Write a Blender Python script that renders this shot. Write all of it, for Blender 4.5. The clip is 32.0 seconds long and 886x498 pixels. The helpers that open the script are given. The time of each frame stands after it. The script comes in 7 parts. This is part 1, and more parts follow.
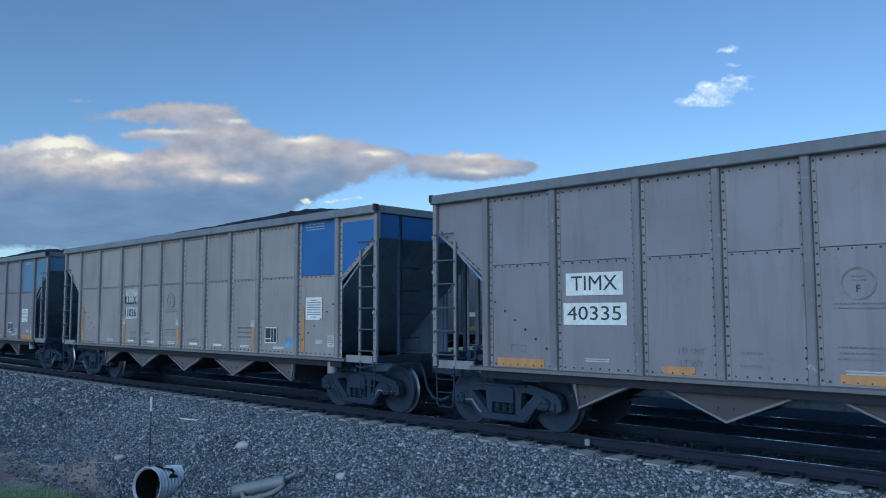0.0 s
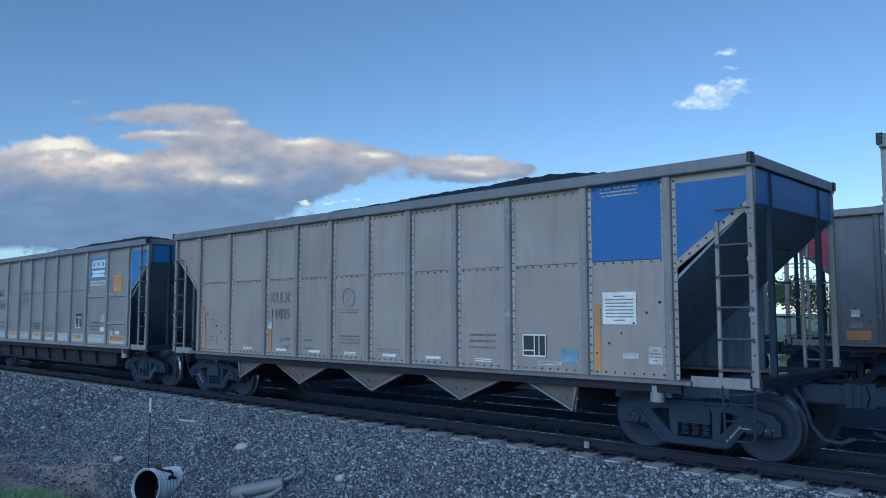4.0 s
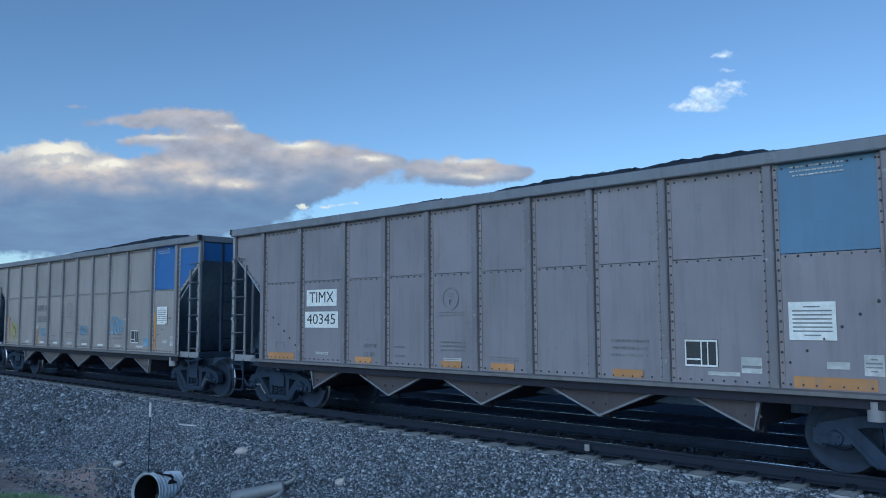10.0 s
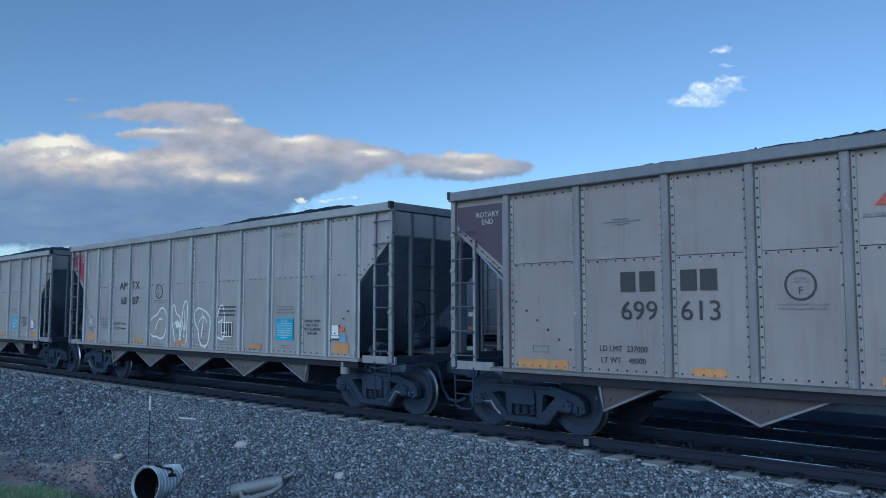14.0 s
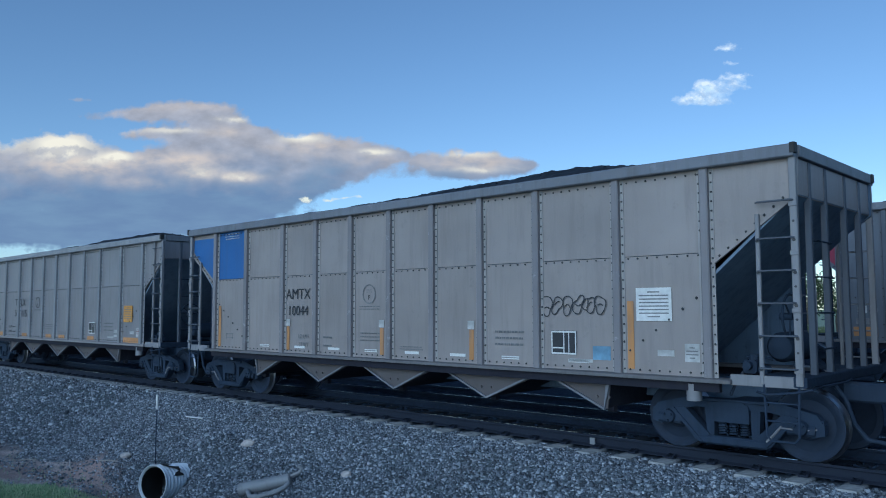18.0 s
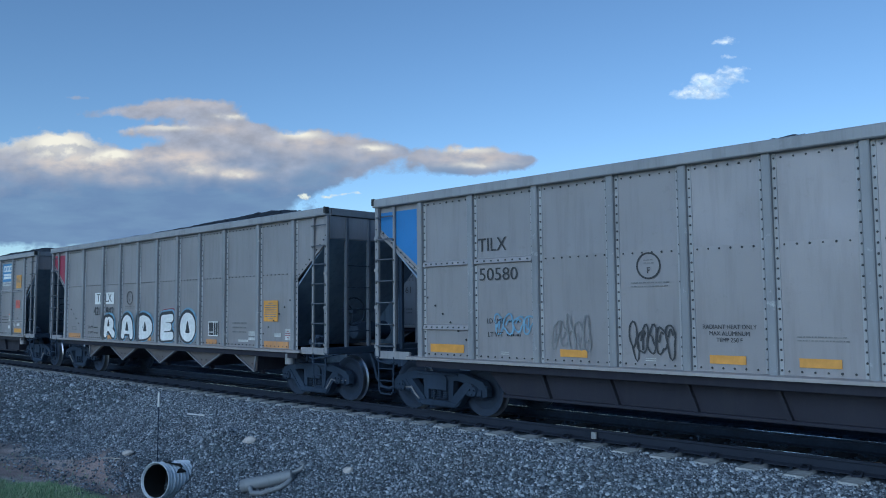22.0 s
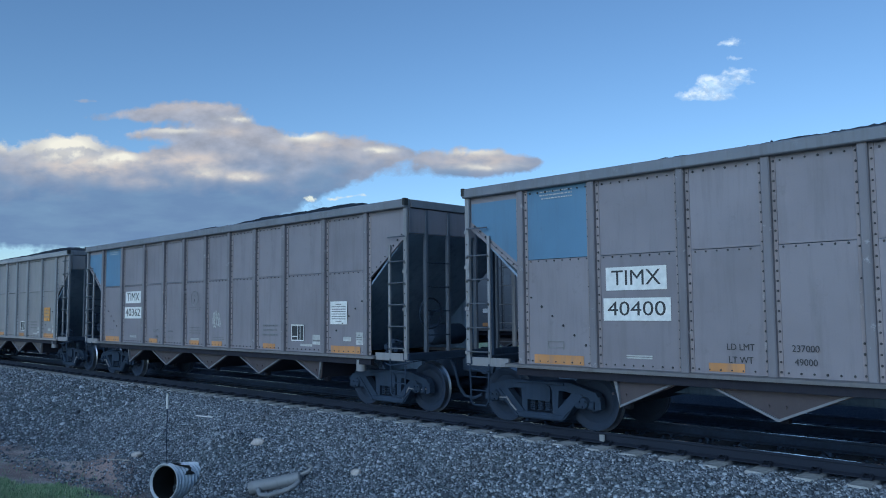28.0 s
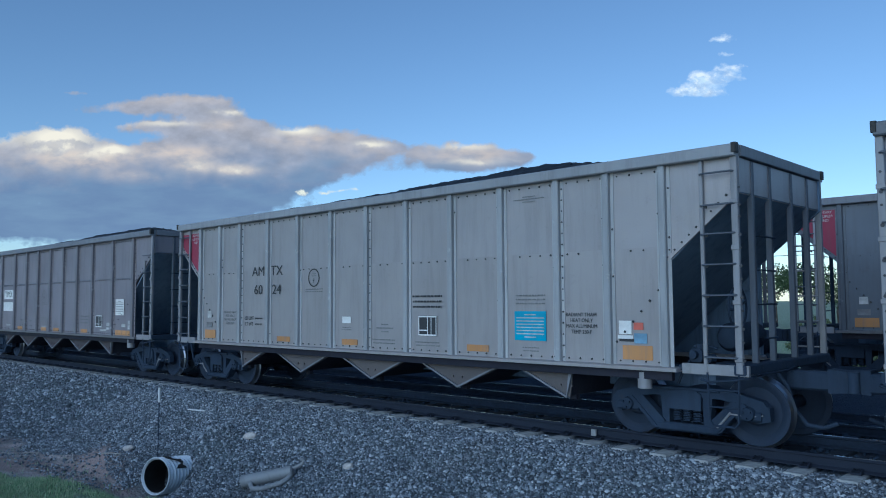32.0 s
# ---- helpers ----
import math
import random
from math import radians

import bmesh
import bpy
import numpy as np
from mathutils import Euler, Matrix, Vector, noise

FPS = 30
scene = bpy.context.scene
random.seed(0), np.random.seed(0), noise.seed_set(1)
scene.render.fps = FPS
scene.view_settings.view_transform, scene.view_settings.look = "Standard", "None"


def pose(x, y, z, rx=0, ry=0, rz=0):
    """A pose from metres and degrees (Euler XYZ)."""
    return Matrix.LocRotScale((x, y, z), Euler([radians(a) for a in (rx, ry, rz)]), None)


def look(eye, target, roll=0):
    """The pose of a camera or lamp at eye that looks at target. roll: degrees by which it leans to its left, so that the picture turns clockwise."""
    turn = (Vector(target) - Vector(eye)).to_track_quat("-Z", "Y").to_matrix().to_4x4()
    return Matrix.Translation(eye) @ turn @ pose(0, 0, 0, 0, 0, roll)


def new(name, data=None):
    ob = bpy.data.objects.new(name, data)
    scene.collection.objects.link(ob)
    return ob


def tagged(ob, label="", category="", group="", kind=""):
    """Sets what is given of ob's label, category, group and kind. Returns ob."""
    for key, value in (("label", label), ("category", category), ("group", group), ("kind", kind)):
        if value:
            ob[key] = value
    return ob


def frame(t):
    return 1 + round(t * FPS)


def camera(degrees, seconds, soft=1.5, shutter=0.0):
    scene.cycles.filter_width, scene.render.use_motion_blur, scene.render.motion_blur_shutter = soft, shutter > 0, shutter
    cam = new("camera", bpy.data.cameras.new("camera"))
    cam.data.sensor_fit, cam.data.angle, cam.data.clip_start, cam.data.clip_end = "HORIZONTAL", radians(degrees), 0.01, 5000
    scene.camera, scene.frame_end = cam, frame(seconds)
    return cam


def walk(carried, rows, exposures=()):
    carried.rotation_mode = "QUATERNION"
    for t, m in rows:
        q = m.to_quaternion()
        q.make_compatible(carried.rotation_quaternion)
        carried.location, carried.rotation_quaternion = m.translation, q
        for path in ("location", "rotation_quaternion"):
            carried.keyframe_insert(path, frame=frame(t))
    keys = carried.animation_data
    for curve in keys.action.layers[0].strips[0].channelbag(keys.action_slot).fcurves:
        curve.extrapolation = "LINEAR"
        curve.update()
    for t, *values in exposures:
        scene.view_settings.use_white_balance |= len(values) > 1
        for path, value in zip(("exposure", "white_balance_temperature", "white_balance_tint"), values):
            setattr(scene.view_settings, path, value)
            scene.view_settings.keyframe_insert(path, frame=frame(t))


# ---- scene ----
# The camera stands on the bank and is held in the hand: it only turns a little.
EYE = (0.0, -11.375, 1.943)
CAM = [
    (0, 43.246, 4.605, -0.220), (0.5, 43.181, 4.646, -0.204), (1, 43.141, 4.662, -0.172), (1.5, 43.141, 4.669, -0.123), (2, 43.139, 4.660, -0.152), (2.5, 43.148, 4.679, -0.116),
    (3, 43.162, 4.710, -0.066), (3.5, 43.203, 4.741, -0.044), (5.5, 43.243, 4.770, -0.200), (6, 43.255, 4.762, -0.152), (6.5, 43.245, 4.718, -0.205), (7, 43.243, 4.663, -0.264),
    (7.5, 43.251, 4.621, -0.314), (8, 43.243, 4.622, -0.321), (8.5, 43.231, 4.683, -0.297), (9, 43.237, 4.785, -0.257), (9.5, 43.220, 4.894, -0.257), (10, 43.196, 4.984, -0.291),
    (10.5, 43.199, 5.026, -0.277), (11, 43.212, 4.988, -0.294), (11.5, 43.213, 4.922, -0.300), (12, 43.187, 4.857, -0.273), (12.5, 43.158, 4.781, -0.205), (13, 43.130, 4.704, -0.177),
    (13.5, 43.136, 4.628, -0.150), (14, 43.196, 4.586, -0.095), (14.5, 43.260, 4.567, -0.121), (16.5, 43.571, 4.658, -0.320), (17, 43.595, 4.658, -0.284), (17.5, 43.600, 4.606, -0.258),
    (18, 43.619, 4.504, -0.175), (18.5, 43.629, 4.319, -0.120), (19, 43.616, 4.106, -0.139), (19.5, 43.640, 3.966, -0.098), (20, 43.641, 3.903, -0.102), (20.5, 43.622, 3.922, -0.198),
    (21, 43.618, 4.005, -0.310), (21.5, 43.637, 4.100, -0.435), (22, 43.647, 4.191, -0.546), (22.5, 43.687, 4.273, -0.535), (23, 43.729, 4.308, -0.557), (23.5, 43.772, 4.306, -0.595),
    (24, 43.827, 4.278, -0.596), (24.5, 43.882, 4.238, -0.610), (25, 43.947, 4.222, -0.605), (25.5, 44.038, 4.251, -0.514), (27.5, 44.243, 4.341, -0.541), (28, 44.210, 4.350, -0.552),
    (28.5, 44.158, 4.337, -0.523), (29, 44.104, 4.278, -0.481), (29.5, 44.060, 4.184, -0.409), (30, 44.005, 4.080, -0.378), (30.5, 43.947, 4.006, -0.373), (31, 43.881, 3.958, -0.357),
    (31.5, 43.791, 3.948, -0.337), (32, 43.700, 3.948, -0.340),
]
cam = camera(59.12, 32.0, soft=1.0)
walk(cam, [(t, Matrix.Translation(EYE) @ pose(0, 0, 0, 0, 0, yaw) @ pose(0, 0, 0, 90 + pitch) @ pose(0, 0, 0, 0, 0, roll)) for t, yaw, pitch, roll in CAM],
     exposures=[(0, -0.08, 5120, 3.5), (32, -0.08, 5120, 3.5)])

# ---- light ----
SUN_AZ = 190.0     # degrees from +y towards -x: low behind the camera, veiled by cloud
SUN_EL = 20.0
world = bpy.data.worlds.new("world")
scene.world = world
world.use_nodes = True
wn, wl = world.node_tree.nodes, world.node_tree.links
sky = wn.new("ShaderNodeTexSky")
sky.sky_type, sky.sun_disc = "NISHITA", False
sky.sun_elevation, sky.sun_rotation = radians(SUN_EL), radians(-SUN_AZ)
sky.altitude, sky.air_density, sky.dust_density, sky.ozone_density = 1500, 1.0, 0.9, 1.0
wl.new(sky.outputs[0], wn["Background"].inputs[0])
wn["Background"].inputs[1].default_value = 0.125
sun = new("sun", bpy.data.lights.new("sun", "SUN"))
sun.data.energy, sun.data.angle, sun.data.color = 1.30, radians(45), (0.86, 0.95, 1.0)
_a, _e = radians(SUN_AZ), radians(SUN_EL)
sun.matrix_world = look((0, 0, 40), (40 * math.sin(_a) * math.cos(_e), -40 * math.cos(_a) * math.cos(_e), 40 - 40 * math.sin(_e)))


# ---- materials ----
def node(nt, kind, **values):
    n = nt.nodes.new("ShaderNode" + kind)
    for k, v in values.items():
        if k in n.inputs:
            n.inputs[k].default_value = v
    return n


def material(name):
    m = bpy.data.materials.new(name)
    m.use_nodes = True
    return m, m.node_tree, m.node_tree.nodes["Principled BSDF"]


def noise_of(nt, vec, scale, detail=4.0, rough=0.55):
    n = node(nt, "TexNoise", Scale=scale, Detail=detail, Roughness=rough)
    nt.links.new(vec, n.inputs["Vector"])
    return n.outputs[0]


def ramp(nt, fac, lo, hi, a=0.0, b=1.0):
    n = node(nt, "MapRange")
    n.inputs[1].default_value, n.inputs[2].default_value, n.inputs[3].default_value, n.inputs[4].default_value = lo, hi, a, b
    nt.links.new(fac, n.inputs[0])
    return n.outputs[0]


def mix(nt, fac, a, b, how="MIX"):
    n = nt.nodes.new("ShaderNodeMix")
    n.data_type, n.blend_type = "RGBA", how
    for sock, v in ((n.inputs[0], fac), (n.inputs[6], a), (n.inputs[7], b)):
        if hasattr(v, "is_linked"):
            nt.links.new(v, sock)
        else:
            sock.default_value = v if not isinstance(v, tuple) else (*v, 1.0)
    return n.outputs[2]


def calc(nt, op, a, b=0.0, clamp=False):
    n = nt.nodes.new("ShaderNodeMath")
    n.operation, n.use_clamp = op, clamp
    for i, v in enumerate((a, b)):
        if hasattr(v, "is_linked"):
            nt.links.new(v, n.inputs[i])
        else:
            n.inputs[i].default_value = v
    return n.outputs[0]


def bump(nt, bsdf, height, strength, dist):
    b = node(nt, "Bump", Strength=strength, Distance=dist)
    nt.links.new(height, b.inputs["Height"])
    nt.links.new(b.outputs[0], bsdf.inputs["Normal"])


def painted(name, base, rough=0.48, metal=0.0, dirt=(0.09, 0.085, 0.08), amount=0.26, vary=0.09, wear=None, gloss=0.30, chips=None, buckle=0.0):
    """Weathered paint or bare metal: broad fading, rain streaks, fine grain."""
    m, nt, bs = material(name)
    tc = nt.nodes.new("ShaderNodeTexCoord").outputs["Object"]
    rnd = nt.nodes.new("ShaderNodeObjectInfo").outputs["Random"]
    shift = node(nt, "VectorMath")
    shift.operation = "ADD"
    comb = nt.nodes.new("ShaderNodeCombineXYZ")
    nt.links.new(calc(nt, "MULTIPLY", rnd, 37.0), comb.inputs[0])
    nt.links.new(tc, shift.inputs[0]), nt.links.new(comb.outputs[0], shift.inputs[1])
    p = shift.outputs[0]
    flat = node(nt, "Mapping")
    flat.inputs["Scale"].default_value = (1.0, 1.0, 0.10)
    nt.links.new(p, flat.inputs["Vector"])
    streak = ramp(nt, noise_of(nt, flat.outputs[0], 7.0, 5.0, 0.65), 0.48, 0.75)
    broad = noise_of(nt, p, 0.8, 3.0)
    fine = noise_of(nt, p, 45.0, 3.0)
    lum = calc(nt, "ADD", ramp(nt, broad, 0.3, 0.7, 1 - vary, 1 + vary), ramp(nt, rnd, 0, 1, -vary * 0.5, vary * 0.5))
    hsv = node(nt, "HueSaturation", Color=(*base, 1))
    nt.links.new(lum, hsv.inputs["Value"])
    col = mix(nt, calc(nt, "MULTIPLY", streak, amount), hsv.outputs[0], dirt)
    spots = ramp(nt, noise_of(nt, p, 5.0, 6.0, 0.7), 0.60, 0.72)
    col = mix(nt, calc(nt, "MULTIPLY", spots, amount * 0.7 if chips is None else chips), col, wear or dirt)
    nt.links.new(col, bs.inputs["Base Color"])
    nt.links.new(ramp(nt, fine, 0.3, 0.7, rough - 0.08, rough + 0.12), bs.inputs["Roughness"])
    bs.inputs["Metallic"].default_value = metal
    bs.inputs["Specular IOR Level"].default_value = gloss
    relief = calc(nt, "ADD", calc(nt, "MULTIPLY", fine, 0.15), noise_of(nt, p, 2.2, 2.0))
    if buckle:                                  # sheets that bulge between their rivets
        relief = calc(nt, "ADD", relief, calc(nt, "MULTIPLY", noise_of(nt, p, 0.9, 1.0), 6.0 * buckle))
    bump(nt, bs, relief, 0.30, 0.03)
    return m


def plain(name, base, rough=0.6, metal=0.0, vary=0.15, scale=30.0):
    m, nt, bs = material(name)
    tc = nt.nodes.new("ShaderNodeTexCoord").outputs["Object"]
    n = noise_of(nt, tc, scale, 4.0)
    lum = calc(nt, "MULTIPLY", ramp(nt, n, 0.3, 0.7, 1 - vary, 1 + vary), ramp(nt, noise_of(nt, tc, scale * 0.12, 3.0), 0.3, 0.7, 1 - vary, 1 + vary))
    hsv = node(nt, "HueSaturation", Color=(*base, 1))
    nt.links.new(lum, hsv.inputs["Value"])
    nt.links.new(hsv.outputs[0], bs.inputs["Base Color"])
    bs.inputs["Roughness"].default_value, bs.inputs["Metallic"].default_value = rough, metal
    bump(nt, bs, n, 0.3, 0.004)
    return m


PAINT = {
    "taupe": painted("taupe_paint", (0.263, 0.246, 0.270), 0.48, 0.20, amount=0.22, gloss=0.06),
    "grey": painted("grey_paint", (0.294, 0.268, 0.268), 0.48, 0.20, amount=0.22, gloss=0.06),
    "beige": painted("beige_paint", (0.350, 0.316, 0.304), 0.46, 0.26, amount=0.20, gloss=0.06),
    "silver": painted("silver_paint", (0.300, 0.288, 0.300), 0.38, 0.38, amount=0.20, vary=0.06, buckle=0.5, gloss=0.06),
    "alu": painted("bare_aluminium", (0.366, 0.346, 0.350), 0.38, 0.36, amount=0.18, vary=0.06, buckle=0.45, gloss=0.06),
    # dusky: aluminium darkened to paint in the shade behind the train
    "dusky": painted("shaded_aluminium", (0.130, 0.145, 0.170), 0.5, amount=0.3),
    "deepblue": painted("deep_blue_paint", (0.045, 0.135, 0.36), 0.45, amount=0.2),
    "lightblue": painted("light_blue_paint", (0.125, 0.222, 0.34), 0.5, amount=0.2),
    "blue": painted("blue_paint", (0.055, 0.19, 0.46), 0.45, amount=0.2),
    "red": painted("red_paint", (0.26, 0.038, 0.072), 0.5, amount=0.25),
    "green": painted("green_paint", (0.02, 0.17, 0.15), 0.5, amount=0.25),
    "purple": painted("dark_purple_paint", (0.085, 0.065, 0.095), 0.5, amount=0.3),
}
# dirty body paint, darkened in the base for the shade under the sill
CHUTE = painted("shaded_dusty_chute", (0.070, 0.060, 0.068), 0.6, amount=0.6)
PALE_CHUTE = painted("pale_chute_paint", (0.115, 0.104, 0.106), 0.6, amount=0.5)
CHORD = painted("weathered_chord", (0.185, 0.195, 0.222), 0.5, amount=0.4, wear=(0.40, 0.41, 0.42))
PALE_CHORD = painted("pale_chord", (0.285, 0.292, 0.310), 0.5, amount=0.35, wear=(0.42, 0.43, 0.44))
END_POST = painted("grimy_post", (0.088, 0.102, 0.130), 0.55, amount=0.4, gloss=0.4)
SILL = painted("grimy_sill", (0.165, 0.162, 0.168), 0.6, amount=0.5)
LADDER = painted("worn_ladder_steel", (0.262, 0.262, 0.278), 0.55, 0.1, amount=0.4, wear=(0.40, 0.41, 0.42))
RIB = {k: painted(k + "_worn_edge", b, 0.5, 0.1, amount=0.30, vary=0.10, wear=(0.50, 0.50, 0.51), chips=0.8, gloss=0.10) for k, b in
       (("taupe", (0.212, 0.203, 0.222)), ("grey", (0.245, 0.230, 0.243)), ("beige", (0.262, 0.248, 0.258)), ("silver", (0.268, 0.274, 0.290)), ("dusky", (0.12, 0.13, 0.15)), ("alu", (0.345, 0.352, 0.365)))}
FLANGE = {k: painted(k + "_flange", b, 0.5, 0.0, amount=0.35, vary=0.10, wear=(0.50, 0.50, 0.51), chips=0.5, gloss=0.10) for k, b in
          (("taupe", (0.275, 0.246, 0.256)), ("grey", (0.315, 0.305, 0.308)), ("beige", (0.375, 0.360, 0.352)), ("silver", (0.355, 0.360, 0.375)), ("alu", (0.400, 0.404, 0.415)), ("dusky", (0.14, 0.15, 0.17)))}
# end-bay colours: dust streaks over bases that carry shade and blue haze
SLOPE = painted("hazed_dusty_slope", (0.215, 0.275, 0.365), 0.7, 0.0, dirt=(0.05, 0.06, 0.08), amount=0.4, vary=0.15, gloss=0.12)
SHADED_DUST = painted("coal_dusted_steel", (0.125, 0.178, 0.262), 0.75, 0.0, dirt=(0.012, 0.016, 0.024), amount=0.5, vary=0.2, gloss=0.12)
DARK_STEEL = painted("grimy_steel", (0.030, 0.045, 0.074), 0.75, 0.0, dirt=(0.016, 0.024, 0.040), amount=0.5, vary=0.2, wear=(0.07, 0.06, 0.055), gloss=0.15)
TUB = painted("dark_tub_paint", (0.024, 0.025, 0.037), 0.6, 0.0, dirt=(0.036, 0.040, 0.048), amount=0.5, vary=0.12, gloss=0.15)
BOLT = plain("bolt_head", (0.050, 0.052, 0.058), 0.6)
TREAD = plain("polished_tread", (0.75, 0.76, 0.78), 0.12, 1.0, 0.05)
WHEEL = painted("wheel_steel", (0.028, 0.040, 0.066), 0.65, 0.0, dirt=(0.02, 0.022, 0.028), amount=0.4, gloss=0.15)
RUBBER = plain("rubber", (0.02, 0.02, 0.02), 0.6)
COAL = plain("coal", (0.014, 0.017, 0.023), 0.65, 0.0, 0.5, 9.0)
WHITE = plain("white_marking", (0.72, 0.72, 0.70), 0.55, 0, 0.10, 12.0)
BLACK = plain("black_marking", (0.035, 0.037, 0.042), 0.6, 0, 0.15)
FADED = plain("faded_marking", (0.190, 0.192, 0.198), 0.65, 0, 0.25, 8.0)
FADED_WHITE = plain("worn_white_marking", (0.45, 0.45, 0.44), 0.6, 0, 0.25, 8.0)
FOOT_WHITE = painted("scuffed_white_paint", (0.47, 0.47, 0.47), 0.55, amount=0.6, dirt=(0.20, 0.21, 0.20))
ORANGE = painted("orange_reflector", (0.50, 0.255, 0.10), 0.55, dirt=(0.24, 0.19, 0.17), amount=0.85, vary=0.2, chips=0.55)
YELLOW = plain("yellow_placard", (0.60, 0.29, 0.050), 0.5, 0, 0.12, 9.0)
RED_SIGN = plain("red_placard", (0.55, 0.13, 0.09), 0.5, 0, 0.12, 9.0)
SIGN_BLUE = plain("sign_blue", (0.055, 0.21, 0.42), 0.5, 0, 0.10, 9.0)
TEAL = plain("teal_placard", (0.03, 0.33, 0.50), 0.5, 0, 0.10, 9.0)
PATCH_BLUE = plain("pale_blue_patch", (0.24, 0.30, 0.375), 0.6, 0, 0.12, 7.0)
WHEEL_RIM = plain("worn_wheel_rim", (0.40, 0.42, 0.46), 0.34, 1.0, 0.08)
SKY_TAG = plain("pale_blue_spray", (0.17, 0.30, 0.42), 0.6, 0, 0.25, 7.0)
YELLOW_TAG = plain("yellow_spray", (0.42, 0.38, 0.11), 0.6, 0, 0.3, 7.0)
MAROON_TAG = plain("maroon_spray", (0.24, 0.05, 0.07), 0.6, 0, 0.3, 7.0)
HERALD_RED = plain("herald_red", (0.42, 0.075, 0.05), 0.55, 0, 0.15, 9.0)


def shaded_concrete():
    """Concrete tie, its middle painted dark for the shade under the train."""
    m, nt, bs = material("shaded_concrete")
    tc = nt.nodes.new("ShaderNodeTexCoord").outputs["Object"]
    xyz = nt.nodes.new("ShaderNodeSeparateXYZ")
    nt.links.new(tc, xyz.inputs[0])
    n = noise_of(nt, tc, 9.0, 5.0)
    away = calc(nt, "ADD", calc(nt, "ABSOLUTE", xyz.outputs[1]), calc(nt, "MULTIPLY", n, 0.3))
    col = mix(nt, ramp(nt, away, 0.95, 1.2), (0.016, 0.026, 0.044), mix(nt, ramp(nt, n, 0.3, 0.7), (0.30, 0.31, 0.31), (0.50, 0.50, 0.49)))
    nt.links.new(col, bs.inputs["Base Color"])
    bs.inputs["Roughness"].default_value = 0.88
    bump(nt, bs, noise_of(nt, tc, 60.0, 3.0), 0.3, 0.004)
    return m


TIE = shaded_concrete()
RAIL_SIDE = painted("rail_rust", (0.026, 0.032, 0.048), 0.8, 0.0, dirt=(0.020, 0.026, 0.040), amount=0.4, gloss=0.12)
GALV = painted("galvanised_steel", (0.80, 0.83, 0.86), 0.42, 0.2, dirt=(0.10, 0.10, 0.11), amount=0.5)
SCRAP = painted("dull_scrap_metal", (0.30, 0.31, 0.32), 0.5, 0.1, amount=0.4, wear=(0.45, 0.46, 0.46))
WOOD = plain("grey_wood", (0.48, 0.44, 0.39), 0.8, 0, 0.25, 20.0)
PALE_STONE = plain("pale_stone", (0.55, 0.50, 0.46), 0.85, 0, 0.15, 15.0)


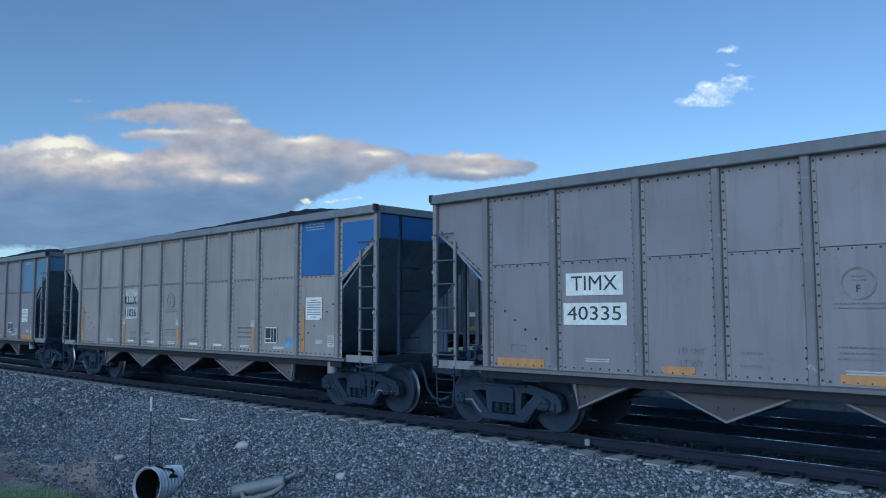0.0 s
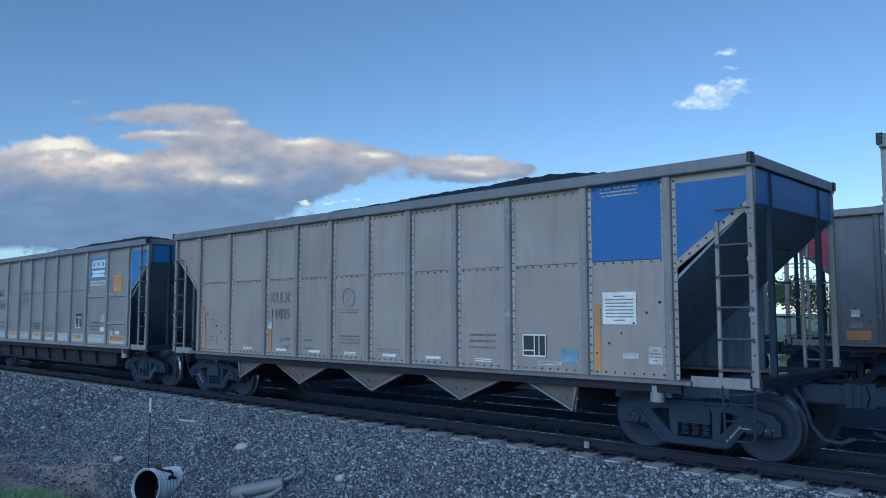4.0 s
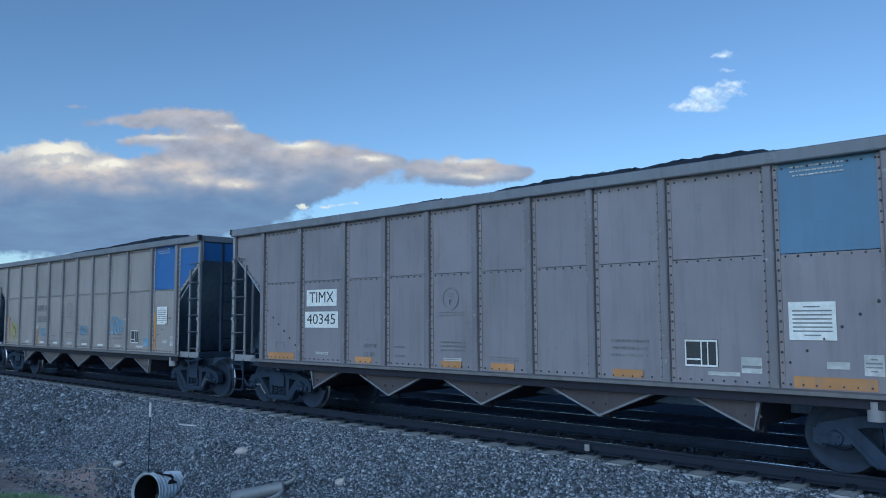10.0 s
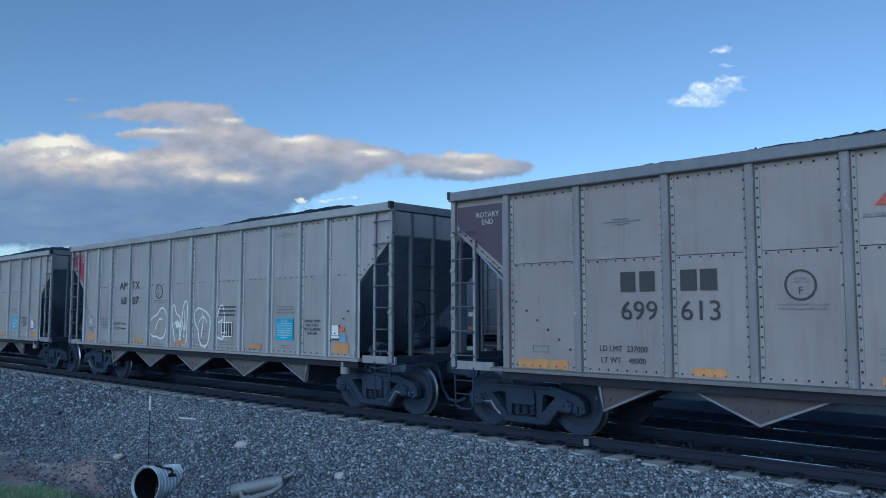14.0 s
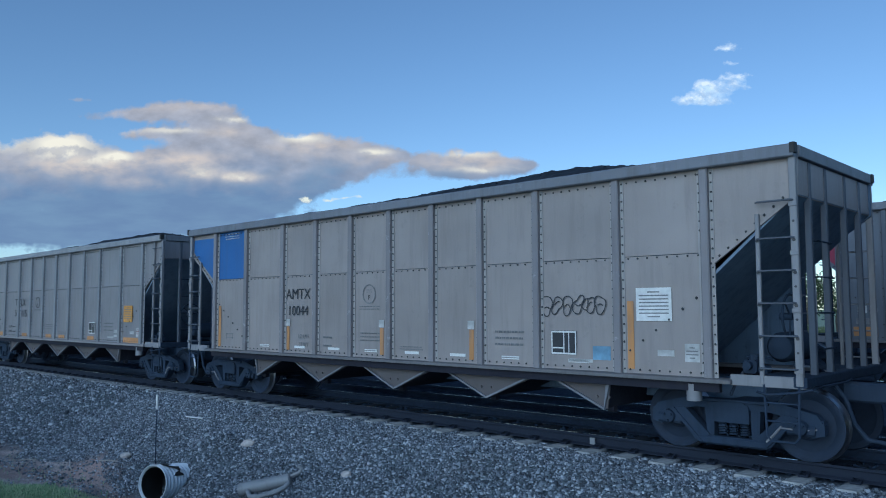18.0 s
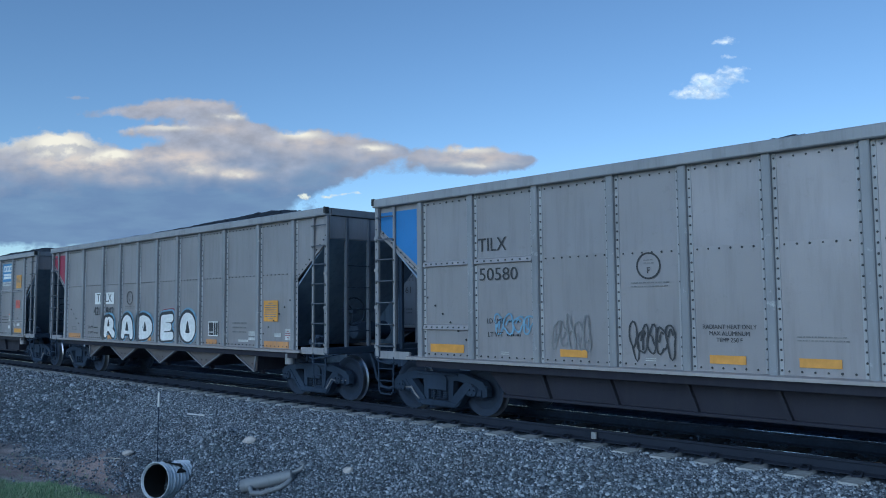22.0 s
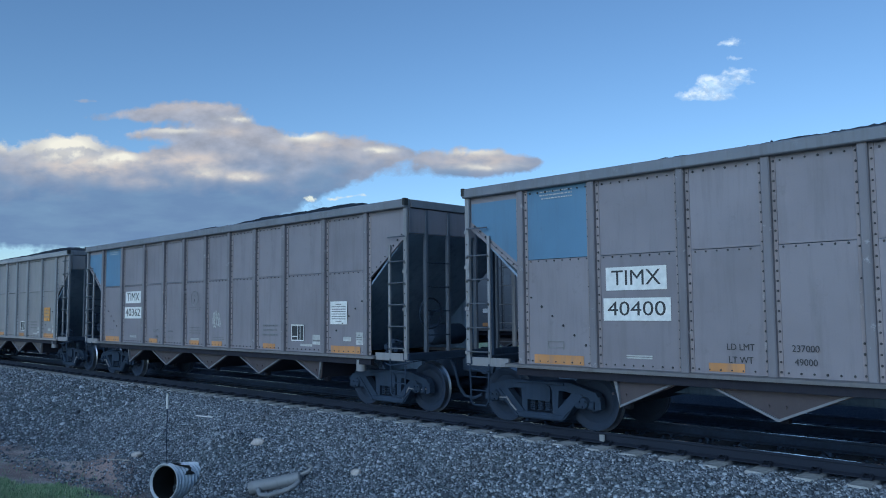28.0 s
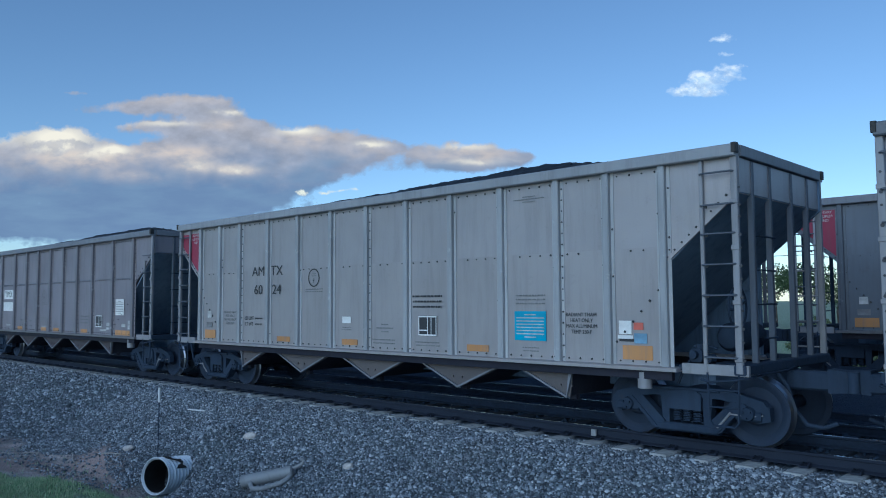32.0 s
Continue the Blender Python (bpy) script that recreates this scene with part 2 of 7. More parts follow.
# ---- mesh building ----
class Shape:
    """Collects vertices and faces of one part."""
    def __init__(self):
        self.v, self.f = [], []

    def add(self, verts, faces):
        n = len(self.v)
        self.v += [tuple(p) for p in verts]
        self.f += [tuple(n + i for i in f) for f in faces]
        return self

    def sweep(self, ring, a, b, axis):
        """A closed outline (two coordinates each) drawn along an axis from a to b, capped."""
        def at(p, q):
            return {"x": (q, p[0], p[1]), "y": (p[0], q, p[1]), "z": (p[0], p[1], q)}[axis]
        n = len(ring)
        return self.add([at(p, a) for p in ring] + [at(p, b) for p in ring],
                        [(i, (i + 1) % n, n + (i + 1) % n, n + i) for i in range(n)] + [tuple(range(n))[::-1], tuple(range(n, 2 * n))])

    def box(self, x0, x1, y0, y1, z0, z1, c=0.008):
        """A box with its long edges eased."""
        d = (x1 - x0, y1 - y0, z1 - z0)
        axis = "xyz"[d.index(max(d))]
        lo, hi = {"x": ((y0, z0), (y1, z1)), "y": ((x0, z0), (x1, z1)), "z": ((x0, y0), (x1, y1))}[axis]
        c = min(c, (hi[0] - lo[0]) * 0.3, (hi[1] - lo[1]) * 0.3)
        ring = [(lo[0] + c, lo[1]), (hi[0] - c, lo[1]), (hi[0], lo[1] + c), (hi[0], hi[1] - c), (hi[0] - c, hi[1]), (lo[0] + c, hi[1]), (lo[0], hi[1] - c), (lo[0], lo[1] + c)]
        return self.sweep(ring, *{"x": (x0, x1), "y": (y0, y1), "z": (z0, z1)}[axis], axis)

    def round(self, centre, r, a, b, axis, n=16, r2=None):
        ring = [(centre[0] + r * math.cos(2 * math.pi * i / n), centre[1] + r * math.sin(2 * math.pi * i / n)) for i in range(n)]
        if r2 is None:
            return self.sweep(ring, a, b, axis)
        return self.lathe(centre, [(a, r), (b, r2)], axis, n)

    def lathe(self, centre, prof, axis, n=24, closed=True):
        """Rings of (place along the axis, radius)."""
        vs, fs = [], []
        for q, r in prof:
            for i in range(n):
                u, w = centre[0] + r * math.cos(2 * math.pi * i / n), centre[1] + r * math.sin(2 * math.pi * i / n)
                vs.append({"x": (q, u, w), "y": (u, q, w), "z": (u, w, q)}[axis])
        for k in range(len(prof) - 1):
            for i in range(n):
                fs.append((k * n + i, k * n + (i + 1) % n, (k + 1) * n + (i + 1) % n, (k + 1) * n + i))
        if closed:
            fs += [tuple(range(n))[::-1], tuple(range((len(prof) - 1) * n, len(prof) * n))]
        return self.add(vs, fs)

    def tube(self, path, r, n=6):
        """A bent rod along points."""
        path = [Vector(p) for p in path]
        vs, fs = [], []
        for k, p in enumerate(path):
            d = (path[min(k + 1, len(path) - 1)] - path[max(k - 1, 0)]).normalized()
            s = d.cross(Vector((0, 1, 0)) if abs(d.y) < 0.9 else Vector((1, 0, 0))).normalized()
            u = s.cross(d)
            vs += [p + r * (math.cos(2 * math.pi * i / n) * s + math.sin(2 * math.pi * i / n) * u) for i in range(n)]
        for k in range(len(path) - 1):
            fs += [(k * n + i, k * n + (i + 1) % n, (k + 1) * n + (i + 1) % n, (k + 1) * n + i) for i in range(n)]
        fs += [tuple(range(n)), tuple(range(len(vs) - n, len(vs)))]
        return self.add(vs, fs)

    def mesh(self, name, *mats, smooth=True, sort=None):
        me = bpy.data.meshes.new(name)
        me.from_pydata(self.v, [], self.f)
        bm = bmesh.new()
        bm.from_mesh(me)
        bmesh.ops.recalc_face_normals(bm, faces=bm.faces)
        bm.to_mesh(me), bm.free()
        for m in mats:
            me.materials.append(m)
        if sort:
            for p in me.polygons:
                p.material_index = sort(p)
        if smooth:
            me.polygons.foreach_set("use_smooth", [True] * len(me.polygons))
            me.set_sharp_from_angle(angle=radians(32))
        return me


MESHES = {}


def kept(key, make, *mats):
    """One mesh for each shape and material, made once and shared."""
    k = (key, tuple(m.name for m in mats))
    if k not in MESHES:
        if key in MESHES:
            me = MESHES[key].copy()
            me.materials.clear()
            for m in mats:
                me.materials.append(m)
            MESHES[k] = me
        else:
            MESHES[key] = MESHES[k] = make().mesh(key, *mats)
    return MESHES[k]


def put(name, me, parent, at=None, label=""):
    ob = new(name, me)
    ob.parent = parent
    if at is not None:
        ob.matrix_basis = at if isinstance(at, Matrix) else Matrix.Translation(at)
    return tagged(ob, label) if label else ob


def thing(name, label, category, group=""):
    return tagged(new(name), label, category, group)


# ---- hopper cars: sizes in metres, x along the car, z from the rail top ----
FACE = -1.52            # outer face of the side sheets
RIB_OUT = -1.60
SILL_Z, SHEET_LO, SEAM, SHEET_HI, CHORD_HI = 0.97, 1.06, 2.70, 3.81, 3.97
PITCH = 16.18
KINDS = {
    "steel": dict(half=7.36, ribs=(-6.17, -4.83, -3.40, -2.24, -1.115, 0.0, 1.115, 2.24, 3.40, 4.83, 6.17), rib_w=0.115),
    "tub": dict(half=7.36, ribs=(-6.17, -4.96, -3.61, -2.25, -1.13, 0.0, 1.13, 2.25, 3.61, 4.96, 6.17), rib_w=0.115),
    "alu": dict(half=7.29, ribs=(-6.25, -5.35, -4.48, -3.34, -2.22, -1.10, 0.0, 1.10, 2.22, 3.34, 4.45, 5.33, 6.22), rib_w=0.105),
}
CUT_HI, CUT_LO = 3.34, 2.47


def side_sheet(x0, x1, z0, z1):
    """A slightly dished side sheet."""
    def make():
        s = Shape()
        nx, nz = 4, 4
        vs = []
        for j in range(nz + 1):
            for i in range(nx + 1):
                d = 0.016 * math.sin(math.pi * i / nx) * math.sin(math.pi * j / nz)
                vs.append((x0 + (x1 - x0) * i / nx, FACE + d, z0 + (z1 - z0) * j / nz))
        fs = [(j * (nx + 1) + i, j * (nx + 1) + i + 1, (j + 1) * (nx + 1) + i + 1, (j + 1) * (nx + 1) + i) for j in range(nz) for i in range(nx)]
        s.add(vs, fs)
        s.add([(x0, FACE + 0.03, z0), (x1, FACE + 0.03, z0), (x1, FACE + 0.03, z1), (x0, FACE + 0.03, z1)], [(0, 3, 2, 1)])
        return s
    return make


def far_side(cut):
    """The side that faces away: sheets and ribs in one piece."""
    def make():
        s, k = Shape(), KINDS[cut]
        for a, b in zip(k["ribs"], k["ribs"][1:]):
            s.box(a, b, FACE, FACE + 0.03, SHEET_LO, SHEET_HI, 0.003)
        for r in k["ribs"]:
            s.box(r - 0.057, r + 0.057, RIB_OUT, FACE, SHEET_LO - 0.05, SHEET_HI, 0.014)
        return s
    return make


def corner_sheet(xe, xr):
    """The end sheet, cut off below along the slope; xe at the corner, xr at the first rib."""
    def make():
        lo, hi = (xe, xr) if xe < xr else (xr, xe)
        ring = [(xr, SHEET_HI), (xe, SHEET_HI), (xe, CUT_HI), (xr, CUT_LO)]
        s = Shape().sweep(ring, FACE, FACE + 0.025, "y")
        # the folded edge along the cut
        d = Vector((xr - xe, 0, CUT_LO - CUT_HI)).normalized()
        nrm = Vector((-d.z, 0, d.x)) * (0.05 if xe < xr else -0.05)
        a, b = Vector((xe, 0, CUT_HI)), Vector((xr, 0, CUT_LO))
        ring = [(p.x, p.z) for p in (a, b, b + nrm, a + nrm)]
        return s.sweep(ring, FACE - 0.018, FACE - 0.001, "y")
    return make


def rib_shape(w):
    def make():
        h, e = w / 2, 0.014
        ring = [(-h, FACE), (-h, RIB_OUT + e), (-h + e, RIB_OUT), (h - e, RIB_OUT), (h, RIB_OUT + e), (h, FACE)]
        s = Shape().sweep(ring, SHEET_LO - 0.05, SHEET_HI, "z")
        # the bolted flange beside the web
        return s.box(h, h + 0.055, FACE - 0.012, FACE - 0.0005, SHEET_LO, SHEET_HI, 0.003)
    return make


def bolts(kind, dense, plain_bays=()):
    """Bolt heads along ribs, seam, top and the sloping floor inside."""
    def make():
        s = Shape()
        k = KINDS[kind]
        g = random.Random(5)

        def head(x, z, y=FACE - 0.006, r=0.015):
            r *= g.uniform(0.85, 1.2)
            vs = [(x + r * math.cos(a), y, z + r * math.sin(a)) for a in (0.5, 1.55, 2.6, 3.64, 4.7, 5.7)]
            vs += [(x + 0.6 * r * math.cos(a), y - 0.018, z + 0.6 * r * math.sin(a)) for a in (0.5, 1.55, 2.6, 3.64, 4.7, 5.7)]
            s.add(vs, [(i, (i + 1) % 6, 6 + (i + 1) % 6, 6 + i) for i in range(6)] + [(6, 7, 8, 9, 10, 11)])
        step = 0.125 if dense else 0.17
        edges = (-k["half"],) + k["ribs"] + (k["half"],)
        for i, r in enumerate(k["ribs"]):
            z = SHEET_LO + 0.06
            while z < SHEET_HI - 0.03:
                for sx in (-1, 1):
                    if (dense and (sx > 0 or i % 3 != 1 or z > 2.9 or z < 1.5)) or (not dense and i % 4 == 2 and sx > 0) or g.random() < 0.10:
                        head(r + sx * (k["rib_w"] / 2 + 0.028), z, FACE - 0.012)
                z += step
        for bay, (a, b) in enumerate(zip(edges[1:-2], edges[2:-1]), 1):
            x = a + 0.17
            while x < b - 0.10:
                head(x, SHEET_HI - 0.06, r=0.015)
                if bay not in plain_bays and (dense or g.random() < 0.6):
                    head(x, SEAM - 0.035, r=0.014)
                head(x, SHEET_LO + 0.05, r=0.015)
                x += 0.15 if dense else 0.2
        for sx in (-1, 1):
            a, b = sx * k["ribs"][-1], sx * k["ribs"][-2]
            for j in range(6):
                head(a + (b - a) * (0.12 + 0.15 * j), 2.10 - 0.145 * j, r=0.019)
            for j in range(9):
                f = (j + 0.5) / 9
                head(sx * (k["half"] - 0.12 - f * (k["half"] - k["ribs"][-1] - 0.12)), CUT_HI + 0.03 - f * (CUT_HI - CUT_LO), FACE - 0.018, 0.017)
        return s
    return make


def coal_mound(seed):
    def make():
        s = Shape()
        nx, ny = 200, 22
        g = np.random.RandomState(seed)
        peak, top = 2.9 + g.uniform(-0.6, 0.6), 0.610 + g.uniform(-0.06, 0.02)
        vs = []
        for i in range(nx + 1):
            x = -7.15 + 14.3 * i / nx
            ridge = top - 0.019 * (peak - x) if x < peak else top - 0.060 * (x - peak) ** 1.7
            ridge = max(0.08, (ridge + 0.05 * noise.noise((x * 0.5, seed * 3.1, 0.0)))) * (1 - (abs(x) / 7.15) ** 12)
            for j in range(ny + 1):
                y = -1.46 + 2.92 * j / ny
                h = 3.80 + ridge * (1 - (abs(y) / 1.46) ** 1.4)
                h += 0.025 * noise.noise((x * 2.3, y * 2.3, seed)) + 0.045 * noise.noise((x * 11, y * 11, seed + 3.3))
                vs.append((x, y, h))
        fs = [(i * (ny + 1) + j, (i + 1) * (ny + 1) + j, (i + 1) * (ny + 1) + j + 1, i * (ny + 1) + j + 1) for i in range(nx) for j in range(ny)]
        s.add(vs, fs)
        # loose lumps on the crest
        for _ in range(420):
            x, y = g.uniform(-6.6, 6.6), g.uniform(-1.1, 1.1)
            i, j = int((x + 7.15) / 14.3 * nx), int((y + 1.46) / 2.92 * ny)
            z = vs[i * (ny + 1) + j][2]
            r = g.uniform(0.012, 0.036)
            o = [(x + r * a, y + r * b, z + r * c) for a, b, c in ((1, 0, 0.1), (-0.9, 0.3, 0), (0, 1, 0.2), (0.2, -1, 0), (0, 0.1, 0.9), (0, 0, -0.8))]
            s.add(o, [(0, 2, 4), (2, 1, 4), (1, 3, 4), (3, 0, 4), (2, 0, 5), (1, 2, 5), (3, 1, 5), (0, 3, 5)])
        return s
    return make


def chute(lo_x, hi_x, tip):
    """The front plate of a discharge chute under the sill."""
    def make():
        z0, zt, w = SILL_Z + 0.005, 0.515, hi_x - lo_x
        s = Shape().sweep([(lo_x, z0), (hi_x, z0), (hi_x - 0.02 * w, z0 - 0.05), (tip + 0.04, zt), (tip - 0.04, zt), (lo_x + 0.02 * w, z0 - 0.05)], -1.40, -1.375, "y")
        for q in (-0.16, 0.10):
            s.round((tip + q * 0.8, 0.68), 0.020, -1.425, -1.40, "y", 6)
        return s
    return make


def chute_doors(lo_x, hi_x, tip):
    """The sloping doors behind the front plate, with the gate's latch below the tip."""
    def make():
        z0, zt, w = SILL_Z + 0.003, 0.53, hi_x - lo_x
        s = Shape().sweep([(lo_x + 0.03 * w, z0), (hi_x - 0.03 * w, z0), (tip + 0.03, zt), (tip - 0.03, zt)], -1.372, 1.38, "y")
        return s.box(tip - 0.06, tip + 0.05, -1.25, -1.15, 0.45, 0.54, 0.02)
    return make


def chute_rim(lo_x, hi_x, tip):
    def make():
        z0, zt, w = SILL_Z - 0.01, 0.495, 0.034
        return Shape().sweep([(lo_x, z0), (tip, zt), (hi_x, z0), (hi_x - 0.07, z0), (tip, zt + w), (lo_x + 0.07, z0)], -1.445, -1.402, "y")
    return make


def tub():
    s = Shape()
    s.sweep([(-4.95, 0.96), (4.95, 0.96), (4.95, 0.50), (4.85, 0.46), (-4.45, 0.46)], -1.27, 1.27, "y")
    s.box(-4.5, 4.95, -1.345, -1.27, 0.44, 0.49)
    s.box(-4.5, 4.95, 1.27, 1.345, 0.44, 0.49)
    return s


def tub_gusset():
    s = Shape()
    return s.sweep([(-0.03, 0.95), (0.03, 0.95), (0.21, 0.49), (0.15, 0.49)], -1.35, -1.275, "y")


# trucks: local origin on the rail top below the kingpin
AXLE, WHEEL_R = 0.889, 0.457


def side_frame():
    """A cast truck frame: arched top, two raking members, columns round the spring window, journal jaws."""
    s = Shape()
    y0, y1 = -1.07, -0.93
    s.sweep([(-1.17, 0.50), (-1.08, 0.63), (-0.62, 0.745), (0.62, 0.745), (1.08, 0.63), (1.17, 0.50), (1.08, 0.47), (0.78, 0.56), (0.50, 0.615), (-0.50, 0.615), (-0.78, 0.56), (-1.08, 0.47)], y0, y1, "y")
    for sx in (-1, 1):
        s.sweep([(sx * 0.86, 0.585), (sx * 0.66, 0.60), (sx * 0.31, 0.26), (sx * 0.44, 0.14), (sx * 0.52, 0.18)], y0 - 0.015, y1, "y")
        s.sweep([(sx * 0.38, 0.63), (sx * 0.25, 0.63), (sx * 0.255, 0.24), (sx * 0.355, 0.24)], y0 + 0.015, y1, "y")
        s.sweep([(sx * 1.16, 0.56), (sx * 0.66, 0.60), (sx * 0.70, 0.40), (sx * 0.78, 0.36), (sx * 0.80, 0.47), (sx * 0.98, 0.47), (sx * 1.02, 0.34), (sx * 1.17, 0.38)], y0 + 0.01, y1 - 0.01, "y")
        s.sweep([(sx * 0.40, 0.155), (sx * 0.46, 0.165), (sx * 0.88, 0.565), (sx * 0.82, 0.585)], y0 - 0.035, y0 - 0.012, "y")
        s.box(sx * 0.89 - 0.17, sx * 0.89 + 0.17, y0 - 0.03, y1, 0.36, 0.50, 0.03)
    s.box(-0.46, 0.46, y0 - 0.025, y1, 0.13, 0.245, 0.025)
    s.box(-0.50, 0.50, y0 - 0.03, y0 + 0.02, 0.70, 0.745, 0.012)
    s.sweep([(-0.25, 0.47), (0.25, 0.47), (0.22, 0.60), (-0.22, 0.60)], y0 + 0.03, y1, "y")
    return s


def brake_lever():
    """The worn brake rod that reaches out beside the truck."""
    s = Shape()
    s.tube([(0.46, -1.09, 0.24), (0.56, -1.11, 0.34), (0.66, -1.11, 0.46)], 0.016, 6)
    return s.tube([(0.64, -1.11, 0.44), (0.92, -1.11, 0.43), (1.08, -1.07, 0.45)], 0.011, 6)


def bolster():
    s = Shape()
    s.sweep([(-0.24, 0.44), (0.24, 0.44), (0.24, 0.66), (0.14, 0.72), (-0.14, 0.72), (-0.24, 0.66)], -1.10, 1.10, "y")
    s.round((0, 0), 0.20, 0.70, 0.90, "z", 14)
    return s


def spring():
    s = Shape()
    return s.tube([(0.056 * math.cos(a * math.pi / 4), 0.056 * math.sin(a * math.pi / 4), 0.265 + 0.0042 * a) for a in range(44)], 0.013, 5)


def bearing_cap():
    s = Shape()
    s.lathe((0, 0), [(-1.15, 0.05), (-1.14, 0.085), (-1.08, 0.10), (-0.92, 0.115), (-0.90, 0.115)], "y", 14)
    for i in range(3):
        a = 2.1 * i + 0.5
        s.round((0.055 * math.cos(a), 0.055 * math.sin(a)), 0.016, -1.175, -1.13, "y", 6)
    return s


def wheelset():
    s = Shape()
    for sy in (-1, 1):
        p = [(0.79, 0.18), (0.79, 0.10), (0.83, 0.11), (0.83, 0.16), (0.80, 0.19), (0.785, 0.33), (0.815, 0.385), (0.825, 0.43), (0.822, 0.452), (0.80, 0.457), (0.735, 0.462), (0.70, 0.488), (0.685, 0.480), (0.69, 0.40), (0.72, 0.36), (0.74, 0.20), (0.73, 0.11)]
        s.lathe((0, 0), [(sy * q, r) for q, r in p], "y", 40, closed=False)
    s.round((0, 0), 0.085, -0.93, 0.93, "y", 14)
    return s


def wheel_sort(p):
    c = p.center
    r = math.hypot(c.x, c.z)
    return 1 if r > 0.440 and 0.70 < abs(c.y) < 0.8245 else 0


def make_truck(car, x, at_end):
    truck = put("truck", kept("bolster", bolster, DARK_STEEL), car, (x, 0, 0))
    for sy in (1, -1):
        put("side_frame", kept("side_frame", side_frame, DARK_STEEL), truck, pose(0, 0, 0, 0, 0, 0 if sy == 1 else 180))
        for dx in (-0.15, 0.0, 0.15) if sy == 1 else ():
            put("spring", kept("spring", spring, DARK_STEEL), truck, (dx, -1.0, 0))
        for dx in (-AXLE, AXLE):
            put("bearing_cap", kept("bearing_cap", bearing_cap, DARK_STEEL), truck, pose(dx, 0, WHEEL_R, 0, 0, 0 if sy == 1 else 180))
    put("brake_lever", kept("brake_lever", brake_lever, LADDER), truck, pose(0, 0, 0) if at_end > 0 else Matrix.Diagonal((-1, 1, 1, 1)))
    for dx in (-AXLE, AXLE):
        if "wheelset" not in MESHES:
            MESHES["wheelset"] = wheelset().mesh("wheelset", WHEEL, WHEEL_RIM, sort=wheel_sort)
        w = put("wheelset", MESHES["wheelset"], truck)
        w.matrix_parent_inverse = Matrix.Translation((dx, 0, WHEEL_R))
        WHEELS.append(w)
    return truck


WHEELS = []


def ladder_stiles(xa, xb, z0, z1a, z1b):
    """Two upright angle bars; xa at the corner, xb inboard."""
    def make():
        s = Shape()
        s.box(xa - 0.044, xa + 0.044, FACE - 0.075, FACE - 0.01, z0, z1a)
        s.box(xb - 0.026, xb + 0.026, FACE - 0.06, FACE - 0.015, z0, z1b)
        for z in (z0 + 0.15, 1.9, 2.6, 3.2):
            s.box(xa - 0.050, xa + 0.050, FACE - 0.09, FACE - 0.07, z, z + 0.06)
        return s
    return make


def stile_bolts(xa, xb, zs):
    """Dark bolt heads that hold the rungs to the stiles."""
    def make():
        s = Shape()
        for z in zs:
            s.round((xa, z - 0.03), 0.022, FACE - 0.088, FACE - 0.074, "y", 6)
            s.round((xa, z + 0.20), 0.016, FACE - 0.084, FACE - 0.074, "y", 6)
            s.round((xb, z - 0.02), 0.020, FACE - 0.072, FACE - 0.059, "y", 6)
        return s
    return make


def rung_shape(length):
    def make():
        s = Shape()
        s.tube([(0, -0.005, 0), (0.03, -0.05, 0), (length - 0.03, -0.05, 0), (length, -0.005, 0)], 0.013)
        return s
    return make


def rung_row(length, zs):
    def make():
        s = Shape()
        for z in zs:
            s.tube([(0, -0.005, z), (0.03, -0.05, z), (length - 0.03, -0.05, z), (length, -0.005, z)], 0.013)
        return s
    return make


def coupler():
    s = Shape()
    s.box(0, 0.62, -0.11, 0.11, 0.72, 0.98, 0.03)
    s.sweep([(0.60, 0.70), (0.86, 0.72), (0.90, 0.86), (0.86, 1.00), (0.60, 1.02)], -0.17, 0.10, "y")
    s.round((0.80, 0.13), 0.075, 0.72, 1.0, "z", 12)
    return s


def end_sill():
    s = Shape()
    s.box(-0.12, 0.04, -1.58, 1.58, 1.00, 1.13, 0.015)
    s.box(-0.95, 0.0, -0.30, 0.30, 0.62, 1.05, 0.03)
    s.box(-0.90, -0.10, -1.52, -1.44, 1.02, 1.10)
    s.box(-0.90, -0.10, 1.44, 1.52, 1.02, 1.10)
    return s


def slope_sheet():
    """The sloping end floor of the hold, seen through the open end bay; x towards the car's end."""
    s = Shape()
    return s.sweep([(-0.02, 3.36), (0.03, 3.36), (-2.55, 1.05), (-2.62, 1.05)], -1.50, 1.50, "y")


def end_colour(xe, xr):
    """The coloured field on a corner panel, inside its border."""
    def make():
        d = 1 if xr > xe else -1
        ring = [(xr - d * 0.09, SHEET_HI - 0.10), (xe + d * 0.10, SHEET_HI - 0.10), (xe + d * 0.10, CUT_HI + 0.06), (xr - d * 0.09, CUT_LO + 0.19)]
        return Shape().sweep(ring, FACE - 0.004, FACE - 0.0005, "y")
    return make


def brake_wheel():
    s = Shape()
    ring = [(0.30 * math.cos(a * math.pi / 10), 0, 0.30 * math.sin(a * math.pi / 10)) for a in range(21)]
    s.tube([(0.02, p[0], p[2]) for p in ring], 0.018)
    for a in (0.3, 2.4, 4.5):
        s.tube([(0.02, 0, 0), (0.02, 0.30 * math.cos(a), 0.30 * math.sin(a))], 0.014)
    s.round((0, 0), 0.05, -0.12, 0.05, "x", 10)
    return s


def air_hose():
    s = Shape()
    return s.tube([(0, -0.45, 0.95), (0.12, -0.46, 0.80), (0.22, -0.46, 0.48), (0.36, -0.44, 0.30), (0.55, -0.40, 0.27), (0.72, -0.36, 0.34)], 0.030, 8)


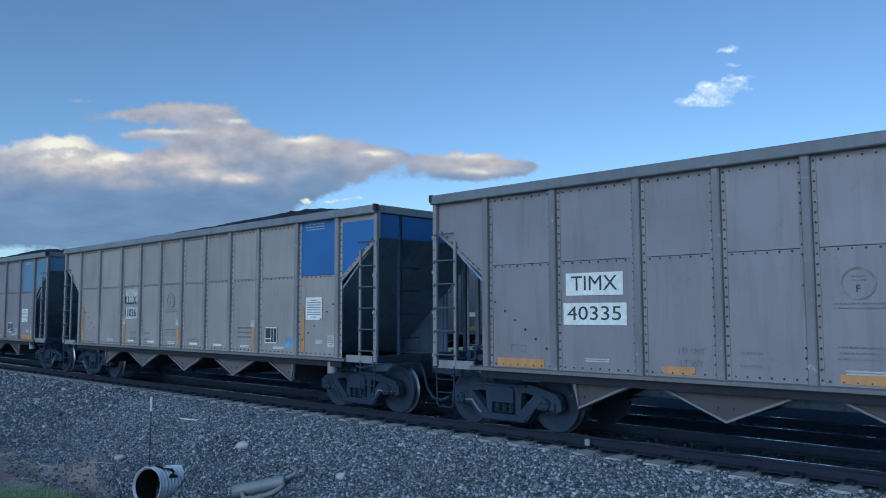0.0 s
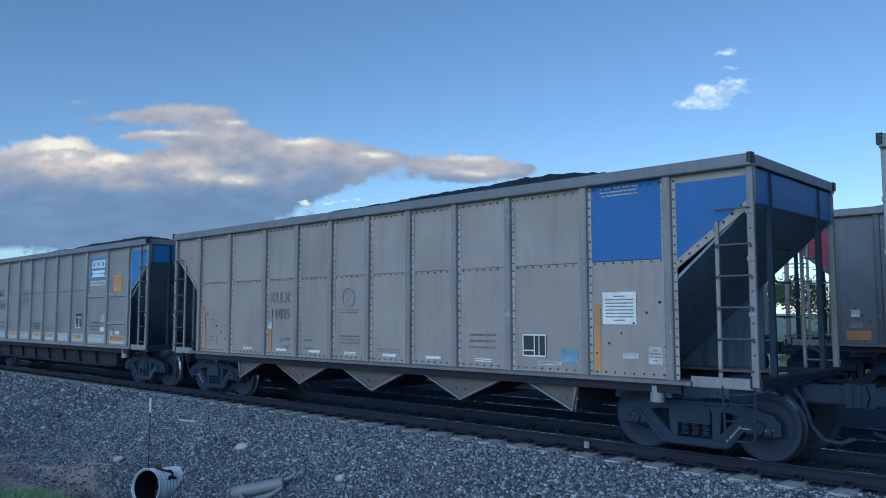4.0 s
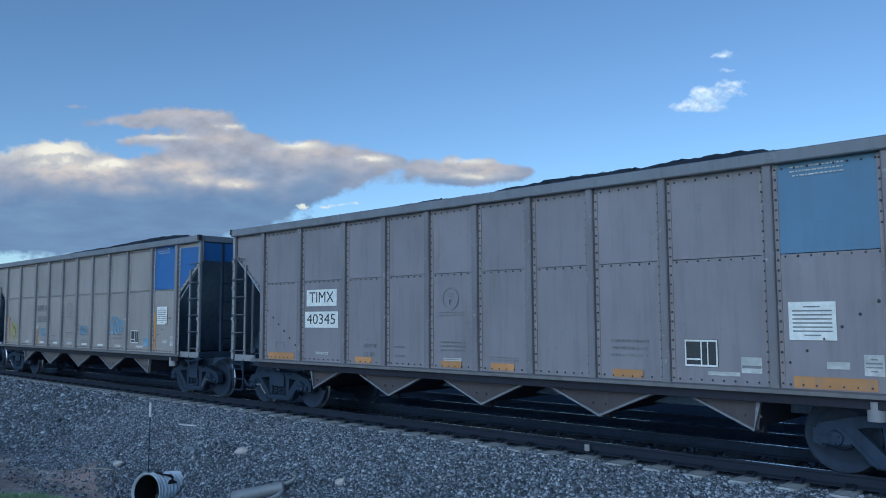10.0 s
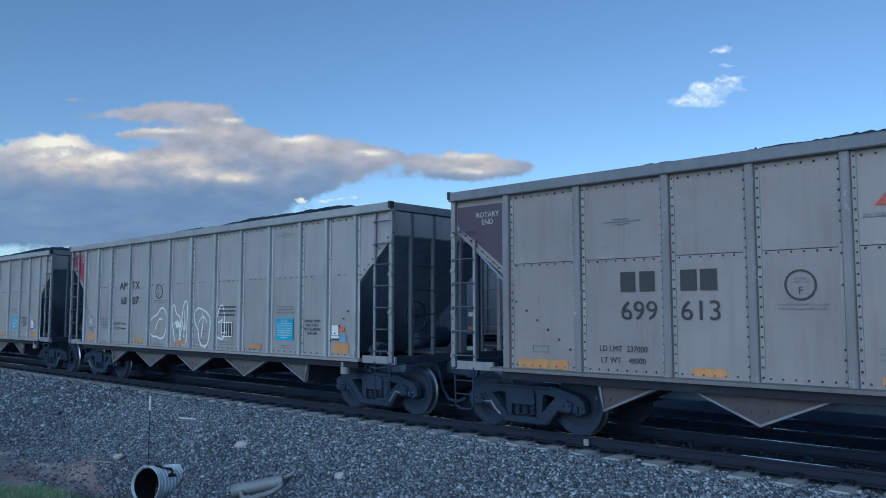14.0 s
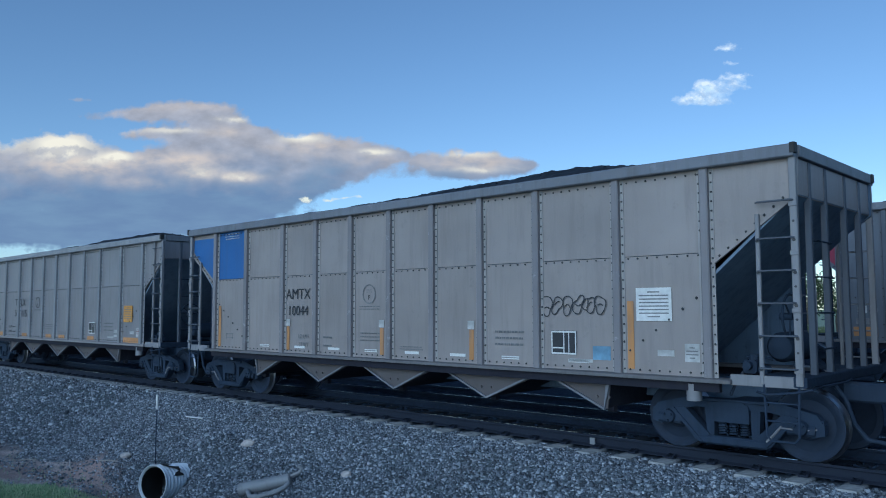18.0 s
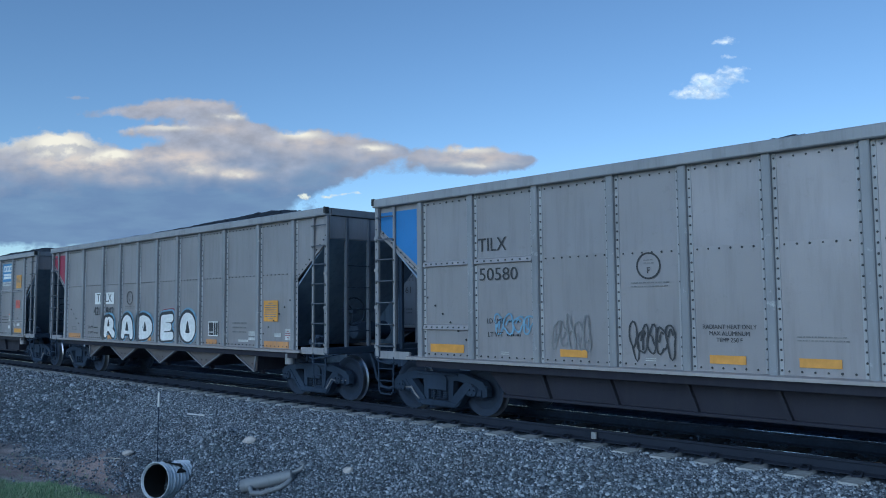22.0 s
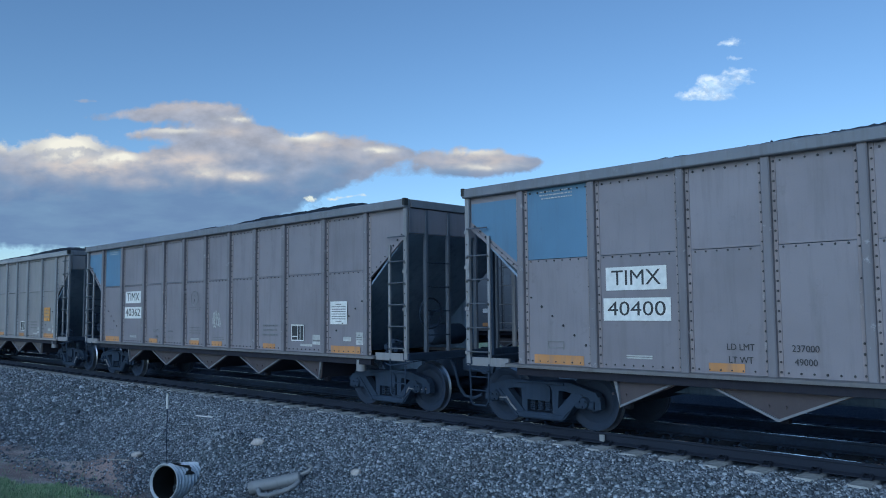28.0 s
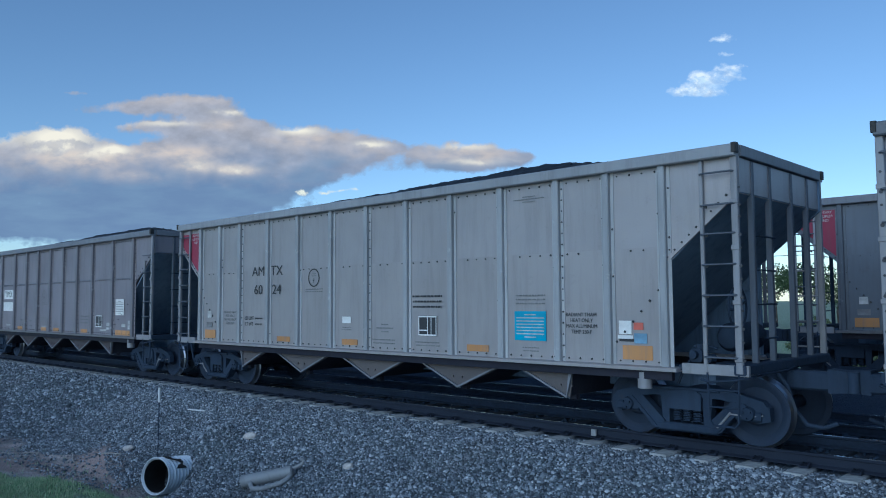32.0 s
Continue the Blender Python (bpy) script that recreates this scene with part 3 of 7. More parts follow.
def cut_lever():
    """The uncoupling rod along the end sill, with its handle bent down at the side."""
    s = Shape()
    return s.tube([(0.07, 0.0, 1.02), (0.09, -0.30, 1.00), (0.09, -1.20, 1.00), (0.07, -1.52, 0.98), (-0.10, -1.60, 0.94), (-0.42, -1.62, 0.90), (-0.55, -1.62, 0.93)], 0.016, 6)


def reservoir():
    s = Shape()
    s.lathe((0, 0), [(-0.52, 0.05), (-0.48, 0.16), (-0.40, 0.21), (0.40, 0.21), (0.48, 0.16), (0.52, 0.05)], "y", 16)
    return s


def valve_box():
    s = Shape()
    s.box(-0.10, 0.08, -0.12, 0.10, -0.12, 0.05, 0.03)
    s.round((-0.02, -0.02), 0.055, -0.20, -0.11, "y", 10)
    s.box(0.09, 0.20, -0.10, 0.06, -0.12, -0.02, 0.02)
    s.round((0.0, 0.0), 0.06, 0.05, 0.12, "z", 10)
    s.tube([(-0.1, 0.0, 0.08), (0.1, -0.02, 0.10), (0.24, 0.0, 0.06)], 0.018)
    s.tube([(-0.1, -0.1, -0.1), (-0.2, -0.12, -0.25), (-0.28, -0.1, -0.42)], 0.02)
    return s


def stirrup(w):
    def make():
        s = Shape()
        s.tube([(0, 0, 0), (0.02, 0, -0.62), (0.07, 0, -0.68), (w - 0.07, 0, -0.68), (w - 0.02, 0, -0.62), (w, 0, 0)], 0.016)
        for z in (-0.22, -0.44):
            s.tube([(0.01, 0, z), (w - 0.01, 0, z)], 0.012)
        return s
    return make


def end_band(half):
    """The upright plate across the car's end, above the open bay."""
    def make():
        s = Shape()
        s.box(-0.03, 0.0, -1.50, 1.50, 3.34, SHEET_HI, 0.004)
        return s
    return make


# markings
FONT = {}


def words(text, height, stretch=1.0, fat=0.0):
    """Letters as a thin mesh lying on the side sheet, centred."""
    key = (text, height, stretch, fat)
    if key not in FONT:
        c = bpy.data.curves.new("letters", "FONT")
        c.body, c.size, c.align_x, c.align_y, c.extrude, c.offset, c.resolution_u = text, height / 0.72, "CENTER", "CENTER", 0.0012, fat, 3
        c.space_line = 0.9
        ob = bpy.data.objects.new("letters", c)
        scene.collection.objects.link(ob)
        me = bpy.data.meshes.new_from_object(ob.evaluated_get(bpy.context.evaluated_depsgraph_get()))
        bpy.data.objects.remove(ob)
        me.transform(pose(0, 0, 0, 90) @ Matrix.Diagonal((stretch, 1, 1, 1)))
        FONT[key] = me
    return FONT[key]


def lettered(text, height, mat, stretch=1.0, fat=0.0):
    k = ("txt", text, height, stretch, fat, mat.name)
    if k not in MESHES:
        me = words(text, height, stretch, fat).copy()
        me.materials.clear()
        me.materials.append(mat)
        MESHES[k] = me
    return MESHES[k]


def plate(w, h, mat, t=0.004):
    return kept("plate_%.3f_%.3f" % (w, h), lambda: Shape().box(-w / 2, w / 2, -t, 0, -h / 2, h / 2, 0.002), mat)


def lines(w, h, n, mat, seed=1):
    """Rows of small unreadable lettering as bars."""
    def make():
        s, g = Shape(), random.Random(seed)
        for i in range(n):
            z = h / 2 - (i + 0.5) * h / n
            x = -w / 2 + g.uniform(0, 0.06) * w
            while x < w / 2 - 0.02:
                l = min(g.uniform(0.02, 0.11) * max(w, 0.4), w / 2 - x)
                s.box(x, x + l, -0.003, 0, z - 0.17 * h / n, z + 0.17 * h / n, 0.001)
                x += l + 0.014
        return s
    return kept("lines_%.2f_%.2f_%d_%d" % (w, h, n, seed), make, mat)


def rules(w, h, n, mat):
    """Rows of fine print as thin unbroken bars, the first and last shorter."""
    def make():
        s = Shape()
        for i in range(n):
            z, e = h / 2 - (i + 0.5) * h / n, (0.30 if i in (0, n - 1) else 0.02) * w
            s.box(-w / 2 + e, w / 2 - e, -0.003, 0, z - 0.17 * h / n, z + 0.17 * h / n, 0.001)
        return s
    return kept("rules_%.2f_%.2f_%d" % (w, h, n), make, mat)


def scrawl(w, h, seed, mat, r=0.016, strokes=7):
    """A sprayed tag that cannot be read: round outlined letters with inner strokes."""
    def make():
        s, g = Shape(), random.Random(seed)
        paths = []
        for k in range(strokes):
            cx, hw = -w / 2 + w * (k + 0.5) / strokes, 0.50 * w / strokes
            a, b, c = g.uniform(0, 6.3), g.uniform(0, 6.3), g.uniform(-0.2, 0.2)
            hh = h * g.uniform(0.36, 0.5)
            loop = []
            for i in range(21):
                f = 0.15 + i / 20 * 6.28
                q = 1 + 0.20 * math.sin(2 * f + a) + 0.16 * math.sin(3 * f + b)
                loop.append((cx + hw * q * math.cos(f) + c * hh * math.sin(f), hh * q * math.sin(f)))
            paths.append(loop)
            p0 = (cx - 0.5 * hw, g.uniform(-0.5, 0.4) * hh)
            p1 = (cx + 0.5 * hw, g.uniform(-0.5, 0.5) * hh)
            bend = g.uniform(-0.5, 0.5) * hh
            paths.append([(p0[0] + (p1[0] - p0[0]) * f, p0[1] + (p1[1] - p0[1]) * f + bend * math.sin(3.14 * f)) for f in (0, 0.2, 0.4, 0.6, 0.8, 1.0)])
            if g.random() < 0.3:
                x = cx + g.uniform(-0.3, 0.3) * hw
                paths.append([(x + 0.1 * hw * math.sin(5 * f), hh * (0.8 - 1.5 * f)) for f in (0, 0.25, 0.5, 0.75, 1.0)])
        y = 0.0
        for pts in paths:
            side = []
            for i, p in enumerate(pts):
                d = Vector(pts[min(i + 1, len(pts) - 1)]) - Vector(pts[max(i - 1, 0)])
                n = Vector((-d.y, d.x)).normalized() * r * 0.72 * (0.8 + 0.4 * math.sin(2.1 * i + seed) ** 2)
                side.append((p[0] + n.x, p[1] + n.y, p[0] - n.x, p[1] - n.y))
            for i, (p, q) in enumerate(zip(side, side[1:])):
                u = y - 0.00012 * i
                s.add([(p[0], u, p[1]), (q[0], u, q[1]), (q[2], u, q[3]), (p[2], u, p[3])], [(3, 2, 1, 0)])
            y -= 0.0008
        return s
    return kept("scrawl_%.2f_%.2f_%d_%d" % (w, h, seed, strokes), make, mat)


def clipped(me, x0, x1):
    bm = bmesh.new()
    bm.from_mesh(me)
    for x, n in ((x0, -1), (x1, 1)):
        bmesh.ops.bisect_plane(bm, geom=bm.verts[:] + bm.edges[:] + bm.faces[:], plane_co=(x, 0, 0), plane_no=(n, 0, 0), clear_outer=True)
    out = bpy.data.meshes.new("letters")
    bm.to_mesh(out), bm.free()
    for m in me.materials:
        out.materials.append(m)
    return out


def rib_mesh(kind, base):
    """A pressed rib with a paler bolting flange on each side."""
    key = ("rib", kind, base)
    if key not in MESHES:
        w = KINDS[kind]["rib_w"] / 2
        s = rib_shape(2 * w)()
        for a, b in ((-w - 0.055, -w + 0.002), (w - 0.002, w + 0.055)):
            s.box(a, b, FACE - 0.010, FACE + 0.004, SHEET_LO + 0.005, SHEET_HI - 0.004, 0.003)
        MESHES[key] = s.mesh("rib", RIB[base], FLANGE[base], sort=lambda p: 1 if abs(p.center.x) > w - 0.003 and p.center.y > FACE - 0.0125 else 0)
    return MESHES[key]


def make_car(spec):
    kind, base, end, col = spec["kind"], PAINT[spec["base"]], spec.get("end", 0), PAINT[spec.get("col", spec["base"])]
    rdl = spec.get("tub", False)
    old = spec.get("white_foot", False)
    cut = "tub" if rdl and not old else kind       # the spacing of its ribs
    K = KINDS[cut]
    half, ribs = K["half"], K["ribs"]
    edges = (-half,) + ribs + (half,)
    n = len(edges) - 1
    rw = K["rib_w"] / 2
    lapped = spec["base"] in ("taupe", "beige", "grey")
    sill_mat = SILL if spec["base"] == "dusky" else PAINT[spec["sill"]] if "sill" in spec else SILL
    car = thing("hopper_car", spec["label"], "hopper car", "hopper cars of the coal train")
    back = pose(0, 0, 0, 0, 0, 180)

    # side sheets, near and far
    for i in range(1, n - 1):
        x0, x1 = edges[i], edges[i + 1]
        tint = base
        if end in (1, -1) and kind == "steel" and not rdl and spec.get("wide_colour") and i == (n - 2 if end > 0 else 1):
            tint = col
        put("side_panel", kept("%s_up_%d" % (cut, i), side_sheet(x0, x1, SEAM, SHEET_HI), tint), car)
        put("side_panel", kept("%s_low_%d%d" % (cut, i, lapped), side_sheet(x0, x1, SHEET_LO, SEAM - (0.010 if lapped else 0.001)), base), car)
    # inner faces show through the open ends; their shade is in the colour
    put("far_side", kept("far_side_" + cut, far_side(cut), SHADED_DUST), car, back)["kind"] = "stuff"
    for r in ribs:
        put("rib", rib_mesh(kind, spec["base"]), car, (r, 0, 0))
    put("bolt_pattern", kept("bolts_%s%d%d" % (cut, 1 if kind == "steel" else 0, rdl), bolts(cut, kind == "steel", (1, 2, 9, 10) if rdl else (3, 4) if kind == "alu" else ()), BOLT), car)["kind"] = "stuff"
    # chords and sills
    for turn in (None, back):
        put("top_chord", kept("chord_" + kind, lambda: Shape().sweep([(-1.655, SHEET_HI + 0.015), (-1.64, SHEET_HI), (-1.49, SHEET_HI), (-1.49, CHORD_HI), (-1.635, CHORD_HI), (-1.655, CHORD_HI - 0.02)], -half, half, "x"), PALE_CHORD if spec["base"] in ("silver", "alu") and not spec.get("white_foot") else CHORD), car, turn)
        put("side_sill", kept("sill_" + kind, lambda: Shape().sweep([(-1.64, SILL_Z + 0.03), (-1.30, SILL_Z + 0.03), (-1.30, 1.05), (-1.60, 1.06), (-1.64, 1.045)], -half + 0.88, half - 0.88, "x"), sill_mat), car, turn)
        # near-black web: the shadow under the sill flange is in its colour
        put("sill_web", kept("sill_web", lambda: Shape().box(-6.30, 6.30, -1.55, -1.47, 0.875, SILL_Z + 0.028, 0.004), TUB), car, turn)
        put("end_chord", kept("end_chord_" + kind, lambda: Shape().box(half - 0.15, half + 0.02, -1.48, 1.48, SHEET_HI + 0.01, CHORD_HI - 0.003), CHORD), car, turn)
    put("coal_load", kept("coal_%d" % spec.get("load", 0), coal_mound(spec.get("load", 0)), COAL), car, None, "heaped black coal")
    put("centre_sill", kept("centre_sill", lambda: Shape().box(-6.9, 6.9, -0.28, 0.28, 0.62, 0.94, 0.02), SHADED_DUST), car)

    # ends
    for sx in (-1, 1):
        painted_end = end == sx or end == 2
        mt = col if painted_end else base
        turn = None if sx > 0 else back
        i_rib = ribs[-1] if sx > 0 else ribs[0]
        put("corner_panel", kept("corner_%s_%d" % (cut, sx), corner_sheet(sx * half, i_rib), base), car)
        if painted_end:
            put("end_colour", kept("end_colour_%s_%d" % (cut, sx), end_colour(sx * half, i_rib), col), car, None, "coloured field on the corner panel")
        # far corner painted dark, as shade seen through the end bay
        put("corner_panel", kept("corner_%s_%d" % (cut, -sx), corner_sheet(-sx * half, -i_rib), SHADED_DUST), car, back)
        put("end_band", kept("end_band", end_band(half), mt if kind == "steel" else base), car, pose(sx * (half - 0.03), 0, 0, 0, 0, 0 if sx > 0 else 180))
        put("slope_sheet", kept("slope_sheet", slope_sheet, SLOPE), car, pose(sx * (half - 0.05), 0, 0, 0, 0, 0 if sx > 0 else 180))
        put("end_sill", kept("end_sill", end_sill, DARK_STEEL), car, pose(sx * half, 0, 0, 0, 0, 0 if sx > 0 else 180))
        tall = kind == "alu" or spec["base"] == "silver"
        for side in (1, -1):
            xa, xb = sx * (half - 0.045), sx * (half - 0.50)
            sa, sb = (xa, xb) if side > 0 else (-xa, -xb)
            lad = put("ladder", kept("ladder_%s_%d_%d" % (kind, 1 if sa > 0 else 0, tall), ladder_stiles(sa, sb, 1.02, SHEET_HI, SHEET_HI if tall else 3.14), LADDER), car, None if side > 0 else back)
            left = min(sa, sb)
            zs = (1.22, 1.62, 2.02, 2.42, 2.82) + ((3.20, 3.62) if tall else (3.28,))
            for z in zs if side > 0 else ():
                put("rung", kept("rung_45", rung_shape(0.455), END_POST), lad, (left, FACE - 0.065, z))
            if side < 0:
                put("rung_rail", kept("rungs_%d" % tall, rung_row(0.455, zs), LADDER), lad, (left, FACE - 0.065, 0))["kind"] = "stuff"
            if side > 0:
                put("stile_bolts", kept("stile_bolts_%d_%d" % (1 if sa > 0 else 0, tall), stile_bolts(sa, sb, zs[:-1]), BOLT), lad)["kind"] = "stuff"
                put("corner_sill", kept("corner_sill_%d" % sx, lambda: Shape().box(min(sx * half, sx * (half - 0.90)), max(sx * half, sx * (half - 0.90)), FACE - 0.052, FACE - 0.004, 0.985, 1.125, 0.006), LADDER), car)
            put("stirrup_step", kept("stirrup", stirrup(0.42), DARK_STEEL), car, pose(left + 0.02, FACE - 0.05, 1.02) if side > 0 else pose(-left - 0.02, -FACE + 0.05, 1.02, 0, 0, 180))
        posts = (-0.95, 0.95) if painted_end or not end else (-1.05, -0.45, 0.35, 1.0)
        for y in posts:
            put("end_post", kept("end_post", lambda: Shape().box(-0.09, -0.01, -0.034, 0.034, 1.13, 3.80), DARK_STEEL if painted_end else END_POST), car, pose(sx * half, y, 0, 0, 0, 0 if sx > 0 else 180))
        for z in (1.45, 1.9, 2.35, 2.8):
            put("end_rung", kept("end_rung", lambda: Shape().tube([(0, -1.05, 0), (0.05, -1.03, 0), (0.05, -0.52, 0), (0, -0.50, 0)], 0.012), DARK_STEEL), car, pose(sx * half, 0 if sx > 0 else 0, z, 0, 0, 0 if sx > 0 else 180))
        for y0, y1 in ((-1.668, -1.56), (1.56, 1.668)):
            put("corner_cap", kept("cap_%.1f" % y0, lambda: Shape().box(-0.04, 0.024, y0, y1, SHEET_HI + 0.04, CHORD_HI + 0.008), RUBBER), car, pose(sx * half, 0, 0, 0, 0, 0 if sx > 0 else 180))
        put("coupler", kept("coupler", coupler, DARK_STEEL), car, pose(sx * (half - 0.05), 0, 0, 0, 0, 0 if sx > 0 else 180))
        put("cut_lever", kept("cut_lever", cut_lever, DARK_STEEL), car, pose(sx * half, 0, 0) if sx > 0 else Matrix.Translation((sx * half, 0, 0)) @ Matrix.Diagonal((-1, 1, 1, 1)))
        put("air_hose", kept("air_hose", air_hose, DARK_STEEL), car, pose(sx * half, 0, 0, 0, 0, 0 if sx > 0 else 180))
        make_truck(car, sx * 6.24, sx)
        if not painted_end and sx == (-end if end else -1):
            put("brake_wheel", kept("brake_wheel", brake_wheel, DARK_STEEL), car, pose(sx * (half - 0.55), -0.45, 1.85, 0, 0, 0 if sx > 0 else 180))
            put("air_reservoir", kept("reservoir", reservoir, DARK_STEEL), car, (sx * (half - 0.75), 0.2, 1.42))
            put("brake_valve", kept("valve", valve_box, DARK_STEEL), car, (sx * (half - 0.72), -1.25, 1.25))
    put("retainer_box", kept("retainer", lambda: Shape().round((0, -1.46), 0.10, 0.74, 0.965, "z", 12).box(-0.13, 0.13, -1.52, -1.40, 0.93, 0.967, 0.01), LADDER), car, (half - 1.45, 0, 0))

    # floor: chutes or a tub
    if rdl:
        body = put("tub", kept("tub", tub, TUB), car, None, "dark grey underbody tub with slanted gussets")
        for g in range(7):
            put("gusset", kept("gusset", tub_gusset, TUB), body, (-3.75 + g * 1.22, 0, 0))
    else:
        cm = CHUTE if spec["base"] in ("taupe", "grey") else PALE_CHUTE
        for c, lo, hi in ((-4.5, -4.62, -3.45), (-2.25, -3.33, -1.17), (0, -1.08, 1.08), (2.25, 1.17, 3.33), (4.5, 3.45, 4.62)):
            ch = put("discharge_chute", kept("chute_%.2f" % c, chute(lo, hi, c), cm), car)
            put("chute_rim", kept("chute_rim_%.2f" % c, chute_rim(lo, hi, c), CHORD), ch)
            # doors face down; their shade comes from the dark tub colour
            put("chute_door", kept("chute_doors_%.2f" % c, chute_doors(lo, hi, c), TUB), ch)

    # ---- markings on the near side ----
    y1, y2 = FACE - 0.0035, FACE - 0.0085

    def mark(name, me, x, z, y=y1, label=""):
        ob = put(name, me, car, (x, y, z), label)
        if name in ("stencil", "bolt_row", "logo_lettering", "sprayed_tag", "logo_shape"):
            ob["kind"] = "stuff"
        return ob

    def bay(i):
        i = i if i >= 0 else n + i
        return (edges[i] + rw + edges[i + 1] - rw) / 2

    dark = FADED if spec.get("worn") else BLACK
    code, num = spec.get("code", ""), spec.get("num", "")
    if spec.get("split"):                      # lettering broken by a rib
        r = ribs[2] if kind == "steel" else ribs[3]
        nh = spec.get("nh", 0.25)
        for txt, z, h in ((code, spec.get("mz", (2.27, 1.88))[0], nh), (num, spec.get("mz", (2.27, 1.88))[1], nh)):
            if not txt:
                continue
            a, b = txt[: len(txt) // 2], txt[len(txt) // 2:]
            for s, sgn in ((a, -1), (b, 1)):
                w = 0.8 * nh * len(s)
                x = r + sgn * (0.10 + w / 2 + 0.03) + ((-0.10 if sgn < 0 else 0.0) if kind == "alu" else 0.0)
                if spec.get("boxed"):
                    mark("number_patch", plate(w + 0.14, 0.36, WHITE), x, z)
                mark("lettering", lettered(s, h, dark, 1.15 if kind == "alu" else 1.05), x, z, y2, "dark stencilled letters")
    elif code or num:
        x = bay(3) if spec["base"] == "beige" else bay(2) - (0.03 if spec.get("boxed") else 0)
        z1, z2 = spec.get("mz", (2.345, 1.905) if spec.get("boxed") else (2.29, 1.94))
        h = spec.get("mh", 0.225)
        bold = 0.005 if code == "KLLX" else 0.0
        wide = 1.0 if spec["base"] == "beige" else 0.93 if rdl else 1.08
        if spec.get("boxed"):
            mark("number_patch", plate(0.97, 0.335, WHITE), x, z1)
            mark("number_patch", plate(1.07, 0.325, WHITE), x, z2)
        if code:
            mark("lettering", lettered(code, h, dark, wide, bold), x - (0.24 if cut == "tub" else 0.14 if rdl else 0.05 if not spec.get("boxed") else 0), z1, y2, "dark stencilled letters")
        if num:
            mark("lettering", lettered(num, h * 0.93, dark, wide * (1.20 if spec.get("boxed") else 1.2 if rdl else 1.0), bold), x - (0.12 if cut == "tub" else 0.0 if spec.get("boxed") else 0.05), z2, y2, "dark stencilled letters")
    # load limits, small stencils, inspection emblem
    b3 = bay(3)
    lx = b3 + 0.001 if kind == "alu" else bay(2) if (rdl or spec.get("split")) else b3
    za, zb = (1.66, 1.50) if old else (1.69, 1.47) if rdl else (1.62, 1.49) if kind == "alu" else (1.41, 1.245)
    if spec.get("weights"):
        for txt, wt, z in (("LD LMT", spec["weights"][0], za), ("LT WT", spec["weights"][1], zb)):
            mark("lettering", lettered(txt, 0.085, dark, 0.92), lx - 0.20 if lx != b3 else lx + 0.16, z, y2)
            mark("lettering", lettered(wt, 0.085, dark, 0.92), lx + 0.22 if lx != b3 else bay(4) - 0.18, z, y2)
    else:
        for txt, z in (("LD LMT", za), ("LT WT", zb)):
            mark("lettering", lettered(txt, 0.085, dark if lx != b3 else FADED, 0.92), lx - 0.19 if lx != b3 else lx + 0.16, z, y2)
            mark("stencil", lines(0.30, 0.10, 1, dark if lx != b3 else FADED, 3), lx + 0.19 if lx != b3 else bay(4) - 0.18, z)
    early = rdl or spec.get("split")
    em = bay(4) if kind == "steel" and early else bay(5) - 0.04
    ez = 0.30 if old else 0.20 if rdl or kind == "alu" else -0.02
    ring = kept("emblem", lambda: Shape().lathe((0, 0), [(0, 0.165), (-0.003, 0.165), (-0.003, 0.190), (0, 0.190)], "y", 24, closed=False), FADED if spec["base"] in ("taupe", "beige") else dark)
    if not spec.get("no_emblem"):
        mark("emblem_ring", ring, em, 2.28 + ez)
        mark("lettering", lettered("F", 0.09, dark), em, 2.21 + ez, y2)
        mark("stencil", lines(0.16, 0.08, 2, FADED, 5), em, 2.34 + ez)
        mark("stencil", lines(0.62, 0.10, 2, FADED, 6), em, 2.02 + ez)
    if kind == "steel":
        if rdl:
            for j, txt in enumerate(("RADIANT HEAT ONLY", "MAX ALUMINUM", "TEMP 250 F")):
                mark("lettering", lettered(txt, 0.058, dark, 0.88), bay(5), 1.64 - 0.085 * j, y2)
        else:
            mark("stencil", lines(0.60, 0.20, 3, FADED, 7), bay(5), 1.45)
        mark("stencil", lines(0.60, 0.09, 2, FADED, 8), bay(6), 1.51 if rdl else 1.27)
        mark("stencil", lines(0.62, 0.30, 3, FADED, 9), bay(9) - 0.1 if early else bay(8), 1.60 if rdl else 1.50)
    else:
        mark("stencil", lines(0.30, 0.09, 2, FADED, 7), bay(6) - 0.08, 1.45)
        mark("stencil", lines(0.64, 0.13, 2, FADED, 8), bay(7) - 0.1, 1.23)
        mark("stencil", lines(0.76, 0.28, 3, dark, 9), bay(8) - 0.06, 1.97)
        mark("stencil", lines(0.62, 0.11, 2, FADED, 10), bay(8) - 0.06, 1.22)
        mark("stencil", lines(0.33, 0.10, 2, FADED, 11), bay(10), 1.21)
        mark("stencil", rules(0.48, 0.20, 3, FADED), bay(7) - 0.06, 1.48)
        for i in (2, 11):
            for j, txt in enumerate(("RADIANT THAW", "HEAT ONLY", "MAX ALUMINUM", "TEMP 250 F")):
                mark("lettering", lettered(txt, 0.058, FADED if i == 2 else dark, 0.9), bay(i) - (0.04 if i == 11 else 0), 1.755 - 0.085 * j, y2)
            # black panel with white boxes
    cx = bay(8) - 0.04 if kind == "alu" else bay(8) + (0 if rdl else 0.05) if early else bay(9) - 0.24
    cx += spec.get("panel_dx", 0)
    cz = spec.get("panel_z", 1.70 if old else 1.54 if rdl or kind == "alu" else 1.455)
    put("inspection_panel", plate(0.46, 0.36, BLACK), car, (cx, y1, cz), "black panel with a white frame")
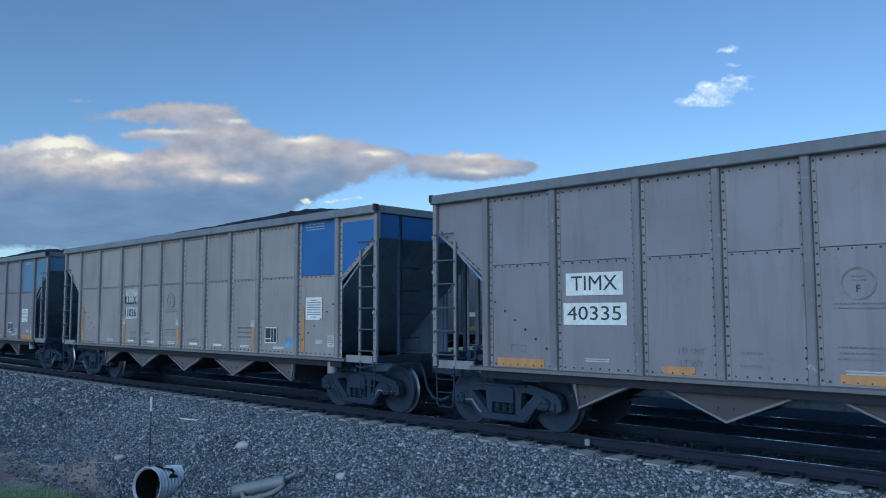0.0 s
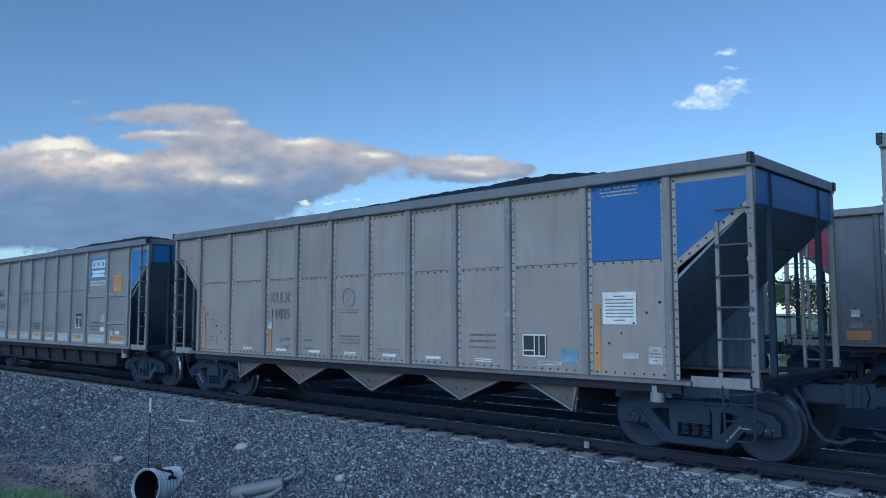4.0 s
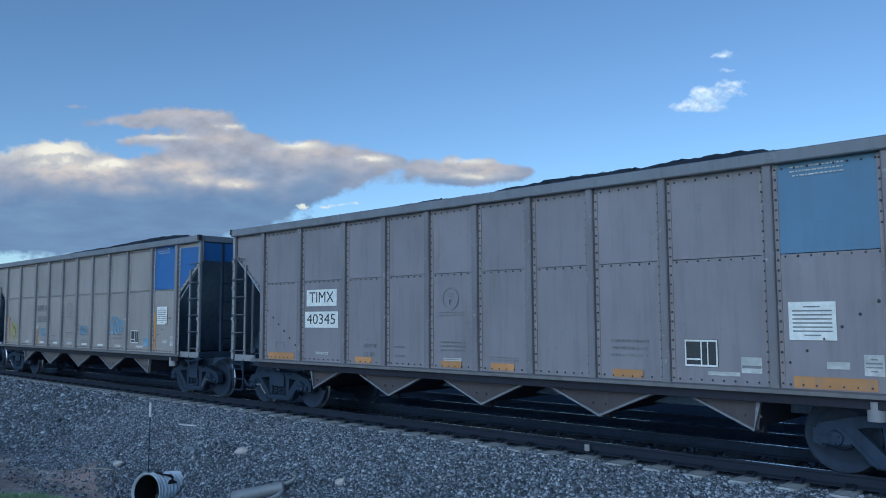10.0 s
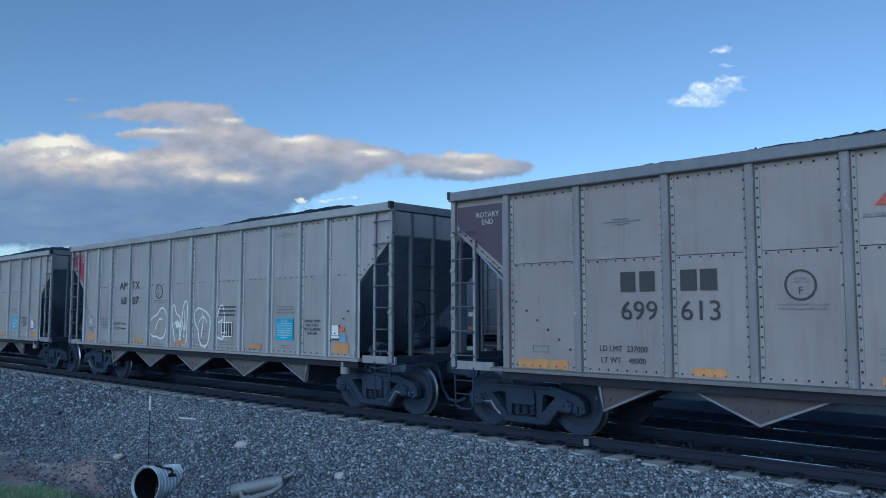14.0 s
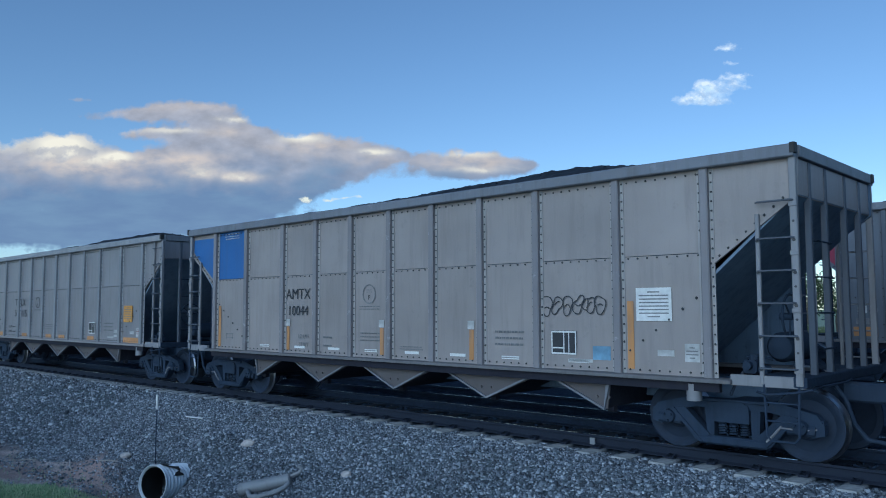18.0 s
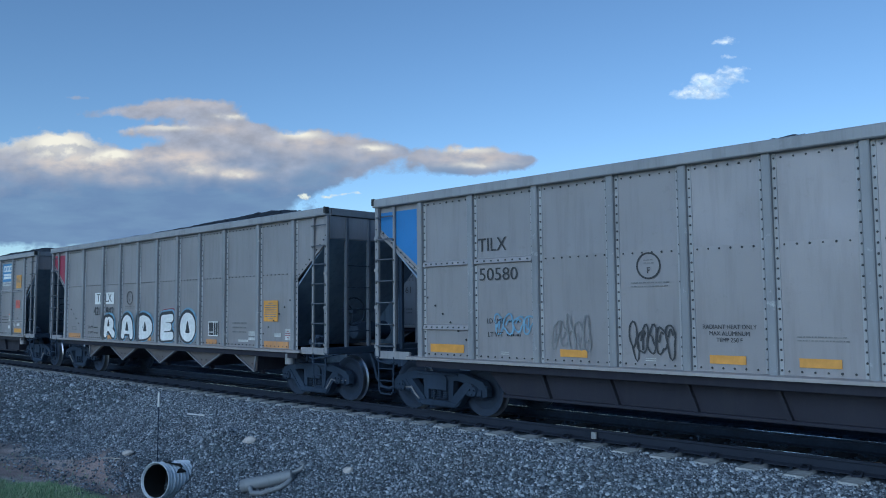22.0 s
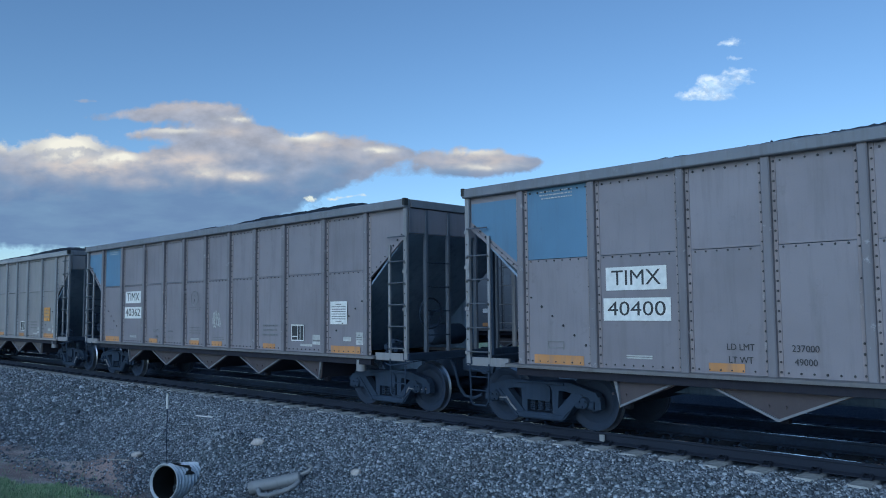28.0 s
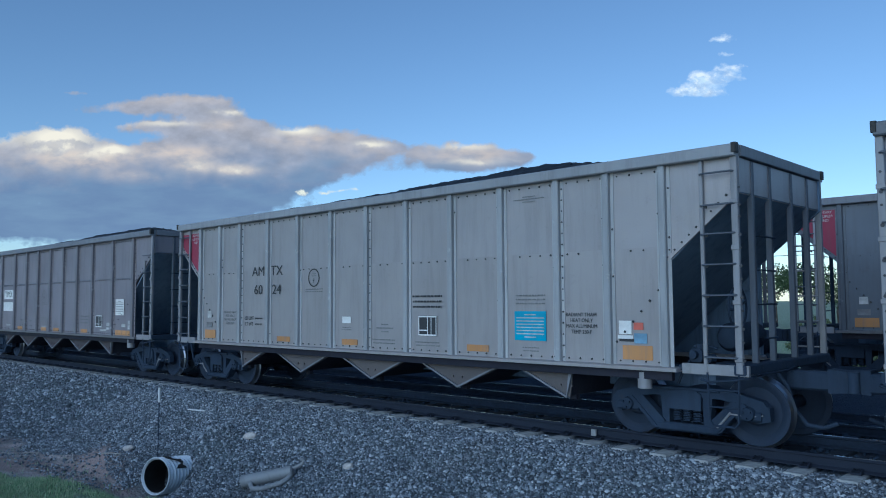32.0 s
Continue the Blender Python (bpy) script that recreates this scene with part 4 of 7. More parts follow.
    frame_me = kept("panel_frame", lambda: Shape().box(-0.225, 0.225, -0.003, 0, -0.175, -0.150, 0.001).box(-0.225, 0.225, -0.003, 0, 0.150, 0.175, 0.001).box(-0.225, -0.205, -0.003, 0, -0.149, 0.149, 0.001)
                    .box(0.205, 0.225, -0.003, 0, -0.149, 0.149, 0.001).box(-0.005, 0.012, -0.003, 0, -0.149, 0.149, 0.001).box(0.085, 0.100, -0.003, 0, -0.149, 0.149, 0.001)
                    .box(-0.20, -0.01, -0.003, 0, -0.09, -0.07, 0.001), WHITE)
    mark("panel_frame", frame_me, cx, cz, y2)
    if rdl:
        put("panel_tab", plate(0.48, 0.09, BLACK), car, (cx, y1, cz + 0.226))
    # reflectors
    if spec.get("stripes") == "white":         # pale bars in each bay and upright orange strips
        for i in range(2, 10):
            mark("reflector", plate(0.36, 0.050, WHITE), bay(i) + 0.02, 1.19)
        for i in spec.get("strips", (1, 3, 10)):
            e = edges[i] + rw + 0.13 if i > 0 else edges[1 - i] - rw - 0.17
            tall = 0.95 if i in (1, 10) else 0.5
            mark("reflector", plate(0.10, tall, ORANGE), e, 1.12 + tall / 2)
            if i < 0 or i == 3:
                mark("paint_patch", plate(0.15, 0.14, FADED_WHITE), e - 0.01, 1.20 + tall)
        for i in (2, 5, 8):
            mark("stencil", plate(0.36, 0.012, FADED), bay(i) + 0.02, 1.19, y2)
    else:
        zz = 1.265 if old else 1.22 if rdl else 1.19 if kind == "alu" else 1.145
        big = (1, n - 2)
        small = spec.get("small", (3, 5, 6, 8)) if kind == "steel" else (4, 6, 9)
        for i in big:
            w = min(1.0, edges[i + 1] - edges[i] - 0.42)
            mark("reflector", plate(w, 0.14 if kind == "steel" else 0.20, YELLOW if rdl and not old else ORANGE), bay(i), zz + (0.04 if kind == "alu" else 0), y2)
        for i in small:
            mark("reflector", plate(0.48, 0.11, YELLOW if rdl and not old else ORANGE), bay(i) + (0.02 if kind == "alu" else -0.03), zz, y2)
    if spec["base"] == "taupe":
        mark("reflector", plate(0.41, 0.05, FADED_WHITE), bay(2), 1.235)
        mark("reflector", plate(0.43, 0.05, FADED_WHITE), bay(5), 1.225)
        mark("stencil", plate(0.41, 0.010, FADED), bay(2), 1.235, y2)
        mark("stencil", plate(0.43, 0.010, FADED), bay(5), 1.225, y2)
    elif rdl and not old:
        for i in (2, 4, 7, 9):
            mark("stencil", rules(0.40, 0.06, 2, FADED_WHITE), bay(i), 1.18)
    if spec.get("white_foot"):
        for i in range(2, n - 1):
            mark("foot_strip", plate(edges[i + 1] - edges[i] - 2 * rw - 0.14, 0.25, FOOT_WHITE), bay(i) + 0.02, 1.225)
        for i in range(2, n - 1):
            mark("bolt_row", kept("bolt_row", lambda: Shape().box(-0.34, -0.31, -0.012, 0, -0.012, 0.012, 0.004).box(-0.115, -0.085, -0.012, 0, -0.012, 0.012, 0.004).box(0.10, 0.13, -0.012, 0, -0.012, 0.012, 0.004).box(0.32, 0.35, -0.012, 0, -0.012, 0.012, 0.004), BOLT), bay(i), 1.29, y2)
    # stiffener bars of the tub cars
    if rdl:
        for i, zs in ((1, (2.49, 1.70)), (2, (2.49,)), (9, (2.49,)), (10, (2.49, 1.71))) if old else ((1, (2.68, 1.58)), (2, (2.68,)), (9, (2.65,)), (10, (2.65, 1.54))):
            for z in zs:
                w = edges[i + 1] - edges[i] - 2 * rw - 0.03
                bar = put("stiffener", kept("stiffener_%.2f" % w, lambda: Shape().sweep([(FACE - 0.06, -0.035), (FACE, -0.05), (FACE, 0.05), (FACE - 0.045, 0.035)], -w / 2, w / 2, "x"), PAINT["alu"]), car, (bay(i), 0, z))
                put("bolt_row", kept("stiff_bolts_%.2f" % w, lambda: [s for s in [Shape()] if [s.box(x - 0.014, x + 0.014, FACE - 0.065, FACE - 0.05, -0.012, 0.012, 0.003) for x in np.linspace(-w / 2 + 0.08, w / 2 - 0.08, 8)]][0], BOLT), bar)
        lx, lz = bay(9), 3.24 if old else 3.30
        put("logo_panel", plate(1.05, 0.66, SIGN_BLUE), car, (lx, y1, lz + 0.04), "blue panel with plain white shapes")
        put("logo_panel", plate(1.05, 0.15, FADED_WHITE), car, (lx, y1, lz - 0.375))
        mark("logo_lettering", lines(0.86, 0.09, 1, FADED, 2), lx, lz - 0.375, y2)

        def logo():
            s = Shape()
            for q in (-0.44, -0.13, 0.18):
                a, b, lo, hi, w = q, q + 0.27, 0.05, 0.28, 0.075
                s.sweep([(a - 0.02, lo), (a + w - 0.02, lo), (a + w + 0.03, hi), (a + 0.03, hi)], -0.003, 0, "y")
                s.sweep([(a + w, lo), (b, lo), (b + 0.01, lo + 0.055), (a + w + 0.012, lo + 0.055)], -0.003, 0, "y")
                s.sweep([(a + w + 0.02, hi - 0.055), (b + 0.02, hi - 0.055), (b + 0.03, hi), (a + w + 0.03, hi)], -0.003, 0, "y")
                s.sweep([(b - 0.065, lo + 0.055), (b + 0.01, lo + 0.055), (b + 0.02, hi - 0.055), (b - 0.045, hi - 0.055)], -0.003, 0, "y")
            s.sweep([(-0.36, -0.105), (-0.46, -0.02), (0.48, -0.02), (0.40, -0.105)], -0.003, 0, "y")
            s.sweep([(-0.46, -0.215), (-0.37, -0.125), (0.38, -0.125), (0.50, -0.215)], -0.003, 0, "y")
            return s
        mark("logo_shape", kept("logo", logo, WHITE), lx, lz + 0.02, y2)
        zy = 2.83 if old else 2.98
        mark("placard", plate(0.50, 0.46, YELLOW), bay(10) - 0.06, zy)
        mark("stencil", rules(0.43, 0.38, 9, FADED), bay(10) - 0.06, zy, y2)
        if end < 0:
            mark("placard", plate(0.42, 0.28, RED_SIGN), bay(10) - 0.10, 1.96 if old else 2.16)
            mark("stencil", rules(0.35, 0.22, 6, MAROON_TAG), bay(10) - 0.10, 1.96 if old else 2.16, y2)
        else:
            mark("placard", plate(0.44, 0.30, RED_SIGN), bay(1) + 0.20, 2.0)
            mark("stencil", rules(0.36, 0.24, 6, MAROON_TAG), bay(1) + 0.20, 2.0, y2)
        up = 0.17 if old else 0.0
        mark("placard", plate(0.23, 0.26, FADED_WHITE), bay(9) + 0.39, 1.69 + up)
        mark("stencil", rules(0.20, 0.17, 3, FADED), bay(9) + 0.39, 1.65 + up, y2)
        mark("placard", plate(0.24, 0.05, RED_SIGN), bay(9) + 0.39, 1.795 + up, y2)
        mark("placard", plate(0.26, 0.12, WHITE), bay(9) + 0.37, 1.34 + up)
        mark("stencil", lines(0.66, 0.30, 3, dark, 15), bay(9) - 0.13, 1.60)
        mark("placard", plate(0.28, 0.09, WHITE), bay(10) - 0.02, 1.43)
        mark("placard", plate(0.20, 0.12, FADED_WHITE), bay(10) - 0.40, 1.42)
    elif kind == "steel":
        pm = YELLOW if spec.get("yellow_card") else WHITE
        qx, qz = (bay(10) - 0.12, 2.02) if spec["base"] == "beige" else (bay(10) - 0.22, 1.875)
        mark("placard", plate(0.54, 0.46, pm), qx, qz)
        mark("stencil", rules(0.47, 0.39, 8, FADED), qx, qz, y2)
        mark("placard", plate(0.25, 0.085, FADED_WHITE), bay(10) + 0.05, 1.355)
        mark("placard", plate(0.21, 0.24, FADED_WHITE), bay(10) + 0.43, 1.37)
        mark("stencil", rules(0.18, 0.18, 4, MAROON_TAG if spec["base"] == "silver" else FADED), bay(10) + 0.43, 1.37, y2)
        if spec["base"] == "beige":
            mark("placard", plate(0.30, 0.20, SKY_TAG), bay(9) + 0.42, 1.32)
        else:
            mark("placard", plate(0.26, 0.20, FADED_WHITE), bay(9) + 0.42, 1.32)
            mark("stencil", plate(0.24, 0.035, FADED), bay(9) + 0.42, 1.30, y2)
        mark("placard", plate(0.42, 0.05, FADED_WHITE), bay(9) + 0.06, 1.20)
        mark("stencil", kept("route_mark", lambda: Shape().box(-0.15, 0.15, -0.003, 0, 0.05, 0.065, 0.001).box(-0.15, -0.135, -0.003, 0, -0.06, 0.05, 0.001).box(0.135, 0.15, -0.003, 0, -0.06, 0.05, 0.001).box(-0.13, 0.13, -0.003, 0, -0.04, -0.025, 0.001), FADED), bay(1) - 0.05, 1.36)
    else:
        mark("placard", plate(0.62, 0.46, TEAL), bay(10), 1.575)
        mark("stencil", rules(0.56, 0.40, 8, FADED_WHITE), bay(10), 1.575, y2)
        mark("stencil", lines(0.60, 0.19, 3, FADED, 17), bay(10), 1.99)
        mark("placard", plate(0.20, 0.19, WHITE), bay(12) - 0.19, 1.58)
        mark("placard", plate(0.15, 0.10, RED_SIGN), bay(12) + 0.02, 1.60)
        mark("placard", plate(0.20, 0.14, SKY_TAG), bay(12) + 0.05, 1.43)
        mark("placard", plate(0.24, 0.05, WHITE), bay(12) - 0.19, 1.445)
        mark("placard", plate(0.24, 0.035, BLACK), bay(12) - 0.17, 1.40)
        mark("placard", plate(0.26, 0.13, WHITE), bay(6) - 0.08, 1.62)
        mark("placard", plate(0.18, 0.16, FADED_WHITE), bay(1) - 0.05, 1.70)
        mark("placard", plate(0.26, 0.13, FADED), bay(1) - 0.05, 1.45)
        mark("stencil", rules(0.64, 0.12, 3, FADED), bay(10), 3.58)
    if spec.get("wide_colour") and kind == "steel":
        mark("stencil", lines(0.62, 0.16, 3, FADED_WHITE, 21), bay(n - 2) - 0.1 if end > 0 else bay(1), 3.70, FACE - 0.005)
    # writing on the coloured end
    if end and kind == "alu":
        x = -half + 0.72 if end < 0 else half - 0.70
        for txt, z in (("ROTARY", 3.66), ("COUPLER", 3.57), ("END", 3.48)):
            mark("lettering", lettered(txt, 0.056, FADED_WHITE), x, z, FACE - 0.005)
    if spec.get("rotary"):
        for x in (-4.02, -3.72, -3.11, -2.83):
            mark("letter_block", plate(0.23, 0.28, dark), x, 2.36, y2)
        mark("stencil", rules(0.64, 0.11, 3, FADED), bay(2), 3.23)
        for txt, z in (("ROTARY", 3.54), ("END", 3.42)):
            mark("lettering", lettered(txt, 0.09, FADED_WHITE), -half + 0.76, z, FACE - 0.005)
        for txt, z in (("ROTARY", 3.62), ("END", 3.51)):
            mark("lettering", lettered(txt, 0.085, FADED_WHITE), half - 0.74, z, FACE - 0.005)
    for x, z, w, h, seed, mat, r, st in spec.get("tags", ()):
        mark("sprayed_tag", scrawl(w, h, seed, mat, r, st), x, z, FACE - 0.006, "sprayed graffiti tag")
    for x, z, w, h, mat in spec.get("patches", ()):
        mark("paint_patch", plate(w, h, mat), x, z, FACE - 0.002)
    return car


def herald(car):
    """Red slanted plain shapes with a dark underline across four bays."""
    for i, x in enumerate((-0.42, 0.62, 1.70, 2.74)):
        s = Shape()
        w = 0.52 if i < 3 else 0.40
        for z0, z1 in ((-0.17, -0.04), (0.04, 0.17)):
            s.sweep([(-w / 2 + z0 * 0.9, z0), (w / 2 + z0 * 0.9, z0), (w / 2 + z1 * 0.9, z1), (-w / 2 + z1 * 0.9, z1)], -0.003, 0, "y")
        s.sweep([(-w / 2 - 0.036, -0.04), (-w / 2 + 0.12, -0.04), (-w / 2 + 0.19, 0.04), (-w / 2 + 0.036, 0.04)], -0.0026, 0, "y")
        put("herald_shape", s.mesh("herald", HERALD_RED), car, (x, FACE - 0.004, 3.32), "red slanted plain shape")
        put("herald_line", plate(0.82, 0.045, FADED), car, (x - 0.12, FACE - 0.004, 3.04))


def ribbon(paths, r, step):
    """Round-ended brush strokes as one flat mesh, each piece a hair above the one before."""
    s, y = Shape(), 0.0
    for pts in paths:
        for (ax, az), (bx, bz) in zip(pts, pts[1:]):
            d = Vector((bx - ax, bz - az))
            n = Vector((-d.y, d.x)).normalized() * r
            s.add([(ax + n.x, y, az + n.y), (bx + n.x, y, bz + n.y), (bx - n.x, y, bz - n.y), (ax - n.x, y, az - n.y)], [(3, 2, 1, 0)])
            y -= step
        for x, z in pts:
            s.add([(x + r * math.cos(0.524 * k), y, z + r * math.sin(0.524 * k)) for k in range(12)], [tuple(range(12))])
            y -= step
    return s


def arc(cx, cz, rx, rz, a0, a1, n=9):
    return [(cx + rx * math.cos(math.radians(a0 + (a1 - a0) * i / n)), cz + rz * math.sin(math.radians(a0 + (a1 - a0) * i / n))) for i in range(n + 1)]


LETTER_STROKES = {
    "R": [[(-0.22, -0.26), (-0.18, 0.24)], arc(-0.08, 0.12, 0.26, 0.14, 80, -90), [(-0.05, 0.04), (0.26, -0.26)], [(-0.16, 0.1), (0.1, 0.1)]],
    "A": [[(-0.27, -0.30), (-0.22, 0.05)], arc(0.0, 0.0, 0.24, 0.28, 170, 10), [(0.24, 0.05), (0.28, -0.30)], [(-0.14, 0.02), (0.14, 0.02)], [(-0.1, 0.12), (0.1, 0.12)], [(-0.2, -0.12), (0.2, -0.12)]],
    "D": [[(-0.24, -0.30), (-0.22, 0.26)], arc(-0.18, 0.0, 0.44, 0.28, 85, -85), [(-0.1, 0.14), (0.12, 0.06)], [(-0.1, -0.14), (0.12, -0.08)], [(0.12, 0.1), (0.14, -0.1)]],
    "E": [[(-0.20, -0.30), (-0.18, 0.26), (0.30, 0.30)], [(-0.18, 0.0), (0.20, 0.02)], [(-0.20, -0.30), (0.32, -0.26)]],
    "O": [arc(0.0, 0.0, 0.31, 0.32, 0, 360, 14), arc(0.0, 0.0, 0.14, 0.16, 0, 360, 8)],
}


def big_tag(car):
    """Five fat round letters sprayed over sheets and ribs: black outline, white body, small dark counters."""
    K = KINDS["steel"]
    xs = (-2.97, -1.79, -0.67, 0.50, 1.64)
    for i, (ch, x) in enumerate(zip("RADEO", xs)):
        gx = (1.12, 0.98, 1.18, 0.98, 0.92)[i]
        gz = (0.76, 0.80, 0.80, 0.82, 0.82)[i]
        hole = {"E": None, "O": (0.0, 0.0, 0.12), "A": (0.0, 0.02, 0.10), "D": (-0.02, 0.02, 0.10), "R": (-0.04, 0.12, 0.07)}[ch]
        layers = [(0.205, SKY_TAG, 0.0015, 0.01, 0.03), (0.172, BLACK, 0.0045, -0.025, 0.015), (0.105, WHITE, 0.0085, 0.0, 0.0)]
        if ch == "E":
            layers.insert(0, (0.17, MAROON_TAG, 0.0005, 0.05, 0.09))
        for r, mat, lift, dx, dz in layers + ([(0.03, BLACK, 0.0125, 0.0, 0.0)] if hole else []):
            if lift > 0.01:
                hx, hz, hr = hole
                strokes = [[(hx - hr * 0.6, hz - hr), (hx, hz + hr), (hx + hr * 0.7, hz - hr), (hx - hr * 0.6, hz - hr)], [(hx, hz - hr * 0.6), (hx, hz + hr * 0.4)]]
            else:
                strokes = [[(px * gx + dx, pz * gz + dz) for px, pz in path] for path in LETTER_STROKES[ch]]
            me = ribbon(strokes, r, 0.00005).mesh("letter", mat, smooth=False)
            spans, last = [], -9.0
            for rib in K["ribs"]:
                a, b = rib - 0.0575, rib + 0.0575
                spans.append((last, a, FACE - 0.010 - lift))
                spans.append((a, b, RIB_OUT - lift))
                last = b
            spans.append((last, 9.0, FACE - 0.010 - lift))
            for a, b, y in spans:
                if b - x < -0.8 or a - x > 0.8:
                    continue
                c = clipped(me, a - x, b - x)
                if len(c.polygons):
                    put("block_letter", c, car, (x, y, 1.43 + (0.0, 0.02, 0.02, 0.03, 0.05)[i]), "white graffiti letter outlined in black")


def S(base, label, **kw):
    return dict(kind="steel", base=base, label=label, **kw)


def A(label, num, end, **kw):
    return dict(kind="alu", base="alu", label=label, code="AMTX", num=num, split=True, mz=(2.665, 2.25), nh=0.22, end=end, col="red", sill="alu", **kw)


def R(num, label, end, col="blue", new_=True, **kw):
    return dict(kind="steel", base="silver", tub=True, label=label, code="TILX", num=num, mz=(2.94, 2.45) if new_ else (2.71, 2.23), mh=0.23, end=end, col=col,
                sill="alu" if new_ else "grey", white_foot=not new_, small=(3, 5, 6, 8), **kw)


